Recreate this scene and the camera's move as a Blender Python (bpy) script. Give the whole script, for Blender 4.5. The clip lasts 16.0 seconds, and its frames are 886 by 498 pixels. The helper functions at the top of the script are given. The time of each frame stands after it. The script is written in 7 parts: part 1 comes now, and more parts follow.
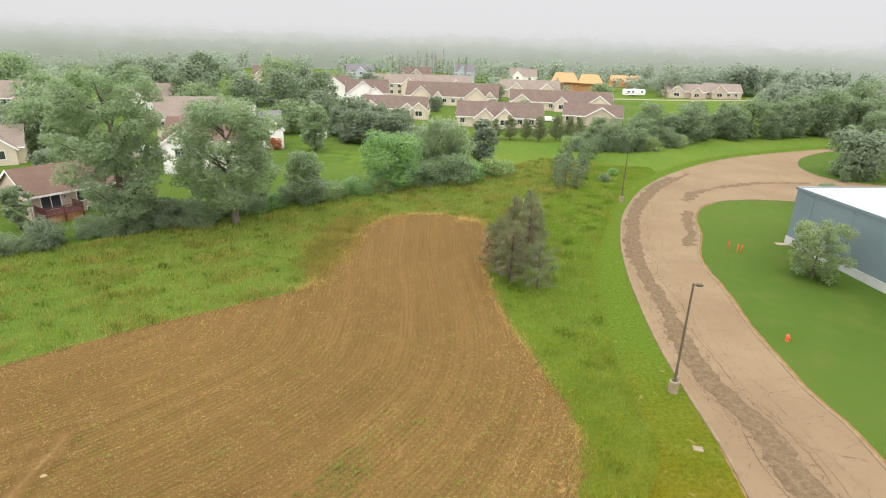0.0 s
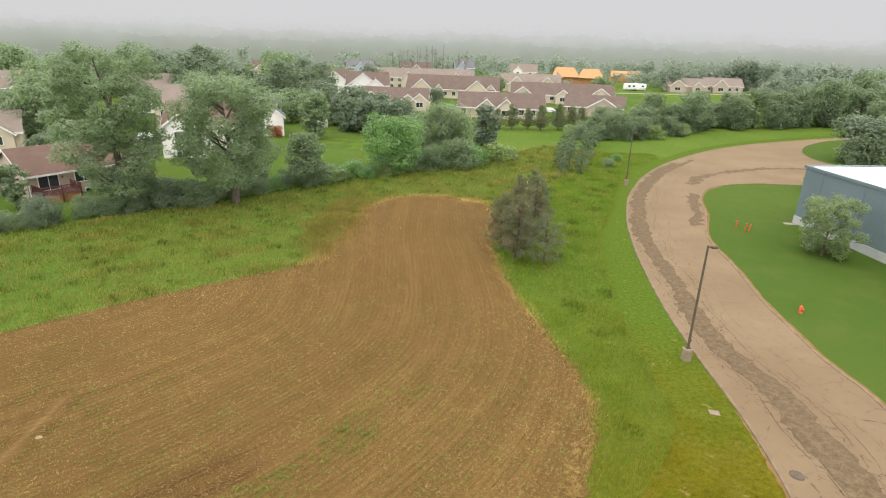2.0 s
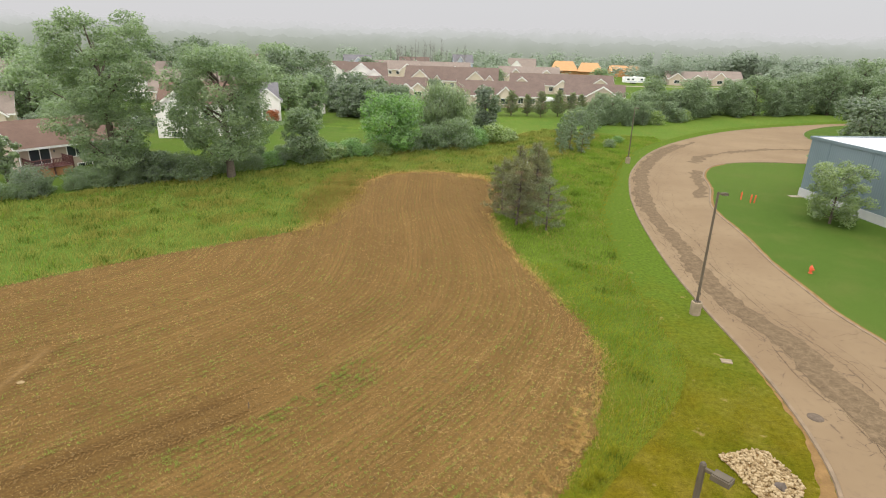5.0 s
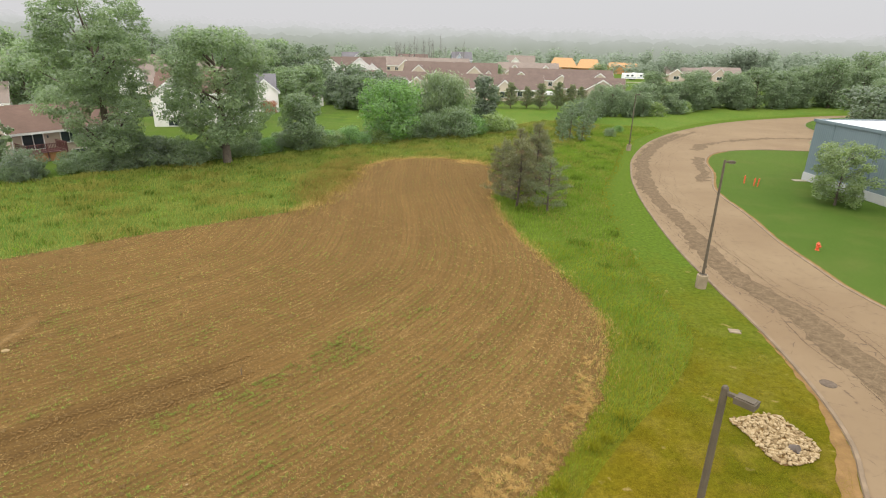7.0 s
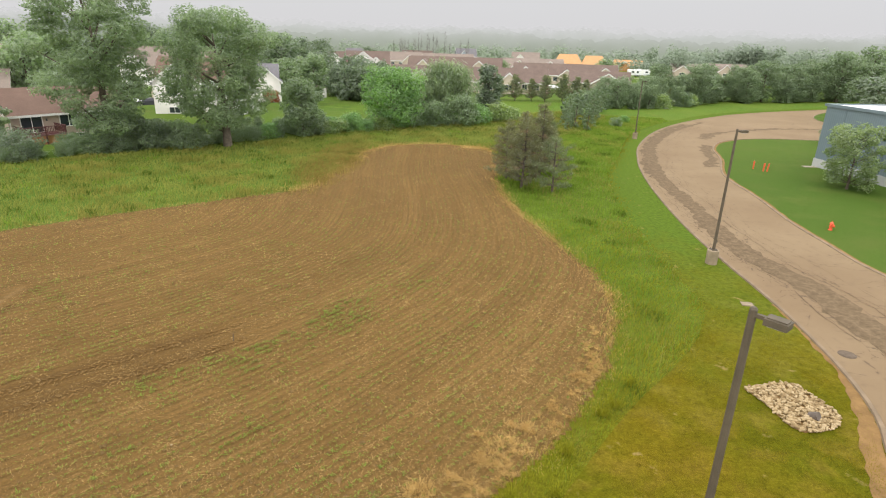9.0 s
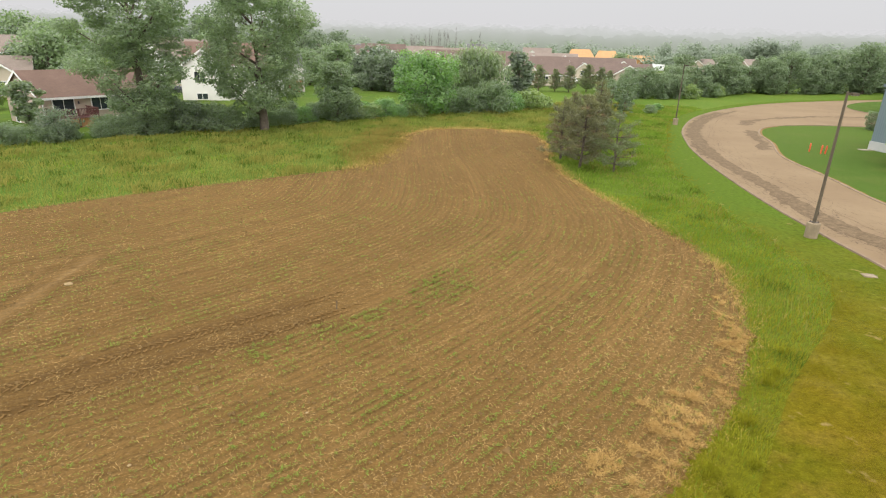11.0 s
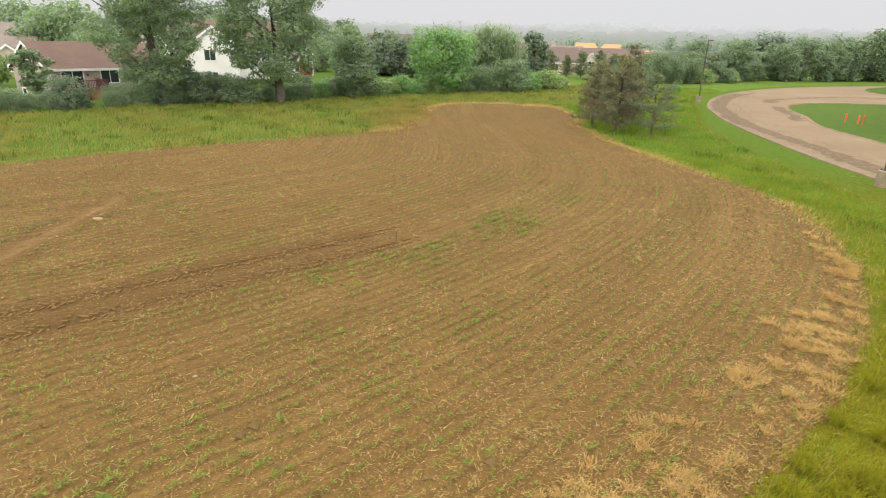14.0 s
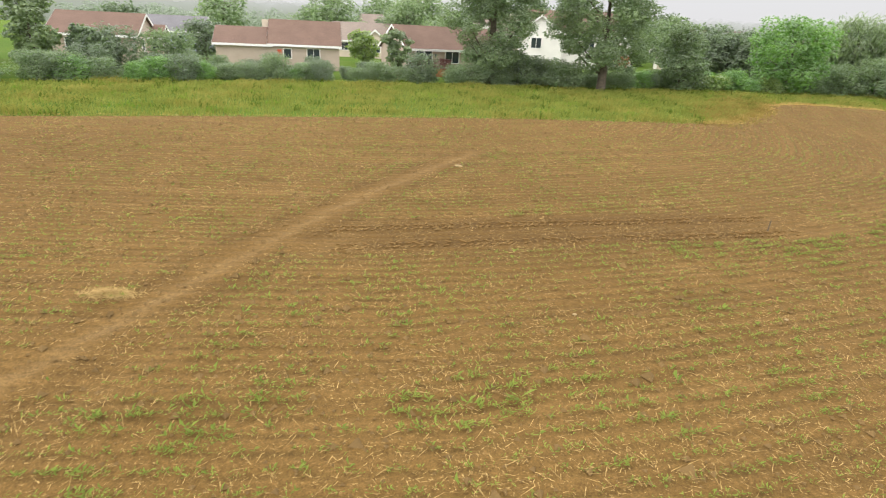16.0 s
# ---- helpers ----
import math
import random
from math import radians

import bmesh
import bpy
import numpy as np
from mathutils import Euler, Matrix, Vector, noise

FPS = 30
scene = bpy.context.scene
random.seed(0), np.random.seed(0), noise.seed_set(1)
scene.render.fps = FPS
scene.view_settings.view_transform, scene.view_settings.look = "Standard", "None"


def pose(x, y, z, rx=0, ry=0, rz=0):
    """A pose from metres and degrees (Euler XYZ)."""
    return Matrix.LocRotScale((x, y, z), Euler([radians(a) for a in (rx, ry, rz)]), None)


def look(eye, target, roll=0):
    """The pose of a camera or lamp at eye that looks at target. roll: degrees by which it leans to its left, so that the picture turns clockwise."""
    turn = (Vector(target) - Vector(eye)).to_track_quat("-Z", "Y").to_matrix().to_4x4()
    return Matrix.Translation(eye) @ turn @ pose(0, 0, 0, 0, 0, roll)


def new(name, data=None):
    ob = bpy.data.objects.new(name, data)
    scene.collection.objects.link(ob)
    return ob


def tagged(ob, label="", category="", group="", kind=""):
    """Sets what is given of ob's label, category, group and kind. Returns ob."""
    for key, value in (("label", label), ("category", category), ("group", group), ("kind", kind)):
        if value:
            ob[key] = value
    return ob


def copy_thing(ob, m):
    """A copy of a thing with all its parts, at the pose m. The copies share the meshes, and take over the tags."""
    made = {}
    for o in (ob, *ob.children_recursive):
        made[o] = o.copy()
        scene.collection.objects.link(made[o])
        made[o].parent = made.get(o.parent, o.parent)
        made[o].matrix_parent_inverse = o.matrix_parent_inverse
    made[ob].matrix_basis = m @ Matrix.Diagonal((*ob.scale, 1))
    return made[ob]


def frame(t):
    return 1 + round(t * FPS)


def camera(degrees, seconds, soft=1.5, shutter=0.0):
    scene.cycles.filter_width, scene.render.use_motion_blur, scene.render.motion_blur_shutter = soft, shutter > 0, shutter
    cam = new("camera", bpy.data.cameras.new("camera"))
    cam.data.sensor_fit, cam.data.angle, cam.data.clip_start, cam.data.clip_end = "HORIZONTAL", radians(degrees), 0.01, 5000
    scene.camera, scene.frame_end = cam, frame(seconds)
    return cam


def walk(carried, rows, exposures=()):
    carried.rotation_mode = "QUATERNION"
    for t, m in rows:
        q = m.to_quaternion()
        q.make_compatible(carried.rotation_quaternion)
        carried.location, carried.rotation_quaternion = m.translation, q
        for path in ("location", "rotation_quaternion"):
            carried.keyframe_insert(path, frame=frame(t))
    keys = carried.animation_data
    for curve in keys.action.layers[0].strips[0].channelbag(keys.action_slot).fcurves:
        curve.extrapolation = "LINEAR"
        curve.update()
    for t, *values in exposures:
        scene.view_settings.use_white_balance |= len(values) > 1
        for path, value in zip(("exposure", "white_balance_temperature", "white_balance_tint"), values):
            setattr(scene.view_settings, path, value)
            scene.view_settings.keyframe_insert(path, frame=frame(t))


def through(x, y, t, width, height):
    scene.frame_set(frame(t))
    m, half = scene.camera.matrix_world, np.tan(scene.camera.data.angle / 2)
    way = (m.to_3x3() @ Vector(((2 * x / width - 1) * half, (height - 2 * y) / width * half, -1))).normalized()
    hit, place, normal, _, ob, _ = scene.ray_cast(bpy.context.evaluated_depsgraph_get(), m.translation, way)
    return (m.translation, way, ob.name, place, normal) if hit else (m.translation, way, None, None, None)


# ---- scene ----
# Camera: a drone that sinks over a sown field and turns left at the end.
cam = camera(75.87, 16.0, soft=1.1, shutter=0.2)
# seconds, x, y, z, tilt from straight down, heading (left positive), roll
CAM_ROWS = [
    (0, 0, 0, 22.237, 69.929, 0, 1.751),
    (0.5, -0.042, -0.043, 21.644, 69.924, 0.036, 1.709),
    (1, -0.226, -0.014, 20.955, 69.908, -0.066, 1.749),
    (1.5, -0.343, 0.046, 20.269, 69.924, -0.053, 1.724),
    (2, -0.437, 0.108, 19.618, 69.95, -0.062, 1.701),
    (2.5, -0.486, 0.131, 18.903, 69.96, -0.091, 1.665),
    (3, -0.532, 0.096, 18.232, 69.982, -0.109, 1.659),
    (3.5, -0.507, 0.096, 17.628, 69.995, -0.156, 1.71),
    (4, -0.461, 0.105, 17.11, 70.014, -0.13, 1.663),
    (6.5, -0.503, 0.421, 14.651, 70.139, -0.336, 1.51),
    (7, -0.435, 0.458, 14.137, 70.156, -0.294, 1.483),
    (7.5, -0.537, 0.494, 13.72, 70.162, -0.331, 1.51),
    (8, -0.133, 0.463, 13.376, 70.16, -0.193, 1.555),
    (10.3, -1.794, 1.819, 10.528, 70.147, 0.23, 1.62),
    (10.5, -2.794, 1.895, 10.331, 70.139, 0.189, 1.623),
    (11, -4.903, 2.144, 9.996, 70.12, 0.345, 1.551),
    (11.5, -5.807, 2.355, 9.737, 70.141, 0.461, 1.468),
    (12, -5.778, 2.465, 9.242, 70.139, 0.663, 1.414),
    (12.5, -5.46, 2.531, 8.577, 70.119, 0.605, 1.405),
    (13, -5.279, 2.655, 7.941, 70.156, 0.384, 1.37),
    (13.5, -5.899, 2.959, 7.325, 70.152, 0.334, 1.372),
    (14, -7.381, 3.171, 6.71, 70.172, 0.252, 1.469),
    (14.5, -9.217, 3.222, 6.271, 70.167, 0.662, 1.489),
    (15, -10.033, 3.138, 6.243, 70.161, 1.378, 1.466),
    (15.2, -10.115, 3.093, 6.044, 70.071, 4.519, 1.512),
    (15.3, -10.3, 3.123, 5.952, 69.982, 7.474, 1.662),
    (15.4, -10.381, 3.151, 5.869, 69.803, 11.637, 1.929),
    (15.5, -10.357, 3.17, 5.79, 69.662, 16.91, 2.216),
    (15.6, -10.3, 3.152, 5.698, 69.378, 22.012, 2.346),
    (15.8, -10.026, 3.047, 5.506, 69.169, 26.065, 2.606),
    (16, -10.028, 2.873, 5.34, 69.093, 28.145, 2.831),
]
walk(cam, [(t, pose(x, y, z, tilt, 0, head) @ pose(0, 0, 0, 0, 0, roll)) for t, x, y, z, tilt, head, roll in CAM_ROWS],
     [(0, 0.26), (0.5, 0.14), (1.0, 0.06), (3.5, 0.04), (7, 0.05), (11, 0.12), (14, 0.20), (16, 0.28)])

# ---- light: a misty, overcast sky ----
SUN_EL, SUN_AZ = radians(55), radians(200)
world = bpy.data.worlds.new("overcast_sky")
scene.world = world
world.use_nodes = True
wn, wl = world.node_tree.nodes, world.node_tree.links
wn.clear()
w_out = wn.new("ShaderNodeOutputWorld")
w_bg = wn.new("ShaderNodeBackground")
w_sky = wn.new("ShaderNodeTexSky")
w_sky.sky_type, w_sky.sun_disc = "NISHITA", False
w_sky.sun_elevation, w_sky.sun_rotation = SUN_EL, SUN_AZ
w_sky.dust_density, w_sky.air_density = 6.0, 1.0
w_co = wn.new("ShaderNodeTexCoord")
w_sep = wn.new("ShaderNodeSeparateXYZ")
wl.new(w_co.outputs["Generated"], w_sep.inputs[0])
w_ramp = wn.new("ShaderNodeValToRGB")  # cloud cover, glowing well up from the horizon
w_ramp.color_ramp.elements[0].position, w_ramp.color_ramp.elements[0].color = 0.0, (0.69, 0.68, 0.69, 1)
w_ramp.color_ramp.elements[1].position, w_ramp.color_ramp.elements[1].color = 1.0, (2.2, 2.2, 2.25, 1)
for where, grey in ((0.07, 0.70), (0.13, 2.05), (0.6, 2.25)):
    stop = w_ramp.color_ramp.elements.new(where)
    stop.color = (grey, grey, grey * 1.02, 1)
wl.new(w_sep.outputs[2], w_ramp.inputs[0])
w_dim = wn.new("ShaderNodeMixRGB")
w_dim.blend_type = "MULTIPLY"
w_dim.inputs[0].default_value, w_dim.inputs[2].default_value = 1.0, (0.06, 0.06, 0.06, 1)
wl.new(w_sky.outputs[0], w_dim.inputs[1])
w_mix = wn.new("ShaderNodeMixRGB")
w_mix.inputs[0].default_value = 0.93
wl.new(w_dim.outputs[0], w_mix.inputs[1])
wl.new(w_ramp.outputs[0], w_mix.inputs[2])
wl.new(w_mix.outputs[0], w_bg.inputs[0])
w_bg.inputs[1].default_value = 1.0
wl.new(w_bg.outputs[0], w_out.inputs[0])

sun_data = bpy.data.lights.new("sun", "SUN")
sun_data.energy, sun_data.angle, sun_data.color = 1.0, radians(40), (1.0, 0.96, 0.88)
sun = new("sun", sun_data)
sun.matrix_world = look((0, 0, 80), (80 * math.sin(SUN_AZ) * -1 / math.tan(SUN_EL), -80 * math.cos(SUN_AZ) / math.tan(SUN_EL), 0))


# ---- materials ----
def rgba(c):
    return (c[0], c[1], c[2], 1)


class Nodes:
    """A small builder for node materials."""

    def __init__(self, name):
        self.mat = bpy.data.materials.new(name)
        self.mat.use_nodes = True
        self.n, self.l = self.mat.node_tree.nodes, self.mat.node_tree.links
        self.n.clear()
        self.out = self.n.new("ShaderNodeOutputMaterial")
        self.bsdf = self.n.new("ShaderNodeBsdfPrincipled")
        self.l.new(self.bsdf.outputs[0], self.out.inputs[0])
        self.coord = None

    def add(self, kind, **values):
        node = self.n.new(kind)
        for key, value in values.items():
            node.inputs[key.replace("_", " ")].default_value = value
        return node

    def place(self, source="Object"):
        if source == "World":
            return self.n.new("ShaderNodeNewGeometry").outputs["Position"]
        return self.n.new("ShaderNodeTexCoord").outputs[source]

    def noise(self, scale, detail=4.0, source="Object", rough=0.55, stretch=None):
        node = self.add("ShaderNodeTexNoise", Scale=scale, Detail=detail, Roughness=rough)
        src = self.place(source)
        if stretch:
            mapping = self.n.new("ShaderNodeMapping")
            mapping.inputs["Scale"].default_value = stretch
            self.l.new(src, mapping.inputs[0])
            src = mapping.outputs[0]
        self.l.new(src, node.inputs["Vector"])
        return node.outputs[0]

    def ramp(self, fac, stops):
        node = self.n.new("ShaderNodeValToRGB")
        el = node.color_ramp.elements
        while len(el) < len(stops):
            el.new(0.5)
        for e, (p, c) in zip(el, stops):
            e.position, e.color = p, rgba(c) if isinstance(c, tuple) else (c, c, c, 1)
        self.l.new(fac, node.inputs[0])
        return node.outputs[0]

    def mix(self, fac, a, b, blend="MIX"):
        node = self.n.new("ShaderNodeMixRGB")
        node.blend_type = blend
        for k, v in enumerate((fac, a, b)):
            if isinstance(v, (int, float)):
                node.inputs[k].default_value = v if k == 0 else (v, v, v, 1)
            elif isinstance(v, tuple):
                node.inputs[k].default_value = rgba(v)
            else:
                self.l.new(v, node.inputs[k])
        return node.outputs[0]

    def math(self, op, a, b=0.0):
        node = self.n.new("ShaderNodeMath")
        node.operation = op
        for k, v in enumerate((a, b)):
            if isinstance(v, (int, float)):
                node.inputs[k].default_value = v
            else:
                self.l.new(v, node.inputs[k])
        return node.outputs[0]

    def bump(self, height, strength=0.3, distance=0.02):
        node = self.n.new("ShaderNodeBump")
        node.inputs["Strength"].default_value, node.inputs["Distance"].default_value = strength, distance
        self.l.new(height, node.inputs["Height"])
        self.l.new(node.outputs[0], self.bsdf.inputs["Normal"])

    def finish(self, color, rough=0.8, spec=0.3, metal=0.0):
        if isinstance(color, tuple):
            self.bsdf.inputs["Base Color"].default_value = rgba(color)
        else:
            self.l.new(color, self.bsdf.inputs["Base Color"])
        self.bsdf.inputs["Roughness"].default_value = rough
        self.bsdf.inputs["Specular IOR Level"].default_value = spec
        self.bsdf.inputs["Metallic"].default_value = metal
        return self.mat


def plain(name, c, rough=0.6, spec=0.4, metal=0.0, scale=3.0, vary=0.18, bump=0.0, fine=40.0):
    """A surface with blotches, fine grain and slight wear."""
    m = Nodes(name)
    a = m.noise(scale, 5)
    b = m.noise(fine, 3)
    dark = tuple(v * (1 - vary) for v in c)
    light = tuple(min(1, v * (1 + vary)) for v in c)
    col = m.ramp(a, [(0.3, dark), (0.7, light)])
    col = m.mix(0.25 * min(1.0, vary * 5), col, m.ramp(b, [(0.3, dark), (0.7, light)]))
    if bump:
        m.bump(b, bump, 0.01)
    return m.finish(col, rough, spec, metal)


def leafy(name, dark, light, through=0.3, rough=0.55, sheen=0.15, spec=0.3, vary=0.6):
    """Foliage: each leaf differs a little, and lets some light through."""
    m = Nodes(name)
    island = m.n.new("ShaderNodeNewGeometry").outputs["Random Per Island"]
    big = m.noise(0.35, 3)
    col = m.mix(m.ramp(big, [(0.35, 0.0), (0.65, 1.0)]), dark, light)
    col = m.mix(vary, col, m.ramp(island, [(0.0, tuple(v * 0.62 for v in dark)), (0.5, tuple((a + b) / 2 for a, b in zip(dark, light))), (1.0, tuple(v * 1.15 for v in light))]))
    m.finish(col, rough, spec)
    m.bsdf.inputs["Sheen Weight"].default_value, m.bsdf.inputs["Sheen Roughness"].default_value = sheen, 0.6
    tr = m.n.new("ShaderNodeBsdfTranslucent")
    m.l.new(col, tr.inputs[0])
    mx = m.n.new("ShaderNodeMixShader")
    mx.inputs[0].default_value = through
    m.l.new(m.bsdf.outputs[0], mx.inputs[1])
    m.l.new(tr.outputs[0], mx.inputs[2])
    m.l.new(mx.outputs[0], m.out.inputs[0])
    return m.mat


def ground_grass(name, a, b, c, big=0.05, mid=0.6, fine=14.0, bump=0.5, bare=None, lumps=0.0, lush=None, reach=60.0):
    m = Nodes(name)
    n1 = m.noise(big, 5, "World")
    n2 = m.noise(mid, 6, "World")
    n3 = m.noise(fine, 4, "World", 0.7)
    col = m.mix(m.ramp(n1, [(0.38, 0.0), (0.62, 1.0)]), a, b)
    col = m.mix(m.ramp(n2, [(0.48, 0.0), (0.72, 0.75)]), col, c)
    col = m.mix(0.55, col, m.ramp(n3, [(0.25, 0.35), (0.75, 1.45)]), "MULTIPLY")
    n4 = m.noise(fine * 4.5, 3, "World", 0.7)
    col = m.mix(0.4, col, m.ramp(n4, [(0.28, 0.4), (0.72, 1.6)]), "MULTIPLY")
    if lush:
        north = m.n.new("ShaderNodeSeparateXYZ")
        m.l.new(m.place("World"), north.inputs[0])
        way = m.math("ADD", m.math("DIVIDE", north.outputs[1], reach), m.math("MULTIPLY", n2, 0.4))
        col = m.mix(m.ramp(way, [(0.55, 0.0), (1.0, 1.0)]), col, lush)
    if lumps:
        col = m.mix(lumps, col, m.ramp(m.noise(3.6, 5, "World", 0.65), [(0.33, 0.45), (0.5, 1.0), (0.68, 1.45)]), "MULTIPLY")
    if bare:
        col = m.mix(m.ramp(m.noise(0.9, 4, "World", 0.6), [(0.64, 0.0), (0.72, 0.8)]), col, bare)
    m.bump(n3, bump, 0.06)
    return m.finish(col, 0.95, 0.03)


MAT = {}
MAT["ground"] = ground_grass("meadow_ground", (0.080, 0.142, 0.020), (0.105, 0.158, 0.024), (0.130, 0.150, 0.030))
MAT["garden"] = ground_grass("garden_lawn", (0.068, 0.120, 0.018), (0.090, 0.138, 0.022), (0.115, 0.138, 0.040), 0.04, 0.3, 20.0, 0.3)
MAT["lawn"] = ground_grass("mown_lawn", (0.064, 0.108, 0.018), (0.078, 0.120, 0.021), (0.092, 0.118, 0.026), 0.03, 0.25, 22.0, 0.35)
MAT["verge"] = ground_grass("verge_grass", (0.094, 0.094, 0.005), (0.134, 0.103, 0.007), (0.192, 0.126, 0.020), 0.2, 0.7, 12.0, 0.8, (0.27, 0.19, 0.08), 0.5, (0.078, 0.120, 0.013), 50.0)
MAT["ditch"] = ground_grass("rough_ditch_grass", (0.102, 0.108, 0.007), (0.124, 0.112, 0.008), (0.126, 0.102, 0.013), 0.12, 0.5, 9.0, 0.7, None, 0.45, (0.094, 0.130, 0.018), 42.0)
GRASS = dict(through=0.5, rough=0.8, sheen=0.0, spec=0.06, vary=0.25)
MAT["blade_green"] = leafy("tall_grass_blades", (0.185, 0.213, 0.042), (0.295, 0.308, 0.074), **GRASS)
MAT["blade_bright"] = leafy("bright_grass_blades", (0.145, 0.24, 0.026), (0.215, 0.305, 0.04), **GRASS)
MAT["blade_olive"] = leafy("olive_grass_blades", (0.25, 0.24, 0.05), (0.34, 0.305, 0.08), **GRASS)
MAT["blade_soft"] = leafy("soft_yellow_green_grass", (0.20, 0.21, 0.013), (0.33, 0.305, 0.025), **GRASS)
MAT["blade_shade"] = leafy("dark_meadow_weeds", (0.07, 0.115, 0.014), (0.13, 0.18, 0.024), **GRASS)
MAT["blade_verge"] = leafy("short_verge_grass", (0.155, 0.150, 0.007), (0.275, 0.215, 0.016), **GRASS)
MAT["blade_dry"] = leafy("dry_grass_blades", (0.42, 0.265, 0.09), (0.62, 0.43, 0.165), 0.35, 0.85, 0.0, 0.06, 0.35)
MAT["blade_tawny"] = leafy("tawny_grass_blades", (0.22, 0.175, 0.04), (0.35, 0.265, 0.075), **GRASS)
MAT["crop"] = leafy("crop_seedlings", (0.13, 0.195, 0.03), (0.22, 0.28, 0.05), 0.4, 0.7, 0.0, 0.12)
MAT["straw"] = leafy("stalk_straw", (0.25, 0.16, 0.052), (0.54, 0.38, 0.155), 0.1, 0.8, 0.0, 0.12)
# High gloss and sheen imitate a pale veil of mist over the leaves.
MIST_GLOSS = dict(through=0.6, rough=0.45, sheen=0.8, spec=0.9, vary=0.4)
MAT["leaf_elm"] = leafy("broad_leaves", (0.145, 0.235, 0.075), (0.26, 0.365, 0.125), **MIST_GLOSS)
MAT["leaf_dark"] = leafy("dark_leaves", (0.095, 0.155, 0.06), (0.17, 0.245, 0.09), **MIST_GLOSS)
MAT["leaf_bright"] = leafy("bright_maple_leaves", (0.105, 0.26, 0.025), (0.215, 0.42, 0.042), **MIST_GLOSS)
MAT["leaf_willow"] = leafy("willow_leaves", (0.14, 0.225, 0.062), (0.25, 0.345, 0.105), **MIST_GLOSS)
MAT["leaf_yellow"] = leafy("yellow_green_leaves", (0.165, 0.27, 0.03), (0.29, 0.40, 0.05), **MIST_GLOSS)
MAT["leaf_hedge"] = leafy("hedge_leaves", (0.115, 0.195, 0.052), (0.205, 0.305, 0.09), **MIST_GLOSS)
MAT["leaf_hall"] = leafy("fresh_green_leaves", (0.15, 0.235, 0.045), (0.26, 0.35, 0.075), **MIST_GLOSS)
# Far woods and scrub: haze is put into these pale leaf colours and gloss.
MAT["leaf_far"] = leafy("haze_paled_wood_leaves", (0.23, 0.29, 0.19), (0.28, 0.34, 0.23), 0.6, 0.45, 0.4, 0.9, 0.15)
MAT["leaf_mid"] = leafy("haze_paled_scrub_leaves", (0.165, 0.24, 0.10), (0.235, 0.32, 0.135), 0.6, 0.45, 0.4, 0.9, 0.15)
MAT["needle"] = leafy("pine_needles", (0.11, 0.15, 0.035), (0.22, 0.265, 0.07), **MIST_GLOSS)
MAT["needle_brown"] = leafy("rusty_pine_needles", (0.125, 0.132, 0.03), (0.225, 0.230, 0.055), **MIST_GLOSS)
MAT["needle_dead"] = leafy("dry_pine_twigs", (0.16, 0.11, 0.05), (0.27, 0.19, 0.085), 0.1)
MAT["bark"] = plain("bark", (0.13, 0.105, 0.08), 0.95, 0.1, scale=4, vary=0.4, bump=0.8, fine=18)
MAT["brick_tan"] = plain("tan_siding", (0.44, 0.36, 0.285), 0.7, scale=0.7, vary=0.08)
MAT["siding_pink"] = plain("pinkish_beige_siding", (0.45, 0.36, 0.285), 0.7, scale=0.7, vary=0.08)
MAT["siding_white"] = plain("white_siding", (0.78, 0.75, 0.70), 0.6, scale=0.6, vary=0.06)
MAT["siding_cream"] = plain("cream_siding", (0.54, 0.455, 0.35), 0.7, scale=0.6, vary=0.08)
MAT["siding_grey"] = plain("grey_blue_siding", (0.38, 0.41, 0.47), 0.7, scale=0.6, vary=0.08)
MAT["trim"] = plain("white_trim", (0.8, 0.78, 0.74), 0.5, scale=2, vary=0.04)


def shingle(name, c):
    m = Nodes(name)
    n1 = m.noise(0.5, 4)
    brick = m.n.new("ShaderNodeTexBrick")
    brick.inputs["Scale"].default_value = 1.0
    brick.inputs["Brick Width"].default_value, brick.inputs["Row Height"].default_value = 0.3, 0.14
    brick.inputs["Mortar Size"].default_value = 0.008
    brick.inputs["Color1"].default_value, brick.inputs["Color2"].default_value = rgba(tuple(v * 0.88 for v in c)), rgba(tuple(v * 1.12 for v in c))
    brick.inputs["Mortar"].default_value = rgba(tuple(v * 0.6 for v in c))
    m.l.new(m.place("UV"), brick.inputs[0])
    col = m.mix(0.5, brick.outputs[0], m.ramp(n1, [(0.3, tuple(v * 0.8 for v in c)), (0.7, tuple(v * 1.2 for v in c))]))
    m.bump(brick.outputs[1], -0.3, 0.01)
    return m.finish(col, 0.85, 0.25)


MAT["roof_brown"] = shingle("brown_shingles", (0.145, 0.103, 0.083))
MAT["roof_rose"] = shingle("rosy_brown_shingles", (0.155, 0.098, 0.073))
# Tan made paler: haze over the far houses is put into this roof colour.
MAT["roof_tan"] = shingle("haze_paled_tan_shingles", (0.225, 0.18, 0.148))
MAT["roof_grey"] = shingle("grey_shingles", (0.16, 0.152, 0.158))
MAT["sheathing"] = plain("raw_plywood_sheathing", (0.46, 0.25, 0.105), 0.7, scale=1.2, vary=0.12)
MAT["framing"] = plain("raw_lumber", (0.46, 0.24, 0.10), 0.8, scale=1.2, vary=0.15)
MAT["deck_red"] = plain("red_stained_deck", (0.13, 0.05, 0.045), 0.7, scale=2, vary=0.25)
MAT["deck_wood"] = plain("orange_deck_wood", (0.42, 0.20, 0.09), 0.7, scale=2, vary=0.25)


def glass_pane(name, tint):
    m = Nodes(name)
    m.finish(tint, 0.05, 0.9)
    return m.mat


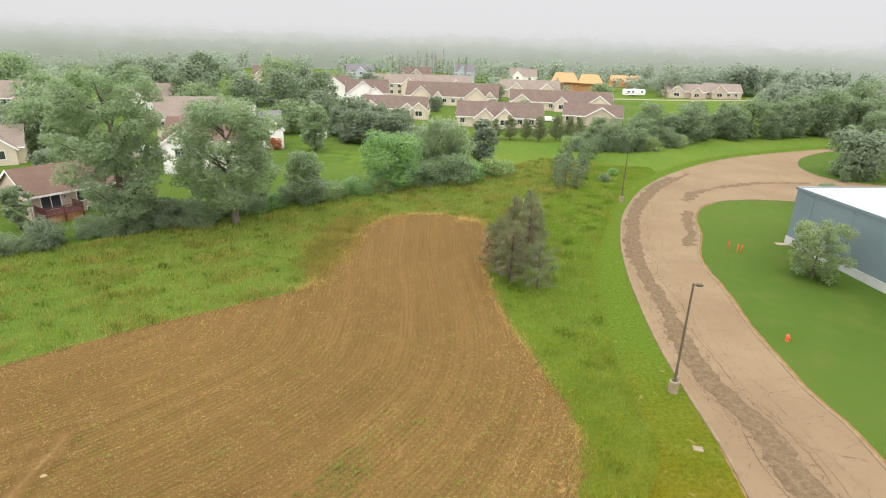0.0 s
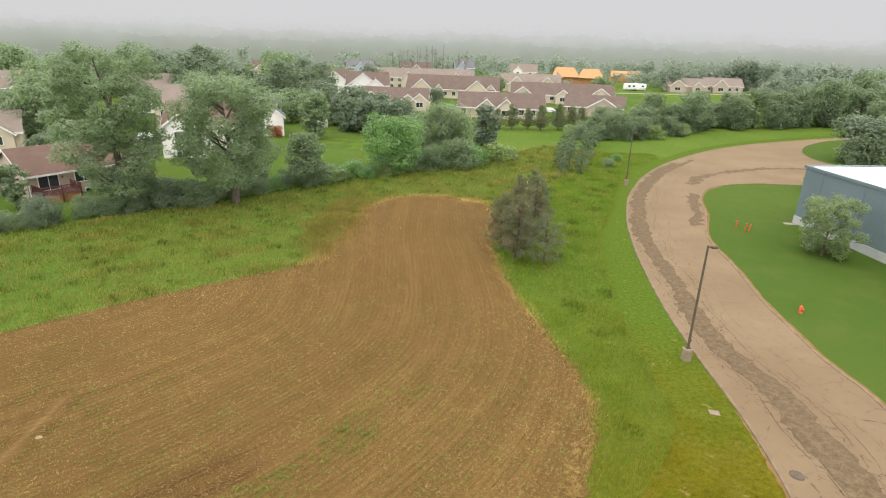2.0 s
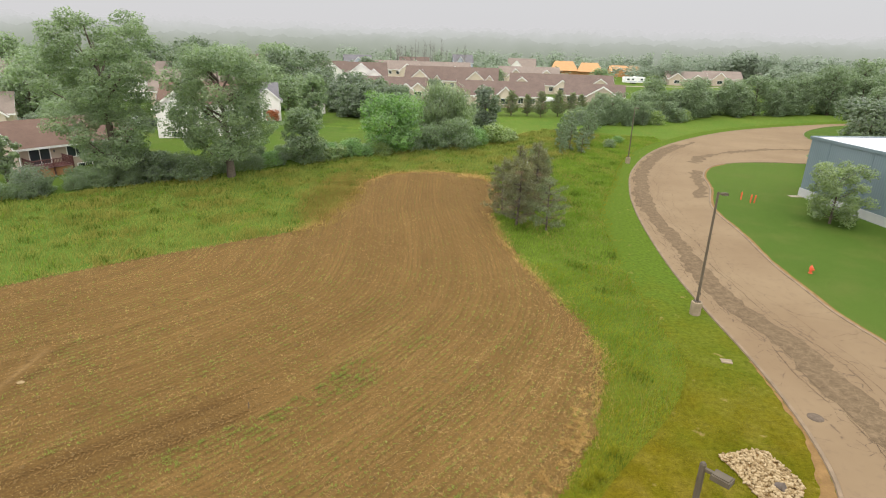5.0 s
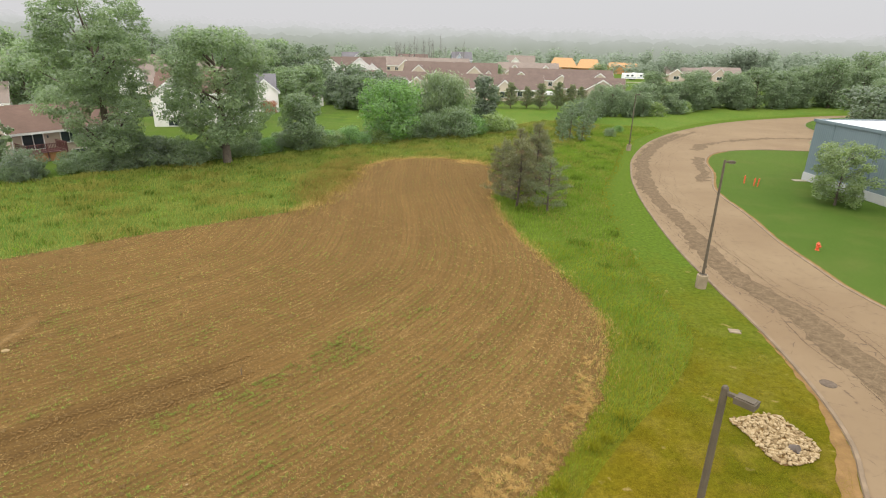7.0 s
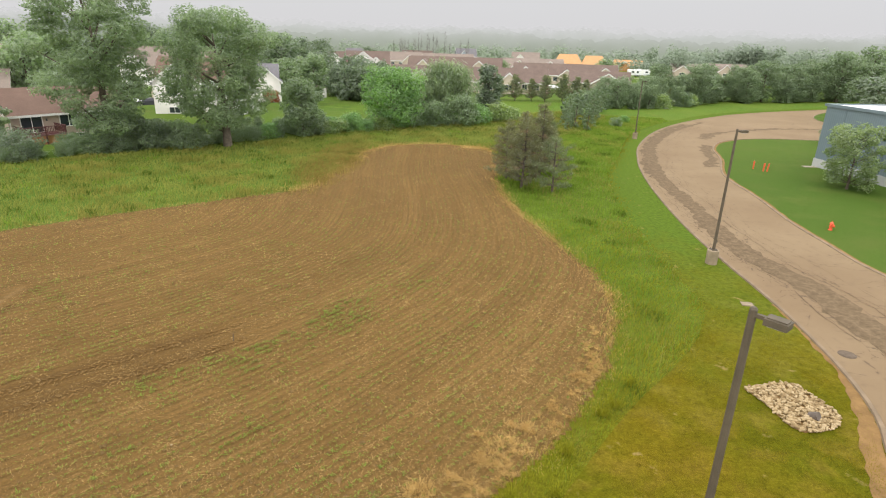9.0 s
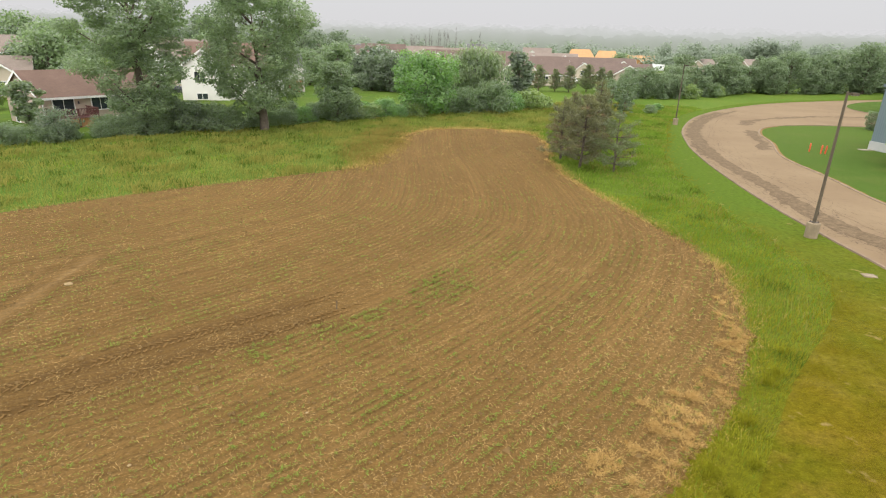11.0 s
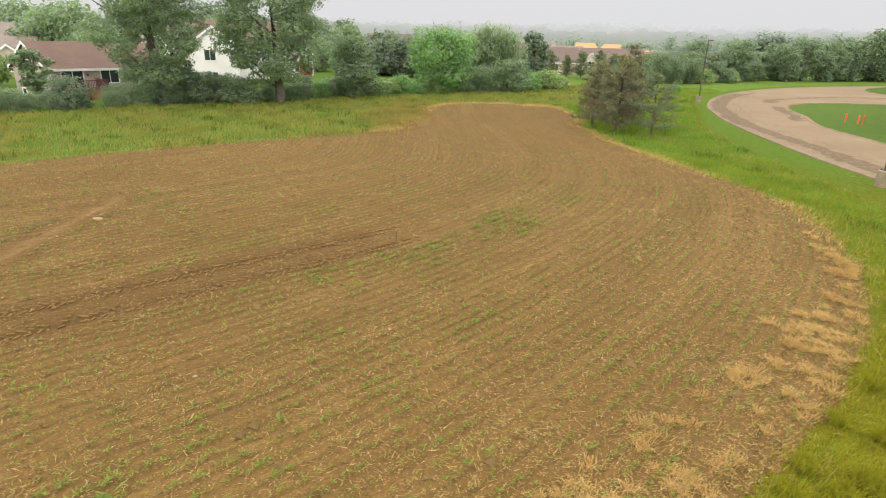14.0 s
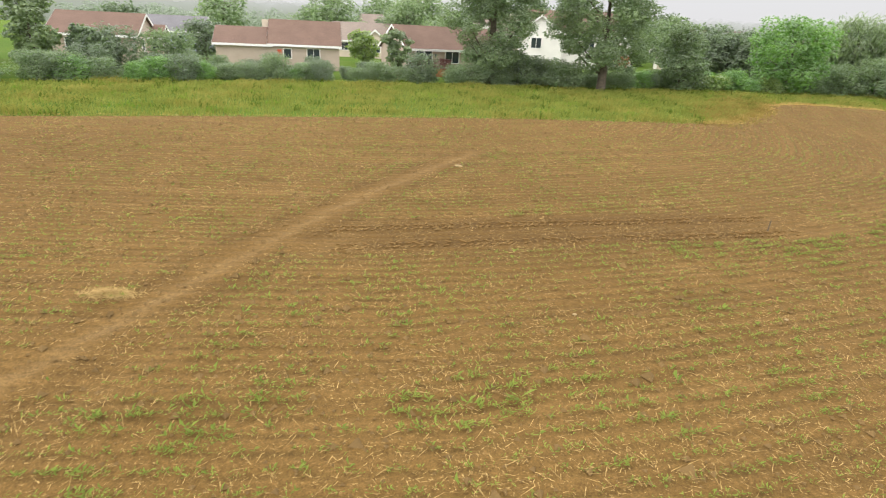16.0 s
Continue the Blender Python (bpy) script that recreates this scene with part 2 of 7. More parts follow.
MAT["glass"] = glass_pane("dark_window_glass", (0.035, 0.045, 0.05))
MAT["metal_wall"] = None
MAT["concrete"] = plain("concrete", (0.30, 0.26, 0.20), 0.9, 0.2, scale=2.2, vary=0.2, bump=0.4)
MAT["lamp_base"] = plain("tan_concrete", (0.26, 0.205, 0.135), 0.9, 0.2, scale=2.2, vary=0.25, bump=0.4)
MAT["worn_iron"] = plain("worn_iron", (0.125, 0.096, 0.070), 0.95, 0.08, scale=6, vary=0.3, bump=0.4)
MAT["sand"] = plain("sandy_soil", (0.205, 0.122, 0.048), 0.95, 0.1, scale=1.6, vary=0.3, bump=0.5, fine=14)
MAT["kerb"] = plain("weathered_kerb", (0.205, 0.150, 0.096), 0.9, 0.2, scale=1.1, vary=0.3, bump=0.4)
MAT["pole"] = plain("dark_bronze_steel", (0.098, 0.078, 0.052), 0.7, 0.3, 0.0, scale=1.5, vary=0.3)
MAT["orange_paint"] = plain("orange_red_paint", (0.66, 0.10, 0.035), 0.5, 0.5, scale=6, vary=0.18)
MAT["limestone"] = None
MAT["white_paint"] = plain("white_vehicle_paint", (0.80, 0.79, 0.78), 0.35, 0.5, scale=1, vary=0.05)
MAT["dark_paint"] = plain("dark_vehicle_paint", (0.05, 0.05, 0.06), 0.3, 0.5, scale=1, vary=0.1)
MAT["rubber"] = plain("rubber", (0.02, 0.02, 0.02), 0.9, 0.2)
MAT["iron"] = plain("cast_iron", (0.125, 0.10, 0.08), 0.7, 0.4, 0.3, scale=6, vary=0.3)


def asphalt(name="worn_asphalt", crack_scale=0.30, crack_width=0.006, wide=0.46):
    m = Nodes(name)
    n1 = m.noise(0.12, 5, "World")
    n2 = m.noise(1.6, 6, "World", 0.65)
    n3 = m.noise(40.0, 3, "World")
    col = m.mix(m.ramp(n1, [(0.35, 0.0), (0.65, 1.0)]), (0.194, 0.135, 0.078), (0.229, 0.165, 0.097))
    col = m.mix(m.ramp(n2, [(0.55, 0.0), (0.8, 0.6)]), col, (0.137, 0.0958, 0.0645))
    vor = m.n.new("ShaderNodeTexVoronoi")
    vor.feature = "DISTANCE_TO_EDGE"
    vor.inputs["Scale"].default_value = crack_scale
    wob = m.n.new("ShaderNodeTexNoise")
    wob.inputs["Scale"].default_value, wob.inputs["Detail"].default_value = 0.9, 5.0
    m.l.new(m.place("World"), wob.inputs["Vector"])
    shift = m.n.new("ShaderNodeVectorMath")
    shift.operation = "MULTIPLY_ADD"
    shift.inputs[1].default_value = (0.5, 0.5, 0.0)
    m.l.new(wob.outputs[1], shift.inputs[0])
    m.l.new(m.place("World"), shift.inputs[2])
    m.l.new(shift.outputs[0], vor.inputs["Vector"])
    crack = m.math("MULTIPLY", m.ramp(vor.outputs[0], [(0.0, 0.85), (crack_width, 0.0)]), m.ramp(n2, [(wide, 0.0), (wide + 0.12, 1.0)]))
    col = m.mix(crack, col, (0.0772, 0.0554, 0.0391))
    m.bump(n3, 0.3, 0.01)
    return m.finish(col, 0.9, 0.08)


def patched():
    m = Nodes("broken_asphalt_strip")
    n2 = m.noise(2.2, 6, "World", 0.7)
    vor = m.n.new("ShaderNodeTexVoronoi")
    vor.feature = "DISTANCE_TO_EDGE"
    vor.inputs["Scale"].default_value = 2.3
    m.l.new(m.place("World"), vor.inputs["Vector"])
    col = m.ramp(n2, [(0.3, (0.096, 0.067, 0.038)), (0.5, (0.133, 0.094, 0.054)), (0.68, (0.190, 0.135, 0.080))])
    col = m.mix(m.ramp(vor.outputs[0], [(0.0, 0.8), (0.05, 0.0)]), col, (0.178, 0.126, 0.074))
    m.bump(n2, 0.5, 0.02)
    return m.finish(col, 0.92, 0.08)


def soil():
    m = Nodes("sown_soil")
    uv = m.place("UV")
    sep = m.n.new("ShaderNodeSeparateXYZ")
    m.l.new(uv, sep.inputs[0])
    n_big = m.noise(0.07, 4, "World")
    n_mid = m.noise(0.9, 5, "World", 0.65)
    n_fine = m.noise(11.0, 5, "World", 0.7)
    streak = m.noise(1.0, 4, "UV", 0.6, (0.05, 1.1, 1.0))
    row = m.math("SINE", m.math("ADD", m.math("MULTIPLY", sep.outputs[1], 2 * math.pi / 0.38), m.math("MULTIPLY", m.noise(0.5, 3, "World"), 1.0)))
    col = m.mix(m.ramp(n_big, [(0.35, 0.0), (0.65, 1.0)]), (0.1304, 0.0739, 0.0213), (0.1581, 0.0920, 0.0277))
    col = m.mix(m.ramp(streak, [(0.35, 0.5), (0.6, 0.0)]), col, (0.1036, 0.0593, 0.0178))
    col = m.mix(m.ramp(streak, [(0.53, 0.0), (0.72, 0.45)]), col, (0.1913, 0.1125, 0.0386))
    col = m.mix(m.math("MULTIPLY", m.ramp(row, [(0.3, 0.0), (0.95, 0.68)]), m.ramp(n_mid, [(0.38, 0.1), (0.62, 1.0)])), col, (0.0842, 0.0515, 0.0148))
    trod = m.n.new("ShaderNodeAttribute")
    trod.attribute_name = "trodden"
    rut = m.n.new("ShaderNodeAttribute")
    rut.attribute_name = "rutted"
    col = m.mix(m.math("MULTIPLY", rut.outputs["Fac"], 0.95), col, (0.085, 0.048, 0.0140))
    col = m.mix(m.math("MULTIPLY", trod.outputs["Fac"], m.ramp(n_mid, [(0.3, 0.35), (0.65, 0.75)])), col, (0.2080, 0.1322, 0.0541))
    grit = m.noise(46.0, 3, "World", 0.7)
    col = m.mix(0.6, col, m.ramp(n_fine, [(0.25, 0.4), (0.5, 1.0), (0.75, 1.6)]), "MULTIPLY")
    col = m.mix(0.6, col, m.ramp(grit, [(0.3, 0.45), (0.5, 1.0), (0.7, 1.6)]), "MULTIPLY")
    chaff = m.noise(24.0, 4, "UV", 0.75, (0.5, 1.0, 1.0))
    col = m.mix(m.ramp(chaff, [(0.57, 0.0), (0.68, 0.5)]), col, (0.3144, 0.2009, 0.0779))
    col = m.mix(m.ramp(m.noise(17.0, 4, "World", 0.75), [(0.33, 0.5), (0.43, 0.0)]), col, (0.0554, 0.0321, 0.0107))
    h = m.math("ADD", m.math("MULTIPLY", row, -0.35), m.math("MULTIPLY", n_fine, 1.2))
    m.bump(h, 0.55, 0.05)
    return m.finish(col, 0.95, 0.1)


MAT["asphalt"], MAT["patched"], MAT["soil"] = asphalt(), patched(), soil()
MAT["cracked"] = asphalt("cracked_asphalt", 1.5, 0.035, 0.44)
MAT["lug_soil"] = plain("lug_pressed_soil", (0.150, 0.088, 0.030), 0.95, 0.1, scale=1.5, vary=0.3, bump=0.6, fine=14)


# ---- mesh helpers ----
class Shape:
    """Collects corners and faces for one mesh."""

    def __init__(self):
        self.v, self.f = [], []

    def poly(self, *pts):
        i = len(self.v)
        self.v.extend(tuple(p) for p in pts)
        self.f.append(tuple(range(i, i + len(pts))))
        return self

    def box(self, x, y, z, sx, sy, sz, m=None):
        """A box centred on x, y with its foot at z."""
        c = [Vector((x + a * sx / 2, y + b * sy / 2, z + k * sz)) for k in (0, 1) for a, b in ((-1, -1), (1, -1), (1, 1), (-1, 1))]
        if m:
            c = [m @ p for p in c]
        i = len(self.v)
        self.v.extend(tuple(p) for p in c)
        self.f.extend(tuple(i + k for k in q) for q in ((3, 2, 1, 0), (4, 5, 6, 7), (0, 1, 5, 4), (1, 2, 6, 5), (2, 3, 7, 6), (3, 0, 4, 7)))
        return self

    def tube(self, points, radii, n=8):
        """A bent, tapering tube with closed ends."""
        base = len(self.v)
        pts = [Vector(p) for p in points]
        for k, (p, r) in enumerate(zip(pts, radii)):
            d = (pts[min(k + 1, len(pts) - 1)] - pts[max(k - 1, 0)]).normalized()
            a = d.orthogonal().normalized() if abs(d.z) < 0.95 else Vector((1, 0, 0)).cross(d).normalized()
            b = d.cross(a)
            for j in range(n):
                w = 2 * math.pi * j / n
                self.v.append(tuple(p + r * (math.cos(w) * a + math.sin(w) * b)))
        for k in range(len(pts) - 1):
            for j in range(n):
                q = base + k * n
                self.f.append((q + j, q + (j + 1) % n, q + n + (j + 1) % n, q + n + j))
        self.f.append(tuple(base + j for j in reversed(range(n))))
        self.f.append(tuple(base + (len(pts) - 1) * n + j for j in range(n)))
        return self

    def slab(self, corners, thick):
        """A flat plate: its top corners, thickened downwards along its normal."""
        c = [Vector(p) for p in corners]
        nrm = (c[1] - c[0]).cross(c[2] - c[0]).normalized()
        if nrm.z < 0:
            c.reverse()
            nrm = -nrm
        low = [p - nrm * thick for p in c]
        i, n = len(self.v), len(c)
        self.v.extend(tuple(p) for p in c + low)
        self.f.append(tuple(range(i, i + n)))
        self.f.append(tuple(range(i + 2 * n - 1, i + n - 1, -1)))
        for k in range(n):
            self.f.append((i + k, i + n + k, i + n + (k + 1) % n, i + (k + 1) % n))
        return self

    def mesh(self, name, material, smooth=False):
        me = bpy.data.meshes.new(name)
        me.from_pydata(self.v, [], self.f)
        me.materials.append(material)
        if smooth:
            me.polygons.foreach_set("use_smooth", [True] * len(me.polygons))
        return me


def part(name, shape, material, parent=None, label="", smooth=False):
    """Links one mesh object, under a thing or a part."""
    me = shape if isinstance(shape, bpy.types.Mesh) else shape.mesh(name, material, smooth)
    ob = new(name, me)
    ob.parent = parent
    return tagged(ob, label)


def thing(name, m, label, category, group="", kind=""):
    ob = new(name)
    ob.empty_display_size = 0.3
    ob.matrix_basis = m
    return tagged(ob, label, category, group, kind)


def soup(name, corners, material):
    """One mesh of many loose polygons: corners has the shape (count, sides, 3)."""
    n, k, _ = corners.shape
    nz = np.cross(corners[:, 1] - corners[:, 0], corners[:, -1] - corners[:, 0])[:, 2]
    corners[nz < 0] = corners[nz < 0][:, ::-1]
    me = bpy.data.meshes.new(name)
    me.from_pydata(corners.reshape(-1, 3), [], np.arange(n * k).reshape(n, k))
    me.materials.append(material)
    return me


def wall_uv(me):
    """Maps sloping faces in metres: u level, v up the slope."""
    layer = me.uv_layers.new(name="UVMap")
    for p in me.polygons:
        nrm = p.normal
        u = Vector((-nrm.y, nrm.x, 0))
        u = u.normalized() if u.length > 0.01 else Vector((1, 0, 0))
        v = nrm.cross(u)
        for li in p.loop_indices:
            co = me.vertices[me.loops[li].vertex_index].co
            layer.data[li].uv = (co.dot(u), co.dot(v))


def smooth_line(pts, step=1.5):
    """Catmull-Rom points along a polyline."""
    p = np.array(pts, float)
    p = np.vstack([2 * p[0] - p[1], p, 2 * p[-1] - p[-2]])
    out = []
    for a, b, c, d in zip(p[:-3], p[1:-2], p[2:-1], p[3:]):
        n = max(2, int(np.hypot(*(c - b)) / step))
        for t in np.linspace(0, 1, n, endpoint=False):
            out.append(0.5 * (2 * b + (c - a) * t + (2 * a - 5 * b + 4 * c - d) * t**2 + (3 * b - a - 3 * c + d) * t**3))
    out.append(p[-2])
    return np.array(out)


def inside(poly, x, y):
    """Which of the points lie in the polygon."""
    x, y = np.asarray(x, float), np.asarray(y, float)
    res = np.zeros(x.shape, bool)
    px, py = poly[:, 0], poly[:, 1]
    for i in range(len(poly)):
        j = i - 1
        if py[i] == py[j]:
            continue
        c = ((py[i] > y) != (py[j] > y)) & (x < (px[j] - px[i]) * (y - py[i]) / (py[j] - py[i]) + px[i])
        res ^= c
    return res


def distance_to(line, x, y):
    """Distance to a polyline, signed positive on its right, and the way along it."""
    x, y = np.asarray(x, float), np.asarray(y, float)
    best = np.full(x.shape, 1e9)
    sign, along = np.ones(x.shape), np.zeros(x.shape)
    run = 0.0
    for a, b in zip(line[:-1], line[1:]):
        d = b - a
        ln = np.hypot(*d)
        t = np.clip(((x - a[0]) * d[0] + (y - a[1]) * d[1]) / ln**2, 0, 1)
        dx, dy = x - a[0] - t * d[0], y - a[1] - t * d[1]
        dist = np.hypot(dx, dy)
        m = dist < best
        best = np.where(m, dist, best)
        sign = np.where(m, np.sign(d[1] * dx - d[0] * dy + 1e-12), sign)
        along = np.where(m, run + t * ln, along)
        run += ln
    return best * sign, along


RASTER = {}


def far_from(line, x, y):
    """Signed distance to a polyline, read off a grid worked out once."""
    key = id(line)
    step, x0, y0 = 0.25, -72.0, -8.0
    if key not in RASTER:
        gx, gy = np.meshgrid(np.arange(x0, 42, step), np.arange(y0, 120, step))
        RASTER[key] = distance_to(line, gx, gy)[0]
    g = RASTER[key]
    u = np.clip((np.asarray(x, float) - x0) / step, 0, g.shape[1] - 1.001)
    v = np.clip((np.asarray(y, float) - y0) / step, 0, g.shape[0] - 1.001)
    i, j = u.astype(int), v.astype(int)
    a, b = u - i, v - j
    return (g[j, i] * (1 - a) + g[j, i + 1] * a) * (1 - b) + (g[j + 1, i] * (1 - a) + g[j + 1, i + 1] * a) * b


def offset(line, d):
    """The line moved to its right by d."""
    t = np.gradient(line, axis=0)
    t /= np.linalg.norm(t, axis=1)[:, None]
    return line + np.reshape(d, (-1, 1)) * np.stack([t[:, 1], -t[:, 0]], 1)


def ground_z(x, y):
    """The lawn swells a little under the white house."""
    r = np.hypot(np.asarray(x, float) + 38, np.asarray(y, float) - 95)
    s = np.clip((30 - r) / 20, 0, 1)
    return 1.0 * s * s * (3 - 2 * s)


def sheet(name, outline, z, material, label, category="", kind="structure"):
    """A flat, level piece of ground from its outline."""
    bm = bmesh.new()
    bm.faces.new([bm.verts.new((p[0], p[1], z)) for p in outline])
    bmesh.ops.triangulate(bm, faces=bm.faces[:])
    bmesh.ops.recalc_face_normals(bm, faces=bm.faces[:])
    me = bpy.data.meshes.new(name)
    bm.to_mesh(me)
    bm.free()
    if me.polygons[0].normal.z < 0:
        me.flip_normals()
    me.materials.append(material)
    return tagged(new(name, me), label, category, "", kind)


# ---- the ground, one sheet to the horizon ----
def build_ground():
    near = np.arange(-160, 261, 5.0)
    far = np.array([60, 160, 400, 900, 2000, 4000.0])
    xs = np.concatenate([-160 - far[::-1], near, 260 + far])
    ys = np.concatenate([-160 - far[::-1], np.arange(-160, 421, 5.0), 420 + far])
    gx, gy = np.meshgrid(xs, ys)
    v = np.stack([gx.ravel(), gy.ravel(), ground_z(gx, gy).ravel()], 1)
    nx, ny = len(xs), len(ys)
    i = np.arange((nx - 1) * (ny - 1))
    q = i + i // (nx - 1)
    me = bpy.data.meshes.new("ground")
    me.from_pydata(v, [], np.stack([q, q + 1, q + nx + 1, q + nx], 1))
    me.materials.append(MAT["ground"])
    return tagged(new("ground", me), "green lawns and meadow reaching to the misty horizon", "ground", "", "structure")


build_ground()

FIELD_LEFT = smooth_line([(-82, -14), (-60, 5.5), (-45.8, 18.6), (-40.2, 24.7), (-33.3, 31.6), (-25.2, 39.3), (-18, 45), (-13.4, 48.6), (-12, 53.5), (-11, 60.5), (-10.2, 68), (-6.6, 73.3), (-0.3, 74.9)], 1.0)
FIELD_RIGHT = smooth_line([(-0.3, 74.9), (4.6, 71.6), (5.8, 66), (5.4, 60), (4.6, 52.5), (5.7, 43.4), (7.4, 36), (8.6, 29.3), (7.6, 24.2), (6.3, 20.8), (4.6, 17.9), (3.0, 15.7), (1.2, 13.7), (-0.8, 11.75), (-2.6, 10.3), (-5.1, 8.2), (-12, 1.6), (-30, -12), (-60, -40)], 1.0)
FIELD = np.vstack([FIELD_LEFT, FIELD_RIGHT[1:]])
MOWN_EDGE = smooth_line([(-55, -46), (-20, -10), (-4, 3.5), (0.2, 9.5), (3.4, 14), (6.6, 18.3), (10.4, 22.6), (12.9, 27), (13.2, 33), (13.8, 43), (16, 57), (20, 68), (28.5, 90), (42, 109), (60, 126), (90, 143), (125, 156)], 1.5)
ROAD_LEFT = smooth_line([(-30, -32), (-8, -14), (4, -2), (11.2, 9), (14.2, 15.5), (15.6, 18.3), (16.4, 21.5), (16.9, 25.5), (17.1, 29), (17.2, 34), (17.6, 41), (18.7, 50), (20.1, 58.3), (22.2, 67.2), (26.3, 79.4), (34.2, 94.6), (45.5, 109), (62, 123.8), (85, 136.5), (105, 144), (140, 152)], 1.0)
ROAD_RIGHT = smooth_line([(-18, -40), (6, -16), (18, -2), (23.2, 12), (24.9, 21), (25.9, 29.4), (25.8, 31.7), (25.6, 34.4), (25.9, 38.3), (26.3, 43.2), (27.6, 50.9), (28.9, 60.2), (32.7, 69.5), (35.0, 76.8), (38.5, 82.9), (43, 86.4), (49, 88.0), (56, 87.8), (75, 86.8), (150, 85)], 1.0)
ISLAND = smooth_line([(150, 98), (95, 99), (78, 101.5), (72.2, 106), (71.8, 112.5), (74.5, 120), (81, 128.6), (92.5, 137.2), (110, 142.5), (140, 147)], 1.5)
LUG_TRACK = np.array([(-19.6, 13.8), (-14.4, 18.5), (-8.8, 23.2)])
DIRT_PATH = smooth_line([(-19.0, 3.2), (-19.2, 6.0), (-19.8, 9.4), (-20.8, 15.0), (-21.3, 20), (-21.6, 27)], 0.6)


ROW_GUIDE = smooth_line([(-90, -38), (-55, -15), (-19, 8), (-14, 11.6), (-9, 16.3), (-4.5, 21.4), (-0.5, 27), (2.2, 33), (3.0, 40), (2.4, 50), (1.4, 60), (1.2, 78)], 0.8)


def build_field():
    step = 0.25
    xs, ys = np.arange(-70, 9.5, step), np.arange(-30, 75.6, step)
    gx, gy = np.meshgrid(xs, ys)
    wob = 0.25 * np.sin(gx * 3.1 + gy * 1.7) + 0.2 * np.sin(gx * 7.3 - gy * 5.9)
    keep = inside(FIELD, (gx + wob * 0.6)[:-1, :-1], (gy + wob * 0.6)[:-1, :-1]) & (gx[:-1, :-1] * 0.7 - gy[:-1, :-1] < 45)
    nx = len(xs)
    iy, ix = np.nonzero(keep)
    q = iy * nx + ix
    quads = np.stack([q, q + 1, q + nx + 1, q + nx], 1)
    used, inv = np.unique(quads, return_inverse=True)
    quads = inv.reshape(quads.shape)
    x, y = gx.ravel()[used], gy.ravel()[used]
    v, u = distance_to(ROW_GUIDE, x, y)
    rng = np.random.default_rng(5)
    d_path, _ = distance_to(DIRT_PATH, x, y)
    trodden = np.exp(-((d_path / 0.15) ** 2)) + 0.22 * np.exp(-(((np.abs(d_path) - 1.5) / 0.2) ** 2))
    d_lug, a_lug = distance_to(LUG_TRACK, x, y)
    ends = np.clip(a_lug / 1.5, 0, 1) * np.clip((14.2 - a_lug) / 2.0, 0, 1)
    rutted = 0.75 * np.clip(np.exp(-(((d_lug - 0.72) / 0.3) ** 2)) + np.exp(-(((d_lug + 0.72) / 0.3) ** 2)), 0, 1) * ends + 0.45 * np.exp(-((d_lug / 1.5) ** 4)) * ends + 0.7 * np.exp(-(((np.abs(d_path) - 0.8) / 0.33) ** 2)) * np.clip(0.6 + 0.5 * np.sin(y * 2.1) * np.sin(y * 0.9 + x), 0, 1)
    z = 0.075 + 0.009 * np.cos(2 * math.pi * v / 1.52) + rng.normal(0, 0.008, x.shape) - 0.03 * trodden - 0.015 * rutted
    rim = np.minimum(np.abs(far_from(FIELD_LEFT, x, y)), np.abs(far_from(FIELD_RIGHT, x, y)))
    z = 0.012 + (z - 0.012) * np.clip(rim / 0.8, 0, 1)
    me = bpy.data.meshes.new("ploughed_field")
    me.from_pydata(np.stack([x, y, z], 1), [], quads)
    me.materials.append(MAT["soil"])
    layer = me.uv_layers.new(name="UVMap")
    idx = quads.ravel()
    layer.data.foreach_set("uv", np.stack([u[idx], v[idx]], 1).astype(np.float32).ravel())
    me.polygons.foreach_set("use_smooth", [True] * len(quads))
    for key, values in (("trodden", trodden), ("rutted", rutted)):
        me.attributes.new(key, "FLOAT", "POINT").data.foreach_set("value", values.astype(np.float32))
    return tagged(new("ploughed_field", me), "brown sown field with drill rows and straw litter", "field", "", "structure")


build_field()
def draped(name, outline, lift, material, label, step=3.0):
    """A piece of ground that follows the swell of the land."""
    lo, hi = outline.min(0), outline.max(0)
    xs, ys = np.arange(lo[0], hi[0], step), np.arange(lo[1], hi[1], step)
    gx, gy = np.meshgrid(xs, ys)
    nx = len(xs)
    iy, ix = np.nonzero(inside(outline, gx[:-1, :-1] + step / 2, gy[:-1, :-1] + step / 2))
    q = iy * nx + ix
    quads = np.stack([q, q + 1, q + nx + 1, q + nx], 1)
    used, inv = np.unique(quads, return_inverse=True)
    x, y = gx.ravel()[used], gy.ravel()[used]
    me = bpy.data.meshes.new(name)
    me.from_pydata(np.stack([x, y, ground_z(x, y) + lift], 1), [], inv.reshape(quads.shape))
    me.materials.append(material)
    return tagged(new(name, me), label, "lawn", "", "structure")


draped("garden_lawn", np.array([(-79, 12), (-65, 29), (-59, 40), (-51, 53), (-43, 61), (-35, 67), (-28, 73), (-20, 82), (-10, 93), (4, 104), (8, 118), (14, 140), (60, 150), (75, 185), (90, 250), (60, 300), (-150, 330), (-150, 20)]), 0.012, MAT["garden"], "mown garden lawns between the houses")
sheet("lawn", np.vstack([ROAD_RIGHT, [(150, -60), (10, -60)]]), 0.010, MAT["lawn"], "close-mown bright green lawn beside the road", "lawn")
sheet("lawn_island", np.vstack([ISLAND, [(150, 147)]]), 0.010, MAT["lawn"], "mown grass island between two driveways", "lawn")
sheet("verge", np.vstack([MOWN_EDGE, offset(ROAD_LEFT, -0.1)[::-1]]), 0.008, MAT["verge"], "mown yellowish green verge along the kerb", "verge")
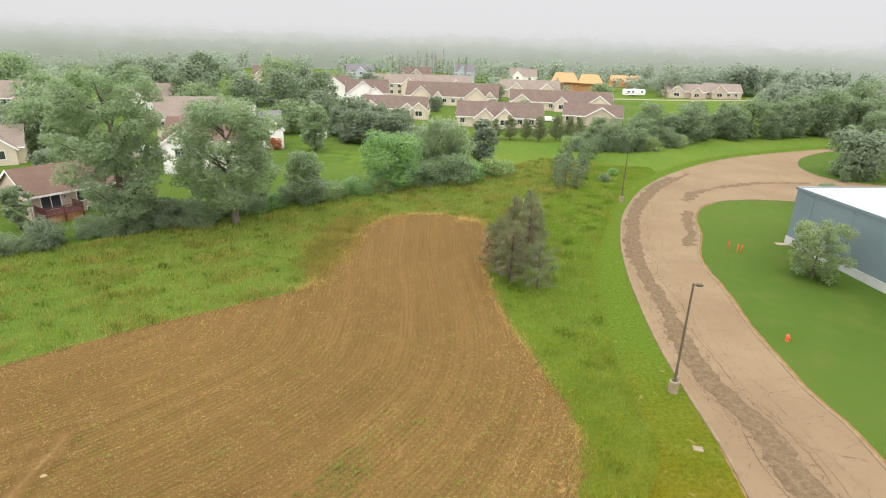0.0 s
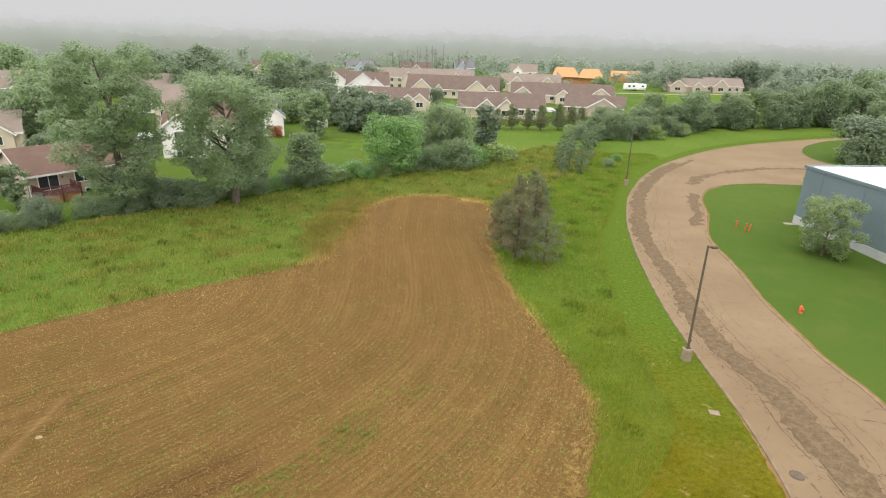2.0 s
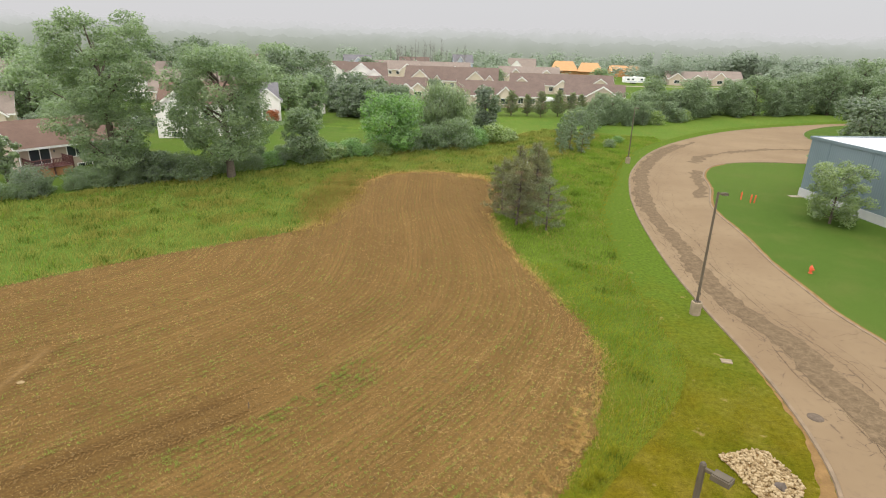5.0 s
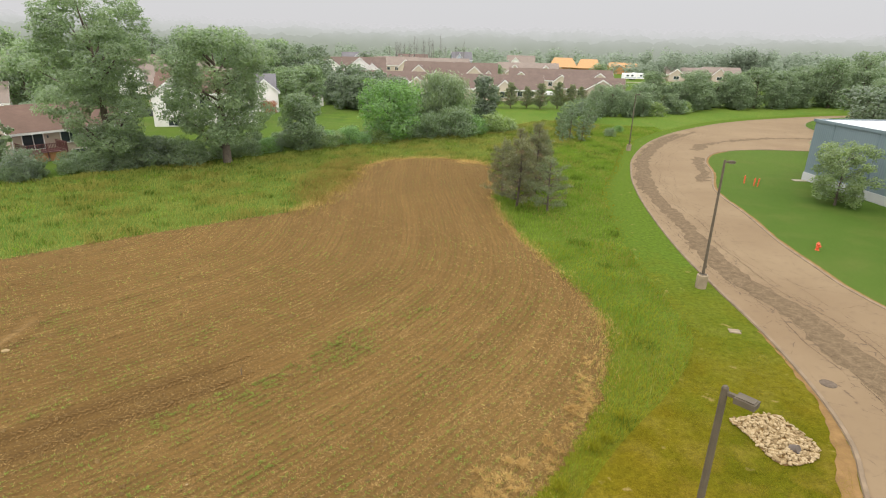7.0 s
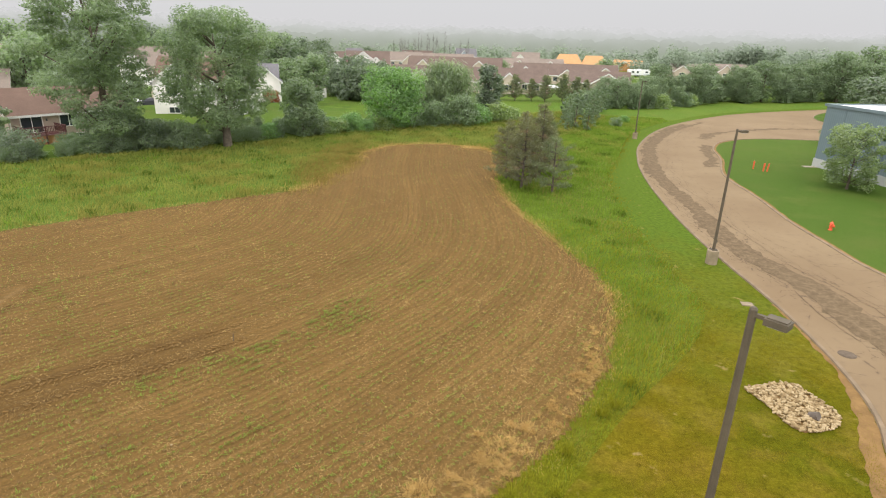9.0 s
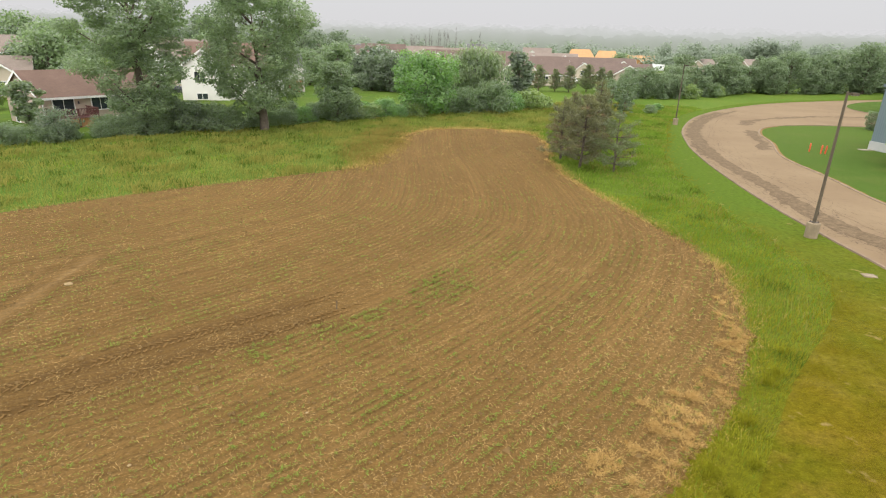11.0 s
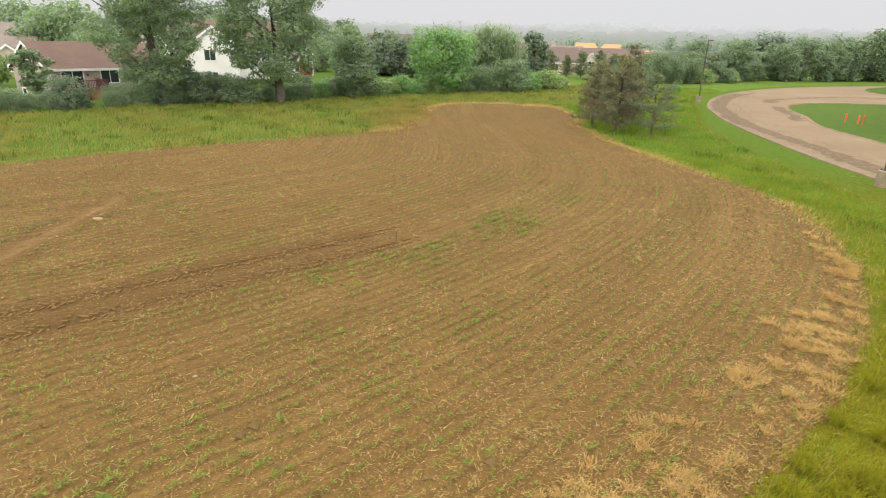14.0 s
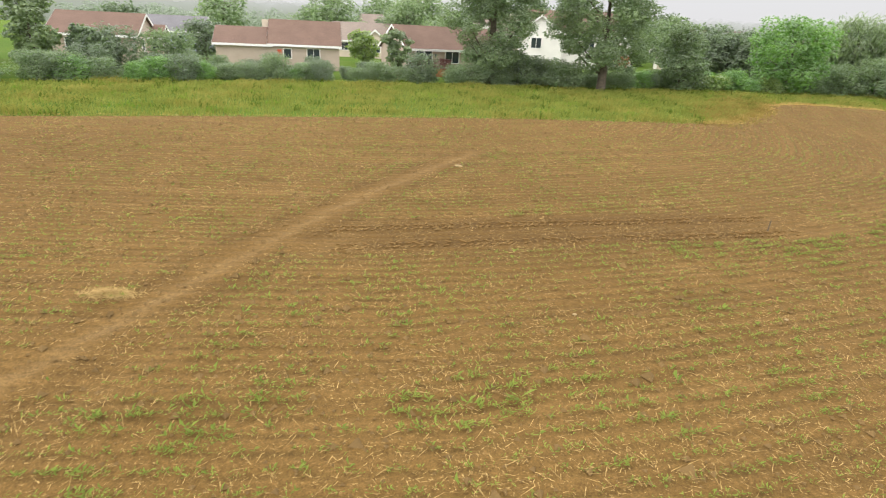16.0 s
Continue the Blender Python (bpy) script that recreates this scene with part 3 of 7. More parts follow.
DITCH_LINE = FIELD_RIGHT[(FIELD_RIGHT[:, 1] > -10) & (FIELD_RIGHT[:, 1] < 73)]
sheet("ditch", np.vstack([offset(DITCH_LINE, 0.7), MOWN_EDGE[(MOWN_EDGE[:, 1] > -14) & (MOWN_EDGE[:, 1] < 110)], [(30, 116), (10, 84)]]), 0.005, MAT["ditch"], "rough yellow-green grass between field and verge", "grass")
ROAD = np.vstack([ROAD_LEFT, [(150, 150), (140, 147.0)], ISLAND[::-1][1:], ROAD_RIGHT[::-1]])
sheet("road", ROAD, 0.022, MAT["asphalt"], "worn pinkish asphalt road with cracks curving away", "road")


def ribbon(name, line, d0, d1, z, material, label, ragged=0.0, seed=1, category="", kind="structure"):
    """A strip along a line between two offsets to its right."""
    rng = np.random.default_rng(seed)
    a, b = offset(line, d0), offset(line, d1)
    if ragged:
        a = a + rng.normal(0, ragged, a.shape)
        b = b + rng.normal(0, ragged, b.shape)
    s = Shape()
    for k in range(len(line) - 1):
        s.poly((*a[k], z), (*b[k], z), (*b[k + 1], z), (*a[k + 1], z))
    me = s.mesh(name, material)
    if me.polygons[0].normal.z < 0:
        me.flip_normals()
    return tagged(new(name, me), label, category, "", kind)


def kerb(name, line, side, label):
    """A low kerb with a sloped face and a gutter lip, swept along a line."""
    prof = [(0.02, 0.0), (0.0, 0.06), (-0.04, 0.085), (-0.17, 0.085), (-0.2, 0.0)]
    rings = [np.column_stack([offset(line, side * d), np.full(len(line), z)]) for d, z in prof]
    s = Shape()
    for k in range(len(line) - 1):
        for r in range(len(prof) - 1):
            s.poly(rings[r][k], rings[r + 1][k], rings[r + 1][k + 1], rings[r][k + 1])
    return tagged(new(name, s.mesh(name, MAT["kerb"])), label, "kerb", "", "structure")


kerb("kerb_west", ROAD_LEFT, 1, "weathered tan concrete kerb with grass creeping over")
kerb("kerb_east", ROAD_RIGHT, -1, "weathered tan concrete kerb against the mown lawn")
kerb("kerb_island", ISLAND, 1, "weathered concrete kerb round the grass island")
def cut(line, y0, y1, x1=1e9):
    """The stretch of a line between two northings."""
    return line[(line[:, 1] > y0) & (line[:, 1] < y1) & (line[:, 0] < x1)]


# a worn strip wanders from mid-lane towards the outer kerb of the bend
STRIP = smooth_line([(17.5, 6), (19.6, 14), (20.0, 21.8), (20.1, 24.5), (20.15, 27), (20.2, 29.6), (19.75, 32.8), (19.3, 36.5), (19.55, 41), (20.4, 47), (21.1, 55), (22.3, 61), (24.4, 69), (27.9, 79), (35.2, 92.5), (46, 106.6)], 0.6)
half = np.interp(STRIP[:, 1], [6, 30, 45, 60, 107], [1.1, 1.0, 0.8, 0.65, 0.4])
ribbon("road_cracks", STRIP, -half - 0.8, half + 1.0, 0.025, MAT["cracked"], "finely cracked asphalt along the worn strip", 0.12, 2)
ribbon("road_patch", STRIP, -half, half, 0.028, MAT["patched"], "dark crumbling asphalt strip along the road", 0.14, 3)


def crack_lines():
    """Open cracks: long ones beside the worn strip, short branches, and some across the lanes."""
    r = np.random.default_rng(31)
    s = Shape()

    def crack(p, way, length, wide, wander):
        p = np.array(p, float)
        for k in range(int(length / 0.22)):
            way += r.normal(0, wander)
            q = p + 0.22 * np.array([math.cos(way), math.sin(way)])
            n = np.array([-math.sin(way), math.cos(way)]) * wide * r.uniform(0.5, 1.3)
            if far_from(ROAD_LEFT, *q) < 0.1 or far_from(ROAD_RIGHT, *q) > -0.1:
                return
            s.poly((*(p - n), 0.040), (*(q - n), 0.040), (*(q + n), 0.040), (*(p + n), 0.040))
            p = q

    for off, wide in ((1.5, 0.012), (-1.3, 0.011), (2.9, 0.007), (1.95, 0.008), (-0.9, 0.009)):
        line = offset(STRIP, off + 0.22 * np.sin(np.arange(len(STRIP)) * 0.37 + off)) + r.normal(0, 0.06, STRIP.shape)
        for a, b in zip(line[:-1], line[1:]):
            if r.random() < 0.86 and far_from(ROAD_LEFT, *b) > 0.1:
                d = (b - a) / np.linalg.norm(b - a)
                n = np.array([-d[1], d[0]]) * wide * r.uniform(0.5, 1.4)
                s.poly((*(a - n), 0.040), (*(b - n), 0.040), (*(b + n), 0.040), (*(a + n), 0.040))
                if r.random() < 0.5:
                    crack(b, math.atan2(d[1], d[0]) + r.choice((-1, 1)) * r.uniform(0.6, 1.5), r.uniform(0.5, 1.6), wide * 0.6, 0.35)
    for k in range(46):
        p = ROAD_RIGHT[r.integers(20, 95)] if k % 2 else STRIP[r.integers(5, 120)]
        crack(p, r.uniform(2.6, 3.6) if k % 2 else r.uniform(-0.5, 0.5), r.uniform(1.0, 4.5), r.uniform(0.004, 0.008), 0.4)
    me = s.mesh("open_cracks", MAT["crack"])
    ob = new("open_cracks", me)
    tagged(ob, "dark open cracks branching over the worn asphalt", "cracks", "", "stuff")


MAT["crack"] = plain("crack_dirt", (0.075, 0.052, 0.036), 0.95, 0.05, scale=3, vary=0.3)
crack_lines()
ribbon("road_patch_edge", cut(ROAD_LEFT, 58, 104), 0.4, 1.8, 0.034, MAT["patched"], "dark crumbling asphalt near the outer kerb", 0.22, 4)
ribbon("road_patch_bend", cut(ROAD_RIGHT, 64, 80, 46), -1.4, -0.3, 0.028, MAT["patched"], "dark crumbling asphalt at the inner bend", 0.25, 8)
ribbon("road_seam", smooth_line([(37.2, 86), (42, 92), (50, 97.5), (58, 100.5), (66, 101)], 0.8), -0.7, 0.7, 0.028, MAT["patched"], "dark worn seam where the drive branches off", 0.35, 12)
wash = cut(ROAD_LEFT, 2, 29)
wide = np.interp(wash[:, 1], [2, 13, 18, 21, 29], [1.15, 1.05, 0.8, 0.42, 0.24])
wash = smooth_line(offset(wash, -(wide + 0.2) / 2), 0.3)
ribbon("gutter_soil", wash, -np.interp(wash[:, 1], [2, 13, 18, 21, 29], [0.5, 0.42, 0.3, 0.13, 0.05]), np.interp(wash[:, 1], [2, 13, 18, 21, 29], [0.5, 0.42, 0.3, 0.13, 0.05]), 0.016, MAT["sand"], "bare tan soil washed over the kerb", 0.05, 9)
ribbon("edge_soil", cut(ROAD_RIGHT, 5, 86, 46), 0.18, 0.46, 0.016, MAT["sand"], "bare tan soil strip between road and lawn", 0.035, 10)


# ---- buildings ----
def window(parent, m, w, h, label="", panes=2):
    """A framed window: white bars round dark panes, set proud of the wall. Local x along the wall, -y outwards."""
    b = 0.09
    fr = Shape()
    fr.box(0, -0.03, 0, w + 2 * b, 0.1, b, m).box(0, -0.03, h + b, w + 2 * b, 0.1, b, m)
    for k in range(panes + 1):
        fr.box(-w / 2 - b / 2 + k * (w + b) / panes, -0.03, b, b if k in (0, panes) else b * 0.6, 0.1, h, m)
    win = part("window", fr, MAT["trim"], parent, label)
    for k in range(panes):
        pw = w / panes - b * 0.4
        part("pane", Shape().box(-w / 2 + (k + 0.5) * w / panes, -0.006, b, pw, 0.03, h, m), MAT["glass"], win)
    return win


def gable_walls(L, W, he, hr, x0=0.0, y0=0.0, along="x"):
    """Walls of a gabled block with its ridge along x or y."""
    a, b = L / 2, W / 2
    s = Shape()
    f = (lambda x, y, z: (x0 + x, y0 + y, z)) if along == "x" else (lambda x, y, z: (x0 - y, y0 + x, z))
    s.poly(f(-a, -b, -0.3), f(a, -b, -0.3), f(a, -b, he), f(-a, -b, he))
    s.poly(f(a, b, -0.3), f(-a, b, -0.3), f(-a, b, he), f(a, b, he))
    s.poly(f(a, -b, -0.3), f(a, b, -0.3), f(a, b, he), f(a, 0, hr - 0.1), f(a, -b, he))
    s.poly(f(-a, b, -0.3), f(-a, -b, -0.3), f(-a, -b, he), f(-a, 0, hr - 0.1), f(-a, b, he))
    return s


def gable_roof(L, W, he, hr, x0=0.0, y0=0.0, along="x", over=0.45, thick=0.16, inner=0.0):
    """Two roof plates with eaves and rakes."""
    a, b = L / 2 + over * 0.7, W / 2
    k = (hr - he) / b
    zo = he - over * k
    s = Shape()
    f = (lambda x, y, z: (x0 + x, y0 + y, z)) if along == "x" else (lambda x, y, z: (x0 - y, y0 + x, z))
    for sg in (-1, 1):
        s.slab([f(-a, sg * (b + over), zo + 0.1), f(a, sg * (b + over), zo + 0.1), f(a, 0, hr + 0.1), f(-a, 0, hr + 0.1)], thick)
    return s


def rake_trim(L, W, he, hr, x0=0.0, y0=0.0, along="x", over=0.45):
    """White boards along eaves and gable ends."""
    a, b = L / 2 + over * 0.7 + 0.02, W / 2
    k = (hr - he) / b
    zo = he - over * k
    s = Shape()
    f = (lambda x, y, z: (x0 + x, y0 + y, z)) if along == "x" else (lambda x, y, z: (x0 - y, y0 + x, z))
    for sg in (-1, 1):
        y1 = sg * (b + over + 0.02)
        s.poly(f(-a, y1, zo + 0.12), f(a, y1, zo + 0.12), f(a, y1, zo - 0.14), f(-a, y1, zo - 0.14))
        s.poly(f(-a, y1, zo - 0.14), f(a, y1, zo - 0.14), f(a, sg * b, zo - 0.14), f(-a, sg * b, zo - 0.14))
        for e in (-1, 1):
            x1 = e * a
            s.poly(f(x1, y1, zo + 0.14), f(x1, 0, hr + 0.14), f(x1, 0, hr - 0.2), f(x1, y1, zo - 0.2))
    return s


def house(m, L, W, he, hr, wall, roof, label, wings=(), windows=(), name="house", category="house", group="", ridge_vent=False, chimney=None):
    """A gabled house. wings: (x, y, width, depth, eave, ridge) cross gables whose ridge runs across the main one.
    windows: (side, along, sill, width, height, panes)."""
    ob = thing(name, m, label, category, group)
    part("wall", gable_walls(L, W, he, hr), wall, ob)
    me = gable_roof(L, W, he, hr).mesh("roof", roof)
    wall_uv(me)
    r = part("roof", me, roof, ob)
    part("trim", rake_trim(L, W, he, hr), MAT["trim"], r)
    for x, y, ww, dd, e2, r2 in wings:
        wg = part("wing", gable_walls(dd, ww, e2, r2, x, y, "y"), wall, ob)
        me = gable_roof(dd, ww, e2, r2, x, y, "y").mesh("wing_roof", roof)
        wall_uv(me)
        part("wing_roof", me, roof, wg)
        part("trim", rake_trim(dd, ww, e2, r2, x, y, "y"), MAT["trim"], wg)
    sides = {"S": lambda u, z: pose(u, -W / 2, z), "N": lambda u, z: pose(u, W / 2, z, 0, 0, 180), "E": lambda u, z: pose(L / 2, u, z, 0, 0, 90), "W": lambda u, z: pose(-L / 2, u, z, 0, 0, -90)}
    for side, u, z, w, h, panes in windows:
        if side[0] == "G":  # the outer face of a wing
            x, y, ww, dd, e2, r2 = wings[int(side[1])]
            window(ob, pose(x + u, y - dd / 2, z), w, h, "", panes)
        else:
            window(ob, sides[side](u, z), w, h, "", panes)
    if chimney:
        cx, cy, top = chimney
        part("chimney", Shape().box(cx, cy, hr - 1.6, 0.7, 0.7, top - hr + 1.6).box(cx, cy, top, 0.85, 0.85, 0.12), MAT["trim"], ob)
    for k in range(2):
        part("roof_vent", Shape().tube([(-L * 0.2 + k * L * 0.35, W * 0.2, hr - 0.9), (-L * 0.2 + k * L * 0.35, W * 0.2, hr - 0.15)], [0.07, 0.07], 6), MAT["trim"], ob)
    return ob


def deck(m, w, d, z, rail, skirt, label, stairs=False):
    """A raised timber deck with posts, boards, a slatted rail and a boarded skirt."""
    ob = thing("deck", m, label, "deck")
    for k in range(int(d / 0.15)):
        part("board", Shape().box(0, -d + 0.075 + k * 0.15, z - 0.04, w, 0.135, 0.04), rail, ob)
    for x in (-w / 2 + 0.08, 0, w / 2 - 0.08):
        part("post", Shape().box(x, -d + 0.08, -0.2, 0.13, 0.13, z + 1.15), rail, ob)
    for n, (x0, y0, x1, y1) in enumerate(((-w / 2, -d + 0.05, w / 2, -d + 0.05), (-w / 2 + 0.05, -d, -w / 2 + 0.05, 0), (w / 2 - 0.05, -d, w / 2 - 0.05, 0))):
        ln = math.hypot(x1 - x0, y1 - y0)
        along = (lambda t: (x0 + (x1 - x0) * t, y0 + (y1 - y0) * t))
        rl = Shape()
        cx, cy = along(0.5)
        sx, sy = (ln, 0.1) if n == 0 else (0.1, ln)
        rl.box(cx, cy, z + 0.92, sx, sy, 0.07).box(cx, cy, z + 0.1, sx * (1 if n == 0 else 0.5), sy * (1 if n else 0.5), 0.06)
        rr = part("rail", rl, rail, ob)
        for k in range(int(ln / 0.16)):
            px, py = along((k + 0.5) / int(ln / 0.16))
            part("baluster", Shape().box(px, py, z + 0.1, 0.045, 0.045, 0.82), rail, rr)
    for k in range(int(w / 0.22)):
        part("skirt_board", Shape().box(-w / 2 + 0.11 + k * 0.22, -d + 0.2, -0.2, 0.2, 0.04, z + 0.1), skirt, ob)
    if stairs:
        st = Shape()
        for k in range(6):
            st.box(w / 2 + 0.14 + k * 0.28, -d * 0.5, z - 0.2 - k * 0.2, 0.3, 1.1, 0.05)
        part("stairs", st, rail, ob)
        for yy in (-0.55, 0.55):
            part("stringer", Shape().slab([(w / 2, -d * 0.5 + yy, z), (w / 2 + 1.8, -d * 0.5 + yy, z - 1.3), (w / 2 + 1.8, -d * 0.5 + yy + 0.06, z - 1.3), (w / 2, -d * 0.5 + yy + 0.06, z)], 0.2), rail, ob)
            part("rail", Shape().tube([(w / 2, -d * 0.5 + yy, z + 0.9), (w / 2 + 1.8, -d * 0.5 + yy, z - 0.4)], [0.05, 0.05], 5), rail, ob)
    return ob


# the tan raised ranch behind the hedge
H1 = pose(-49.83, 74.07, 0, 0, 0, 57.2)
h1 = house(H1, 14.14, 8.31, 3.36, 5.86, MAT["siding_pink"], MAT["roof_rose"], "tan raised ranch house with brown roof behind the hedge",
           windows=[("S", -4.7, 1.06, 2.2, 1.8, 2), ("S", -0.65, 1.5, 1.95, 1.4, 2), ("S", 0.2, -0.12, 1.7, 0.6, 2), ("S", -6.5, -0.25, 0.6, 0.5, 1), ("S", 3.6, 1.5, 1.5, 1.3, 2), ("W", 0.5, 1.6, 0.9, 1.3, 1), ("W", 2.2, 0.0, 0.9, 0.75, 1), ("E", 0.0, 1.5, 1.2, 1.3, 2)])
deck(H1 @ pose(-4.5, -4.16, 0), 4.4, 2.8, 1.12, MAT["deck_red"], MAT["deck_wood"], "red-stained deck with slatted rail behind the tan house")
part("downspout", Shape().tube([(-6.9, -4.25, 0), (-6.9, -4.25, 3.2)], [0.06, 0.06], 6), MAT["trim"], h1)
part("wall_lamp", Shape().box(-3.1, -4.22, 2.35, 0.14, 0.12, 0.28), MAT["dark_paint"], h1)

# the white two-storey house
H2 = pose(-39.4, 96.5, 0.9, 0, 0, 12)
wh = house(H2, 13.5, 9, 5.3, 8.3, MAT["siding_white"], MAT["roof_rose"], "white two-storey house with brown roof behind tall trees",
           wings=[(-3.6, -3.4, 6.6, 5.2, 4.9, 7.4)],
           windows=[("G0", -0.6, 2.7, 1.5, 1.4, 2), ("G0", -0.5, 0.2, 1.5, 0.8, 2), ("S", 0.1, 2.8, 0.7, 1.4, 1), ("S", 3.6, 2.7, 1.4, 1.4, 2), ("S", 5.4, 2.2, 1.6, 2.0, 2), ("S", 5.0, 0.1, 1.6, 1.7, 2), ("W", 0.0, 2.8, 1.1, 1.3, 2), ("E", 0.0, 2.8, 1.1, 1.3, 2)])
deck(H2 @ pose(5.0, -4.5, 0), 3.2, 2.2, 2.1, MAT["trim"], MAT["trim"], "white deck with stairs at the white house", True)
sheet("patio", [(-29.5 + 3.4 * math.cos(a) * (1 + 0.2 * math.cos(2 * a)), 91.5 + 1.9 * math.sin(a), 0.42)[:2] for a in np.linspace(0, 2 * math.pi, 24, endpoint=False)], 0.75, MAT["concrete"], "pale concrete patio on the lawn", "patio")

# two more raised ranches along the hedge
H3 = pose(-64.17, 63.23, 0, 0, 0, 40.4)
h3 = house(H3, 8.4, 8.0, 3.17, 5.77, MAT["siding_pink"], MAT["roof_rose"], "beige ranch house with brown roof and red banner",
           windows=[("S", -2.15, 1.3, 0.9, 1.05, 1), ("S", 1.0, 1.2, 1.5, 1.25, 2), ("E", 0.0, 1.3, 1.2, 1.3, 2), ("E", 2.4, 1.3, 0.9, 1.2, 1)])
H4 = pose(-78.62, 45.35, 0, 0, 0, 39.7)
h4 = house(H4, 8.9, 7.8, 3.47, 5.6, MAT["siding_pink"], MAT["roof_rose"], "beige house with a rosy roof and a windowed bay",
           windows=[("E", -1.6, 1.6, 0.9, 1.2, 1), ("S", -2.0, 1.5, 1.5, 1.3, 2), ("S", 2.0, 1.5, 1.5, 1.3, 2)])


def end_wing(home, L, W, he, hr, x0, y0):
    """A lower gabled block set against the end of a house, its ridge the same way."""
    wg = part("wing", gable_walls(L, W, he, hr, x0, y0), MAT["siding_pink"], home)
    me = gable_roof(L, W, he, hr, x0, y0).mesh("wing_roof", MAT["roof_rose"])
    wall_uv(me)
    part("wing_roof", me, MAT["roof_rose"], wg)
    part("trim", rake_trim(L, W, he, hr, x0, y0), MAT["trim"], wg)


end_wing(h3, 6.4, 6.6, 3.0, 4.75, -7.4, -0.65)
end_wing(h4, 1.5, 3.4, 3.3, 4.45, 5.1, 2.5)
for z in (0.5, 2.0):
    window(h4, pose(5.85, 2.5, z, 0, 0, 90), 1.7, 1.1)
window(h4, pose(5.15, 0.8, 1.7), 0.8, 1.0, "", 1)
part("banner", Shape().box(-3.1, -4.08, 1.3, 0.5, 0.04, 1.05), MAT["orange_paint"], h3, "small red banner")
part("chimney_cap", Shape().box(-4.9, 0.3, 4.0, 0.9, 1.0, 1.75), MAT["siding_cream"], h3)
house(pose(-88.5, 31.5, 0, 0, 0, 50), 10, 8.5, 3.6, 6.4, MAT["siding_pink"], MAT["roof_rose"], "beige house half hidden by trees",
      windows=[("S", 0, 1.6, 1.6, 1.3, 2), ("E", 0, 1.7, 1.2, 1.3, 2)])
house(pose(-81, 99, 0, 0, 0, 30), 12, 8.5, 3.2, 6.2, MAT["siding_cream"], MAT["roof_tan"], "cream house with tan roof and a front gable",
      wings=[(2.5, -3.4, 5.0, 4.0, 3.0, 5.0)], windows=[("S", -3.5, 1.2, 1.6, 1.3, 2), ("G0", 0, 1.0, 1.8, 1.4, 2), ("E", 0, 1.3, 1.2, 1.2, 2)])
house(pose(-107, 76, 0, 0, 0, 35), 12, 9, 3.4, 5.8, MAT["siding_grey"], MAT["roof_grey"], "grey house with dark grey roof",
      windows=[("S", -3, 1.3, 1.5, 1.3, 2), ("S", 2, 1.3, 1.5, 1.3, 2)])


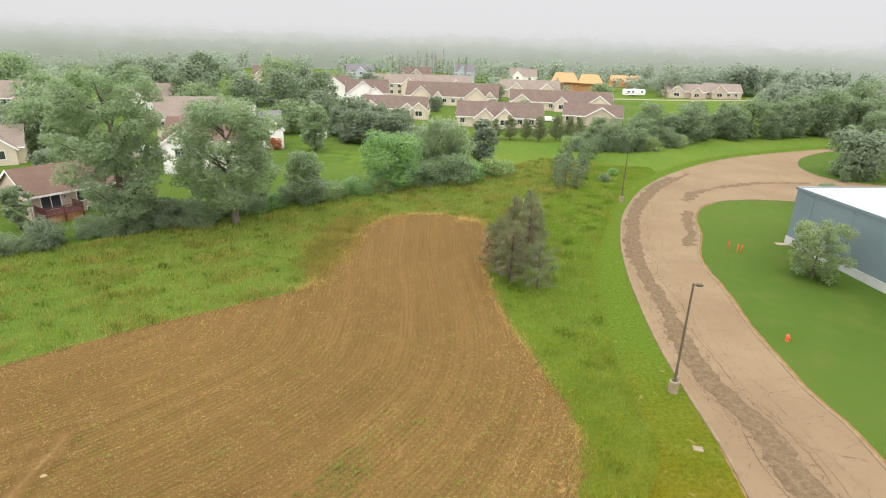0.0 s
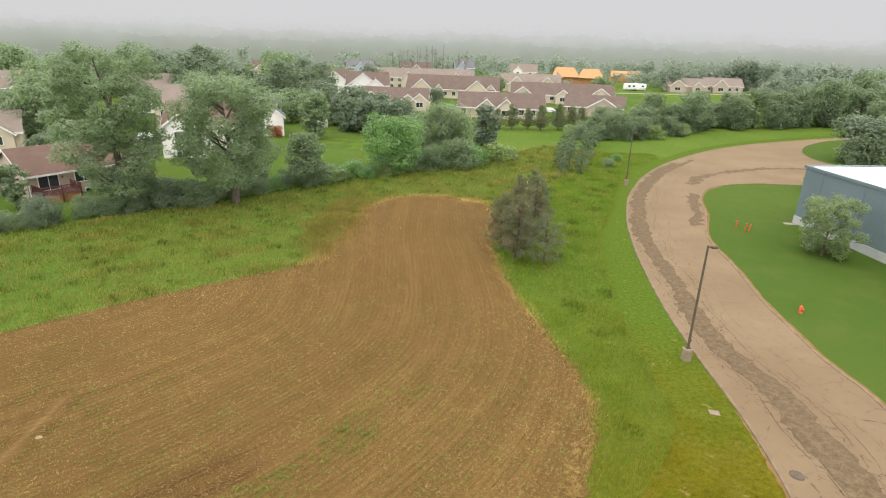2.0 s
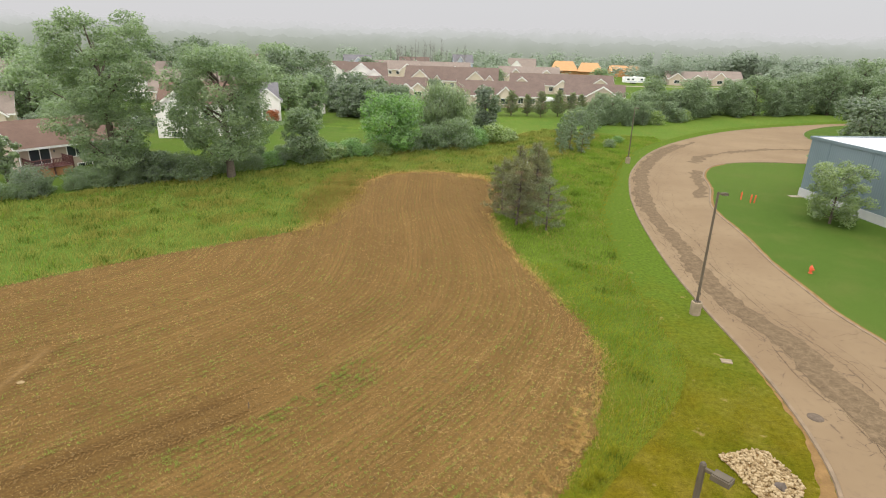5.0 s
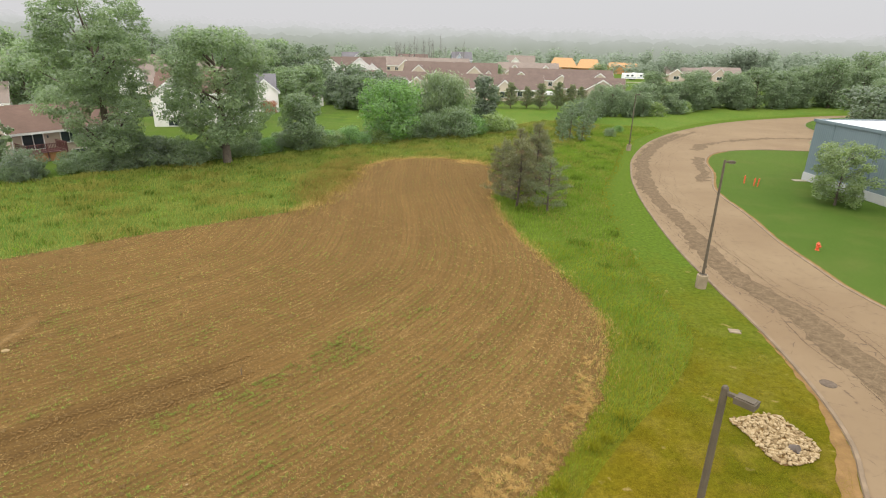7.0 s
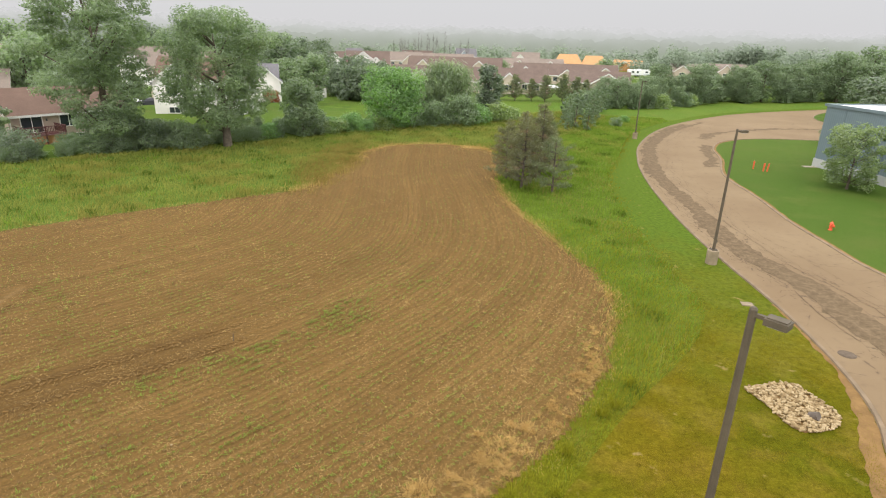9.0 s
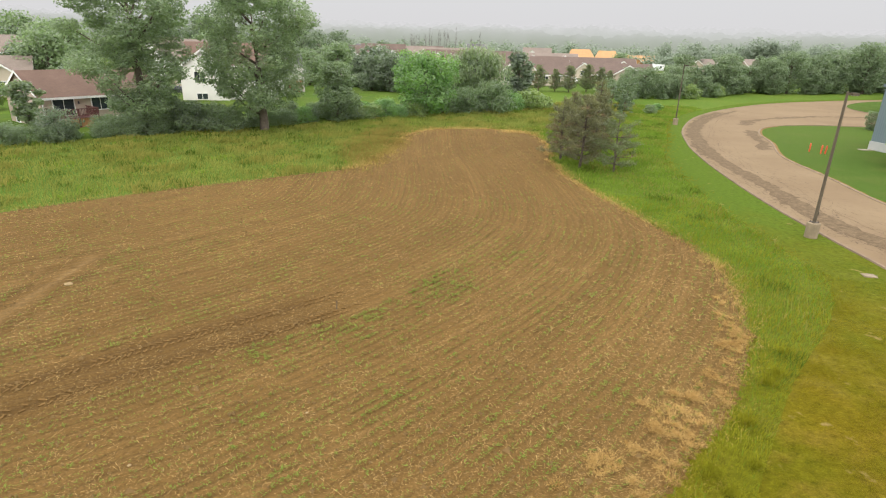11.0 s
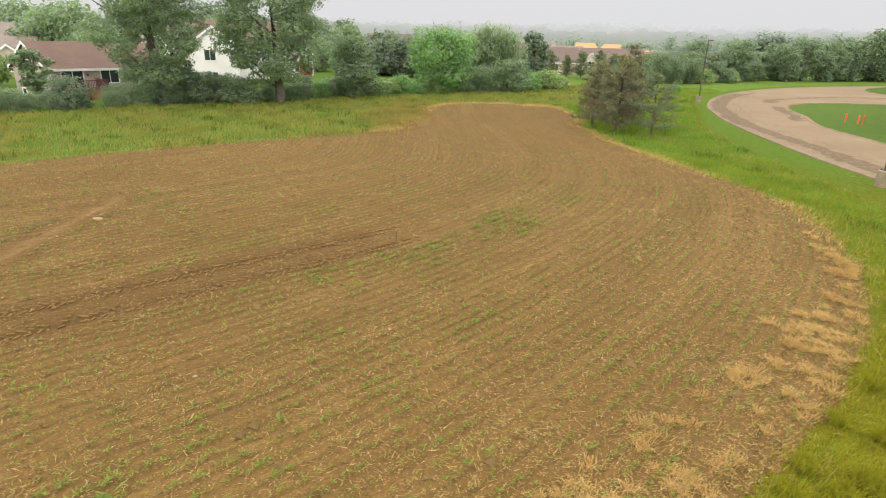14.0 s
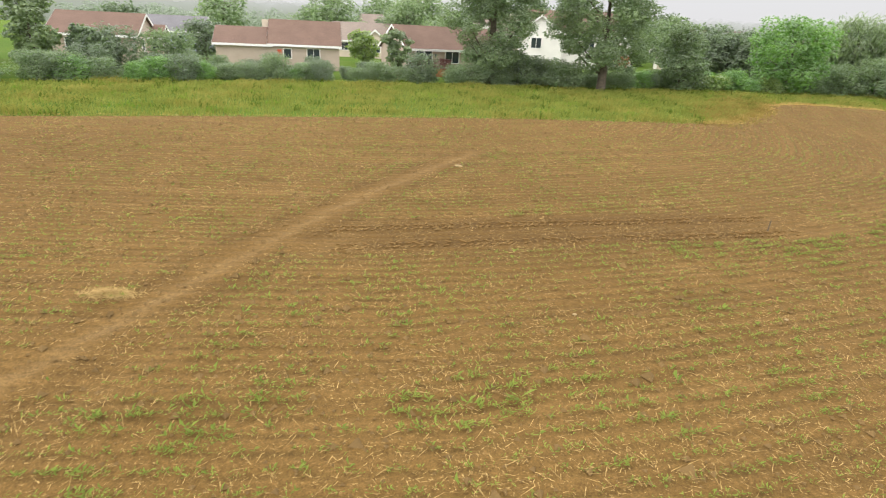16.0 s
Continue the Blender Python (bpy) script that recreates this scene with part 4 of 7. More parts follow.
# the houses farther off: x, y, heading, length, width, eave, ridge, wall, roof, label, wings
SUBURB = [
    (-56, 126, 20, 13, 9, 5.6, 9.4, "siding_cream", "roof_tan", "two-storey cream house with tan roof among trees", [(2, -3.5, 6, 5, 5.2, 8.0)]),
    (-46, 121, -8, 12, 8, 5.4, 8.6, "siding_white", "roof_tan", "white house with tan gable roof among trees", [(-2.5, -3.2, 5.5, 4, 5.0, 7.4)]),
    (-40.5, 122, 15, 10, 8, 4.6, 7.4, "siding_white", "roof_grey", "white house with grey roof among trees", [(3, -3, 5, 4, 4.4, 6.6)]),
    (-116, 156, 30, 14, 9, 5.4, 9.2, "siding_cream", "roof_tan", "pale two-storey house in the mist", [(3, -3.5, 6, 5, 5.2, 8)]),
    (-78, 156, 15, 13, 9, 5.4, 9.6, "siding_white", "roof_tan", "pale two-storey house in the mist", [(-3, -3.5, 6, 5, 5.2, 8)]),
    (-27.5, 201, 8, 14, 11, 5.5, 9.3, "siding_white", "roof_brown", "white two-storey house with broad gables", [(-1.5, -5, 11, 7, 5.2, 9.2), (2.5, -7, 7.5, 7, 4.6, 7.6)]),
    (-45, 232, 12, 12, 9, 5.2, 8.4, "siding_white", "roof_brown", "white gabled house in the mist", [(0, -4, 8, 5, 5.0, 8.0)]),
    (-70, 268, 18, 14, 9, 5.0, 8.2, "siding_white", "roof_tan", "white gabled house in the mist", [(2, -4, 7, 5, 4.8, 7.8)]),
    (-88, 290, 10, 14, 9, 5.0, 8.6, "siding_cream", "roof_brown", "cream gabled house in the mist", [(-2, -4, 7, 5, 4.8, 7.8)]),
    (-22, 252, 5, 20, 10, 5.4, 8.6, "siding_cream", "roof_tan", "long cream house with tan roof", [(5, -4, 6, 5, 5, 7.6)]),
    (-16, 181, -4, 20, 11, 3.0, 6.0, "siding_cream", "roof_brown", "low cream condominium with broad brown roof", [(-6.5, -5, 6.0, 4, 2.9, 5.2), (4.5, -4.5, 4.5, 5, 2.9, 4.6), (8.0, -4.5, 5, 5, 2.9, 4.9)]),
    (15, 167, -3, 24, 12, 3.0, 6.4, "siding_cream", "roof_brown", "low cream condominium with broad brown roof", [(-4.2, -5.5, 5.4, 4, 2.9, 5.2), (1.2, -6, 5.6, 5, 2.9, 5.4)]),
    (44, 176, -14, 17, 11, 2.9, 5.8, "brick_tan", "roof_brown", "low tan condominium with brown cross-gabled roof", [(2.5, -3.0, 8.5, 6, 2.9, 5.4)]),
    (41, 214, -6, 36, 13, 3.1, 6.6, "siding_cream", "roof_brown", "long cream condominium with brown roof", [(-14, -6, 7, 6, 3, 5.6), (0, -6.5, 5, 5, 3, 5.0), (13, -5, 8, 6, 3, 5.8)]),
    (2, 222, -5, 34, 13, 3.4, 7.8, "siding_cream", "roof_brown", "long cream condominium with rosy brown roof", [(-11, -6, 8, 6, 3.2, 6.8), (-5, -5, 3, 4, 3.2, 5), (9, -7, 8.5, 7, 3.2, 6.8), (14, -4, 4, 5, 3.2, 5.4)]),
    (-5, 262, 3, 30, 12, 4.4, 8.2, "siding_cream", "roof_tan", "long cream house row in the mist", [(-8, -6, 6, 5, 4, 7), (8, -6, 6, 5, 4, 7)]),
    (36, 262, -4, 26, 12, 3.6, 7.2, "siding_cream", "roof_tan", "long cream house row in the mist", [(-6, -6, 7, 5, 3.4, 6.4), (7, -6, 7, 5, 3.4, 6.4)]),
    (9, 345, 8, 11, 9, 6.0, 10.0, "siding_grey", "roof_grey", "grey two-storey house with a white front in the mist", [(-2, -4, 5, 4, 5.8, 9.2)]),
    (-18, 330, 6, 16, 9, 5.0, 8.4, "siding_cream", "roof_brown", "cream house in the mist", [(0, -4, 6, 4, 4.8, 7.6)]),
    (-50, 335, 14, 15, 9, 5.0, 8.6, "siding_grey", "roof_grey", "grey house in the mist", [(0, -4, 6, 4, 4.8, 7.6)]),
    (42, 335, -6, 15, 10, 5.2, 9.0, "siding_white", "roof_tan", "pale house in the mist", [(-3, -4, 6, 4, 5, 8)]),
    (115, 287, -10, 18, 12, 3.2, 6.2, "brick_tan", "roof_tan", "low tan ranch house with hipped gables", [(-5, -5, 7, 6, 3.1, 5.6), (4, -5, 5, 6, 3.1, 5.0)]),
    (134, 291, -10, 17, 12, 3.3, 6.6, "brick_tan", "roof_tan", "low tan ranch house with a front gable", [(-2, -5, 7, 6, 3.1, 6.2)]),
    (180, 334, -14, 26, 12, 3.2, 6.0, "siding_cream", "roof_tan", "long pale ranch house in the mist", [(-6, -5, 5, 5, 3.1, 5.2), (3, -5, 5, 5, 3.1, 5.2)]),
    (213, 285, -20, 10, 9, 3.2, 6.4, "siding_pink", "roof_rose", "small rosy house in the mist", []),
]
for k, (x, y, head, L, W, he, hr, wl_, rf, label, wings) in enumerate(SUBURB):
    rng = random.Random(k)
    wins = []
    for s in range(int(L // 3.2)):
        u = -L / 2 + 1.6 + s * 3.2
        if not any(abs(u - w[0]) < w[2] / 2 + 0.6 for w in wings):
            wins.append(("S", u, 1.0, 1.3, 1.3, 2))
            if he > 4.5:
                wins.append(("S", u, 3.4, 1.2, 1.2, 2))
    for n, w in enumerate(wings):
        wins.append((f"G{n}", 0.0, 0.9, min(2.4, w[2] * 0.4), 1.4, 2))
        if w[4] > 4.5:
            wins.append((f"G{n}", 0.0, 3.5, 1.3, 1.3, 2))
    wins += [("E", 0, 1.2, 1.2, 1.2, 2), ("W", 0, 1.2, 1.2, 1.2, 2)]
    house(pose(x, y, 0, 0, 0, head), L, W, he, hr, MAT[wl_], MAT[rf], label, wings, wins, group="suburb houses")


def unfinished_house():
    """A house shell: bare plywood roof and stud walls."""
    ob = thing("house_shell", pose(66.0, 304, 0, 0, 0, -12), "unfinished house with bare orange plywood roof and studs", "house")
    for x, y, L, W, he, hr in ((-6, 0, 14, 12, 4.6, 9.0), (6.8, 0.5, 13, 12, 4.4, 8.6)):
        b = W / 2
        s = Shape()
        for sg in (-1, 1):
            s.slab([(x - L / 2, y + sg * (b + 0.4), he), (x + L / 2, y + sg * (b + 0.4), he), (x + L / 2 - 3, y, hr), (x - L / 2 + 2, y, hr)], 0.15)
        s.slab([(x + L / 2, y - b - 0.4, he), (x + L / 2, y + b + 0.4, he), (x + L / 2 - 3, y, hr)], 0.15)
        s.slab([(x - L / 2, y + b + 0.4, he), (x - L / 2, y - b - 0.4, he), (x - L / 2 + 2, y, hr)], 0.15)
        part("roof_sheathing", s, MAT["sheathing"], ob)
        part("wall_sheathing", Shape().box(x, y + 0.6, 0, L - 1.0, W - 1.6, he), MAT["framing"], ob)
        for k in range(int(L / 0.8)):
            part("stud", Shape().box(x - L / 2 + 0.4 + k * 0.8, y - b, 0, 0.1, 0.1, he), MAT["framing"], ob)
        part("top_plate", Shape().box(x, y - b, he - 0.12, L, 0.14, 0.12), MAT["framing"], ob)
    s = Shape()
    for sg in (-1, 1):
        s.slab([(-9 + sg * 2.8, -8.2, 3.0), (-9 + sg * 2.8, -2, 3.0), (-9, -2, 5.4), (-9, -8.2, 5.4)], 0.12)
    part("porch_roof", s, MAT["sheathing"], ob)
    for x in (-11.4, -6.6):
        part("porch_post", Shape().box(x, -8.0, 0, 0.2, 0.2, 3.0), MAT["framing"], ob)
    return ob


unfinished_house()
house(pose(104, 352, 0, 0, 0, -5), 16, 10, 3.4, 6.2, MAT["framing"], MAT["sheathing"], "half-built house with bare wooden roof in the mist", [(-3, -4, 6, 4, 3.2, 5.4)])


def camper(m):
    """A travel trailer with windows, a door, wheels and a hitch."""
    ob = thing("travel_trailer", m, "white travel trailer parked on the grass", "trailer")
    bd = Shape()
    prof = [(-5.4, 0.7), (-5.4, 3.0), (-5.0, 3.25), (5.0, 3.25), (5.4, 2.6), (5.1, 0.7)]
    n = len(prof)
    for sy in (-1.25, 1.25):
        pts = [(x, sy, z) for x, z in prof]
        bd.poly(*(pts if sy < 0 else pts[::-1]))
    for k in range(n):
        a, b = prof[k], prof[(k + 1) % n]
        bd.poly((a[0], 1.25, a[1]), (b[0], 1.25, b[1]), (b[0], -1.25, b[1]), (a[0], -1.25, a[1]))
    part("body", bd, MAT["white_paint"], ob)
    part("stripe", Shape().box(0, -1.26, 1.15, 10.2, 0.02, 0.25), MAT["siding_grey"], ob)
    for x in (-3.6, -1.2, 3.4):
        part("window", Shape().box(x, -1.27, 1.8, 1.2, 0.04, 0.7), MAT["glass"], ob)
    part("door", Shape().box(1.2, -1.275, 0.85, 0.7, 0.04, 1.9), MAT["trim"], ob)
    part("roof_unit", Shape().box(0, 0, 3.25, 0.9, 0.8, 0.3), MAT["white_paint"], ob)
    for x in (-0.9, 0.1):
        for y in (-1.15, 1.15):
            part("wheel", Shape().tube([(x, y - 0.12, 0.36), (x, y + 0.12, 0.36)], [0.36, 0.36], 14), MAT["rubber"], ob)
    part("hitch", Shape().tube([(5.1, 0, 0.7), (6.6, 0, 0.55)], [0.08, 0.05], 6), MAT["dark_paint"], ob)
    return ob


camper(pose(89.5, 283.5, 0, 0, 0, 12))


def car(m, paint, label, tall=0.0):
    """A small car: shaped body, cabin glass, wheels, lamps."""
    ob = thing("car", m, label, "car", "parked cars")
    bd = Shape()
    prof = [(-2.2, 0.35), (-2.25, 0.8), (-1.9, 1.0 + tall), (-1.4, 1.05 + tall), (-0.8, 1.5 + tall), (0.9, 1.52 + tall), (1.6, 1.05 + tall), (2.15, 0.95), (2.2, 0.35)]
    for sy in (-0.85, 0.85):
        pts = [(x, sy * (0.86 if z > 1.2 else 1), z) for x, z in prof]
        bd.poly(*(pts if sy < 0 else pts[::-1]))
    for a, b in zip(prof, prof[1:] + prof[:1]):
        ya, yb = (0.73 if a[1] > 1.2 else 0.85), (0.73 if b[1] > 1.2 else 0.85)
        bd.poly((a[0], ya, a[1]), (b[0], yb, b[1]), (b[0], -yb, b[1]), (a[0], -ya, a[1]))
    part("body", bd, paint, ob)
    for sy in (-1, 1):
        part("side_window", Shape().poly((-1.2, sy * 0.84, 1.08 + tall), (1.35, sy * 0.84, 1.08 + tall), (0.85, sy * 0.745, 1.45 + tall), (-0.75, sy * 0.745, 1.45 + tall)), MAT["glass"], ob)
        for x in (-1.35, 1.35):
            w = part("wheel", Shape().tube([(x, sy * 0.68, 0.32), (x, sy * 0.88, 0.32)], [0.32, 0.32], 14), MAT["rubber"], ob)
            part("rim", Shape().tube([(x, sy * 0.87, 0.32), (x, sy * 0.9, 0.32)], [0.19, 0.19], 10), MAT["trim"], w)
        part("headlight", Shape().box(2.16, sy * 0.62, 0.68, 0.1, 0.3, 0.14), MAT["trim"], ob)
    return ob


car(pose(-53, 104, 0.35, 0, 0, 20), MAT["dark_paint"], "dark car parked on a driveway by the white house")
car(pose(-58, 109, 0.1, 0, 0, 100), MAT["white_paint"], "white car parked on the street")
car(pose(31, 178, 0, 0, 0, 5), MAT["white_paint"], "white car parked before the condominiums")
for k in range(5):
    car(pose(141 + k * 5.5, 203 + k * 6, 0, 0, 0, 60 + k), MAT["white_paint"] if k != 2 else MAT["dark_paint"], "van on a far car park" if k % 2 else "pale car on a far car park", 0.5 if k % 2 else 0.0)
car(pose(-84, 70, 0, 0, 0, 60), MAT["white_paint"], "white car parked between houses")
sheet("street_far", [(70, 262), (100, 265), (136, 275), (180, 290), (180, 294), (136, 279), (100, 269), (70, 266)], 0.03, MAT["concrete"], "pale street beyond the meadow", "road")
sheet("car_park", [(128, 188), (180, 200), (185, 255), (140, 240)], 0.03, MAT["asphalt"], "far asphalt car park", "car park")
sheet("driveway", [(-62, 100), (-46, 101.5), (-46, 105.5), (-62, 112)], 0.35, MAT["concrete"], "pale concrete driveway by the white house", "driveway")


def shed(m):
    ob = thing("garden_shed", m, "small pale garden shed with a tan roof", "shed")
    part("wall", gable_walls(3.4, 2.6, 2.0, 2.9), MAT["siding_white"], ob)
    me = gable_roof(3.4, 2.6, 2.0, 2.9, over=0.2, thick=0.08).mesh("roof", MAT["roof_tan"])
    wall_uv(me)
    part("roof", me, MAT["roof_tan"], ob)
    part("door", Shape().box(0, -1.33, 0, 1.2, 0.05, 1.8), MAT["siding_cream"], ob)
    return ob


shed(pose(-30.2, 134.5, 0, 0, 0, -35))


def metal_siding():
    m = Nodes("blue_grey_metal_siding")
    wave = m.n.new("ShaderNodeTexWave")
    wave.inputs["Scale"].default_value, wave.inputs["Distortion"].default_value = 1.1, 0.0
    wave.bands_direction = "Y"
    m.l.new(m.place(), wave.inputs[0])
    n1 = m.noise(0.25, 4)
    col = m.ramp(n1, [(0.3, (0.125, 0.17, 0.185)), (0.7, (0.15, 0.195, 0.21))])
    col = m.mix(0.35, col, m.ramp(wave.outputs[1], [(0.0, 0.75), (0.15, 1.0)]), "MULTIPLY")
    m.bump(wave.outputs[1], 0.4, 0.02)
    return m.finish(col, 0.5, 0.5)


MAT["metal_wall"] = metal_siding()
MAT["membrane"] = plain("white_roof_membrane", (0.78, 0.76, 0.73), 0.7, 0.3, scale=0.2, vary=0.08)
MAT["block"] = plain("pale_block_base", (0.42, 0.42, 0.40), 0.8, 0.3, scale=1.0, vary=0.08)


def warehouse(m, L, D, h, label, base=True):
    """An industrial hall: ribbed metal walls on a block base, a rimmed flat roof. Its corner is the origin; it reaches to +x and -y."""
    ob = thing("industrial_hall", m, label, "building")
    wl_ = Shape()
    wl_.box(D / 2, -L / 2, 0.9, D, L, h - 0.9)
    w = part("wall", wl_, MAT["metal_wall"], ob)
    part("block_base", Shape().box(D / 2, -L / 2, -0.3, D + 0.16, L + 0.16, 1.25), MAT["block"], ob, "pale block base course")
    part("roof", Shape().box(D / 2, -L / 2, h, D - 0.2, L - 0.2, 0.06), MAT["membrane"], ob, "white flat membrane roof")
    for x, y, sx, sy in ((D / 2, 0.06, D + 0.3, 0.3), (D / 2, -L - 0.06, D + 0.3, 0.3), (0, -L / 2, 0.3, L), (D, -L / 2, 0.3, L)):
        part("roof_edge", Shape().box(x, y, h - 0.12, sx, sy, 0.3), MAT["metal_wall"], ob)
    for k in range(int(L / 6)):
        part("corner_seam", Shape().box(-0.02, -3 - k * 6, 0.95, 0.06, 0.07, h - 1.1), MAT["metal_wall"], w)
    return ob


warehouse(pose(42.4, 67.0, 0, 0, 0, 6), 70, 60, 6.9, "blue-grey metal industrial hall with white flat roof")
warehouse(pose(98, 122, 0, 0, 0, 10), 26, 60, 6.0, "grey industrial hall with pale roof beyond the drive")
part("splash_pad", Shape().box(41.6, 66.3, 0, 1.4, 0.8, 0.06), MAT["concrete"]).name = "splash_pad"
tagged(bpy.data.objects["splash_pad"], "concrete splash pad at the hall's corner", "pad")


# ---- street furniture ----
def street_lamp(m, label):
    """A dark tapering steel pole on a round concrete base, with one flat lamp head on a short arm."""
    ob = thing("street_lamp", m, label, "street lamp", "street lamps")
    part("concrete_base", Shape().tube([(0, 0, -0.3), (0, 0, 0.86), (0, 0, 0.9)], [0.34, 0.34, 0.3], 20), MAT["lamp_base"], ob, "tan round concrete base")
    part("base_plate", Shape().box(0, 0, 0.9, 0.36, 0.36, 0.04), MAT["pole"], ob)
    for a, b in ((-1, -1), (1, -1), (1, 1), (-1, 1)):
        part("bolt", Shape().tube([(a * 0.13, b * 0.13, 0.94), (a * 0.13, b * 0.13, 1.0)], [0.022, 0.022], 6), MAT["iron"], ob)
    part("pole", Shape().tube([(0, 0, 0.94), (0, 0, 8.12), (0, 0, 8.16)], [0.09, 0.065, 0.04], 14), MAT["pole"], ob, smooth=False)
    part("access_cover", Shape().box(0.11, 0, 1.35, 0.03, 0.1, 0.18), MAT["pole"], ob)
    part("arm", Shape().box(0.14, 0, 7.99, 0.2, 0.07, 0.07), MAT["pole"], ob)
    hd = Shape().box(0.41, 0, 7.95, 0.38, 0.27, 0.12)
    hd.slab([(0.25, -0.1, 8.095), (0.57, -0.1, 8.095), (0.57, 0.1, 8.095), (0.25, 0.1, 8.095)], 0.03)
    head = part("lamp_head", hd, MAT["pole"], ob)
    part("lens", Shape().box(0.42, 0, 7.93, 0.28, 0.2, 0.025), MAT["block"], head, "pale flat lens")
    return ob


lamp = street_lamp(pose(16.12, 33.6, 0, 0, 0, 4), "dark steel street lamp on a concrete base beside the road")
copy_thing(lamp, pose(26.95, 84.3, 0, 0, 0, -20))
copy_thing(lamp, pose(5.05, 9.75, 0, 0, 0, -48))


def hydrant(m):
    ob = thing("fire_hydrant", m, "orange-red fire hydrant on the lawn", "hydrant")
    part("barrel", Shape().tube([(0, 0, -0.1), (0, 0, 0.05), (0, 0, 0.06), (0, 0, 0.5), (0, 0, 0.52)], [0.19, 0.19, 0.13, 0.13, 0.17], 16), MAT["orange_paint"], ob)
    part("bonnet", Shape().tube([(0, 0, 0.52), (0, 0, 0.6), (0, 0, 0.7), (0, 0, 0.74)], [0.17, 0.16, 0.1, 0.04], 16), MAT["orange_paint"], ob)
    part("operating_nut", Shape().tube([(0, 0, 0.74), (0, 0, 0.8)], [0.035, 0.03], 5), MAT["orange_paint"], ob)
    for dx, dy, r in ((1, 0, 0.07), (-1, 0, 0.07), (0, -1, 0.1)):
        n = part("nozzle", Shape().tube([(dx * 0.1, dy * 0.1, 0.4), (dx * 0.23, dy * 0.23, 0.4)], [r, r], 12), MAT["orange_paint"], ob)
        part("cap", Shape().tube([(dx * 0.22, dy * 0.22, 0.4), (dx * 0.27, dy * 0.27, 0.4)], [r * 1.15, r * 0.9], 8), MAT["orange_paint"], n)
    return ob


hydrant(pose(28.35, 41.4, 0, 0, 0, 30) @ Matrix.Scale(0.85, 4))


def marker_post(m, h, label):
    ob = thing("marker_post", m, label, "marker post", "orange marker posts")
    part("post", Shape().tube([(0, 0, -0.2), (0, 0, h - 0.06), (0, 0, h)], [0.07, 0.07, 0.045], 12), MAT["orange_paint"], ob)
    part("collar", Shape().tube([(0, 0, h * 0.7), (0, 0, h * 0.7 + 0.09)], [0.1, 0.1], 12), MAT["orange_paint"], ob)
    return ob


mp = marker_post(pose(34.0, 64.1, 0), 0.92, "orange-red marker post standing in the lawn")
copy_thing(mp, pose(34.5, 62.9, 0, 0, 4, 40))
copy_thing(mp, pose(34.82, 62.7, 0, 3, -3, 80))


def vault_lid():
    ob = thing("utility_vault", pose(15.45, 27.7, 0, 0, 0, -12), "pale concrete utility vault lid in the grass", "vault")
    part("rim", Shape().box(0, 0, -0.1, 0.58, 0.46, 0.14), MAT["lamp_base"], ob)
    part("lid", Shape().box(0, 0, 0.04, 0.5, 0.38, 0.02), MAT["lamp_base"], ob)
    part("lift_slot", Shape().box(0.3, 0, 0.08, 0.12, 0.04, 0.006), MAT["iron"], ob)
    return ob


vault_lid()


def manhole():
    ob = thing("manhole_cover", pose(17.35, 22.75, 0.024), "dark iron manhole cover in the asphalt", "manhole")
    part("frame", Shape().tube([(0, 0, -0.02), (0, 0, 0.012)], [0.36, 0.36], 24), MAT["worn_iron"], ob)
    part("lid", Shape().tube([(0, 0, 0.0), (0, 0, 0.022)], [0.3, 0.3], 24), MAT["worn_iron"], ob)
    return ob


manhole()


def limestone(name, joined):
    m = Nodes(name)
    tone = m.n.new("ShaderNodeNewGeometry").outputs["Random Per Island"] if joined else m.n.new("ShaderNodeObjectInfo").outputs["Random"]
    col = m.ramp(tone, [(0.0, (0.20, 0.135, 0.065)), (0.45, (0.33, 0.24, 0.125)), (1.0, (0.42, 0.325, 0.19))])
    n1 = m.noise(4.0, 4)
    col = m.mix(0.5, col, m.ramp(n1, [(0.3, 0.6), (0.7, 1.25)]), "MULTIPLY")
    m.bump(m.noise(18.0, 3), 0.5, 0.02)
    return m.finish(col, 0.95, 0.1)


MAT["limestone"] = limestone("broken_limestone", False)
MAT["limestone_rubble"] = limestone("limestone_rubble", True)


def stone_mesh(seed):
    """One broken stone, about a metre across before scaling."""
    bm = bmesh.new()
    bmesh.ops.create_icosphere(bm, subdivisions=1, radius=0.5)
    rng = random.Random(seed)
    for v in bm.verts:
        v.co *= rng.uniform(0.75, 1.2)
        v.co.z *= 0.65
    me = bpy.data.meshes.new("stone")
    bm.to_mesh(me)
    bm.free()
    me.materials.append(MAT["limestone"])
    return me


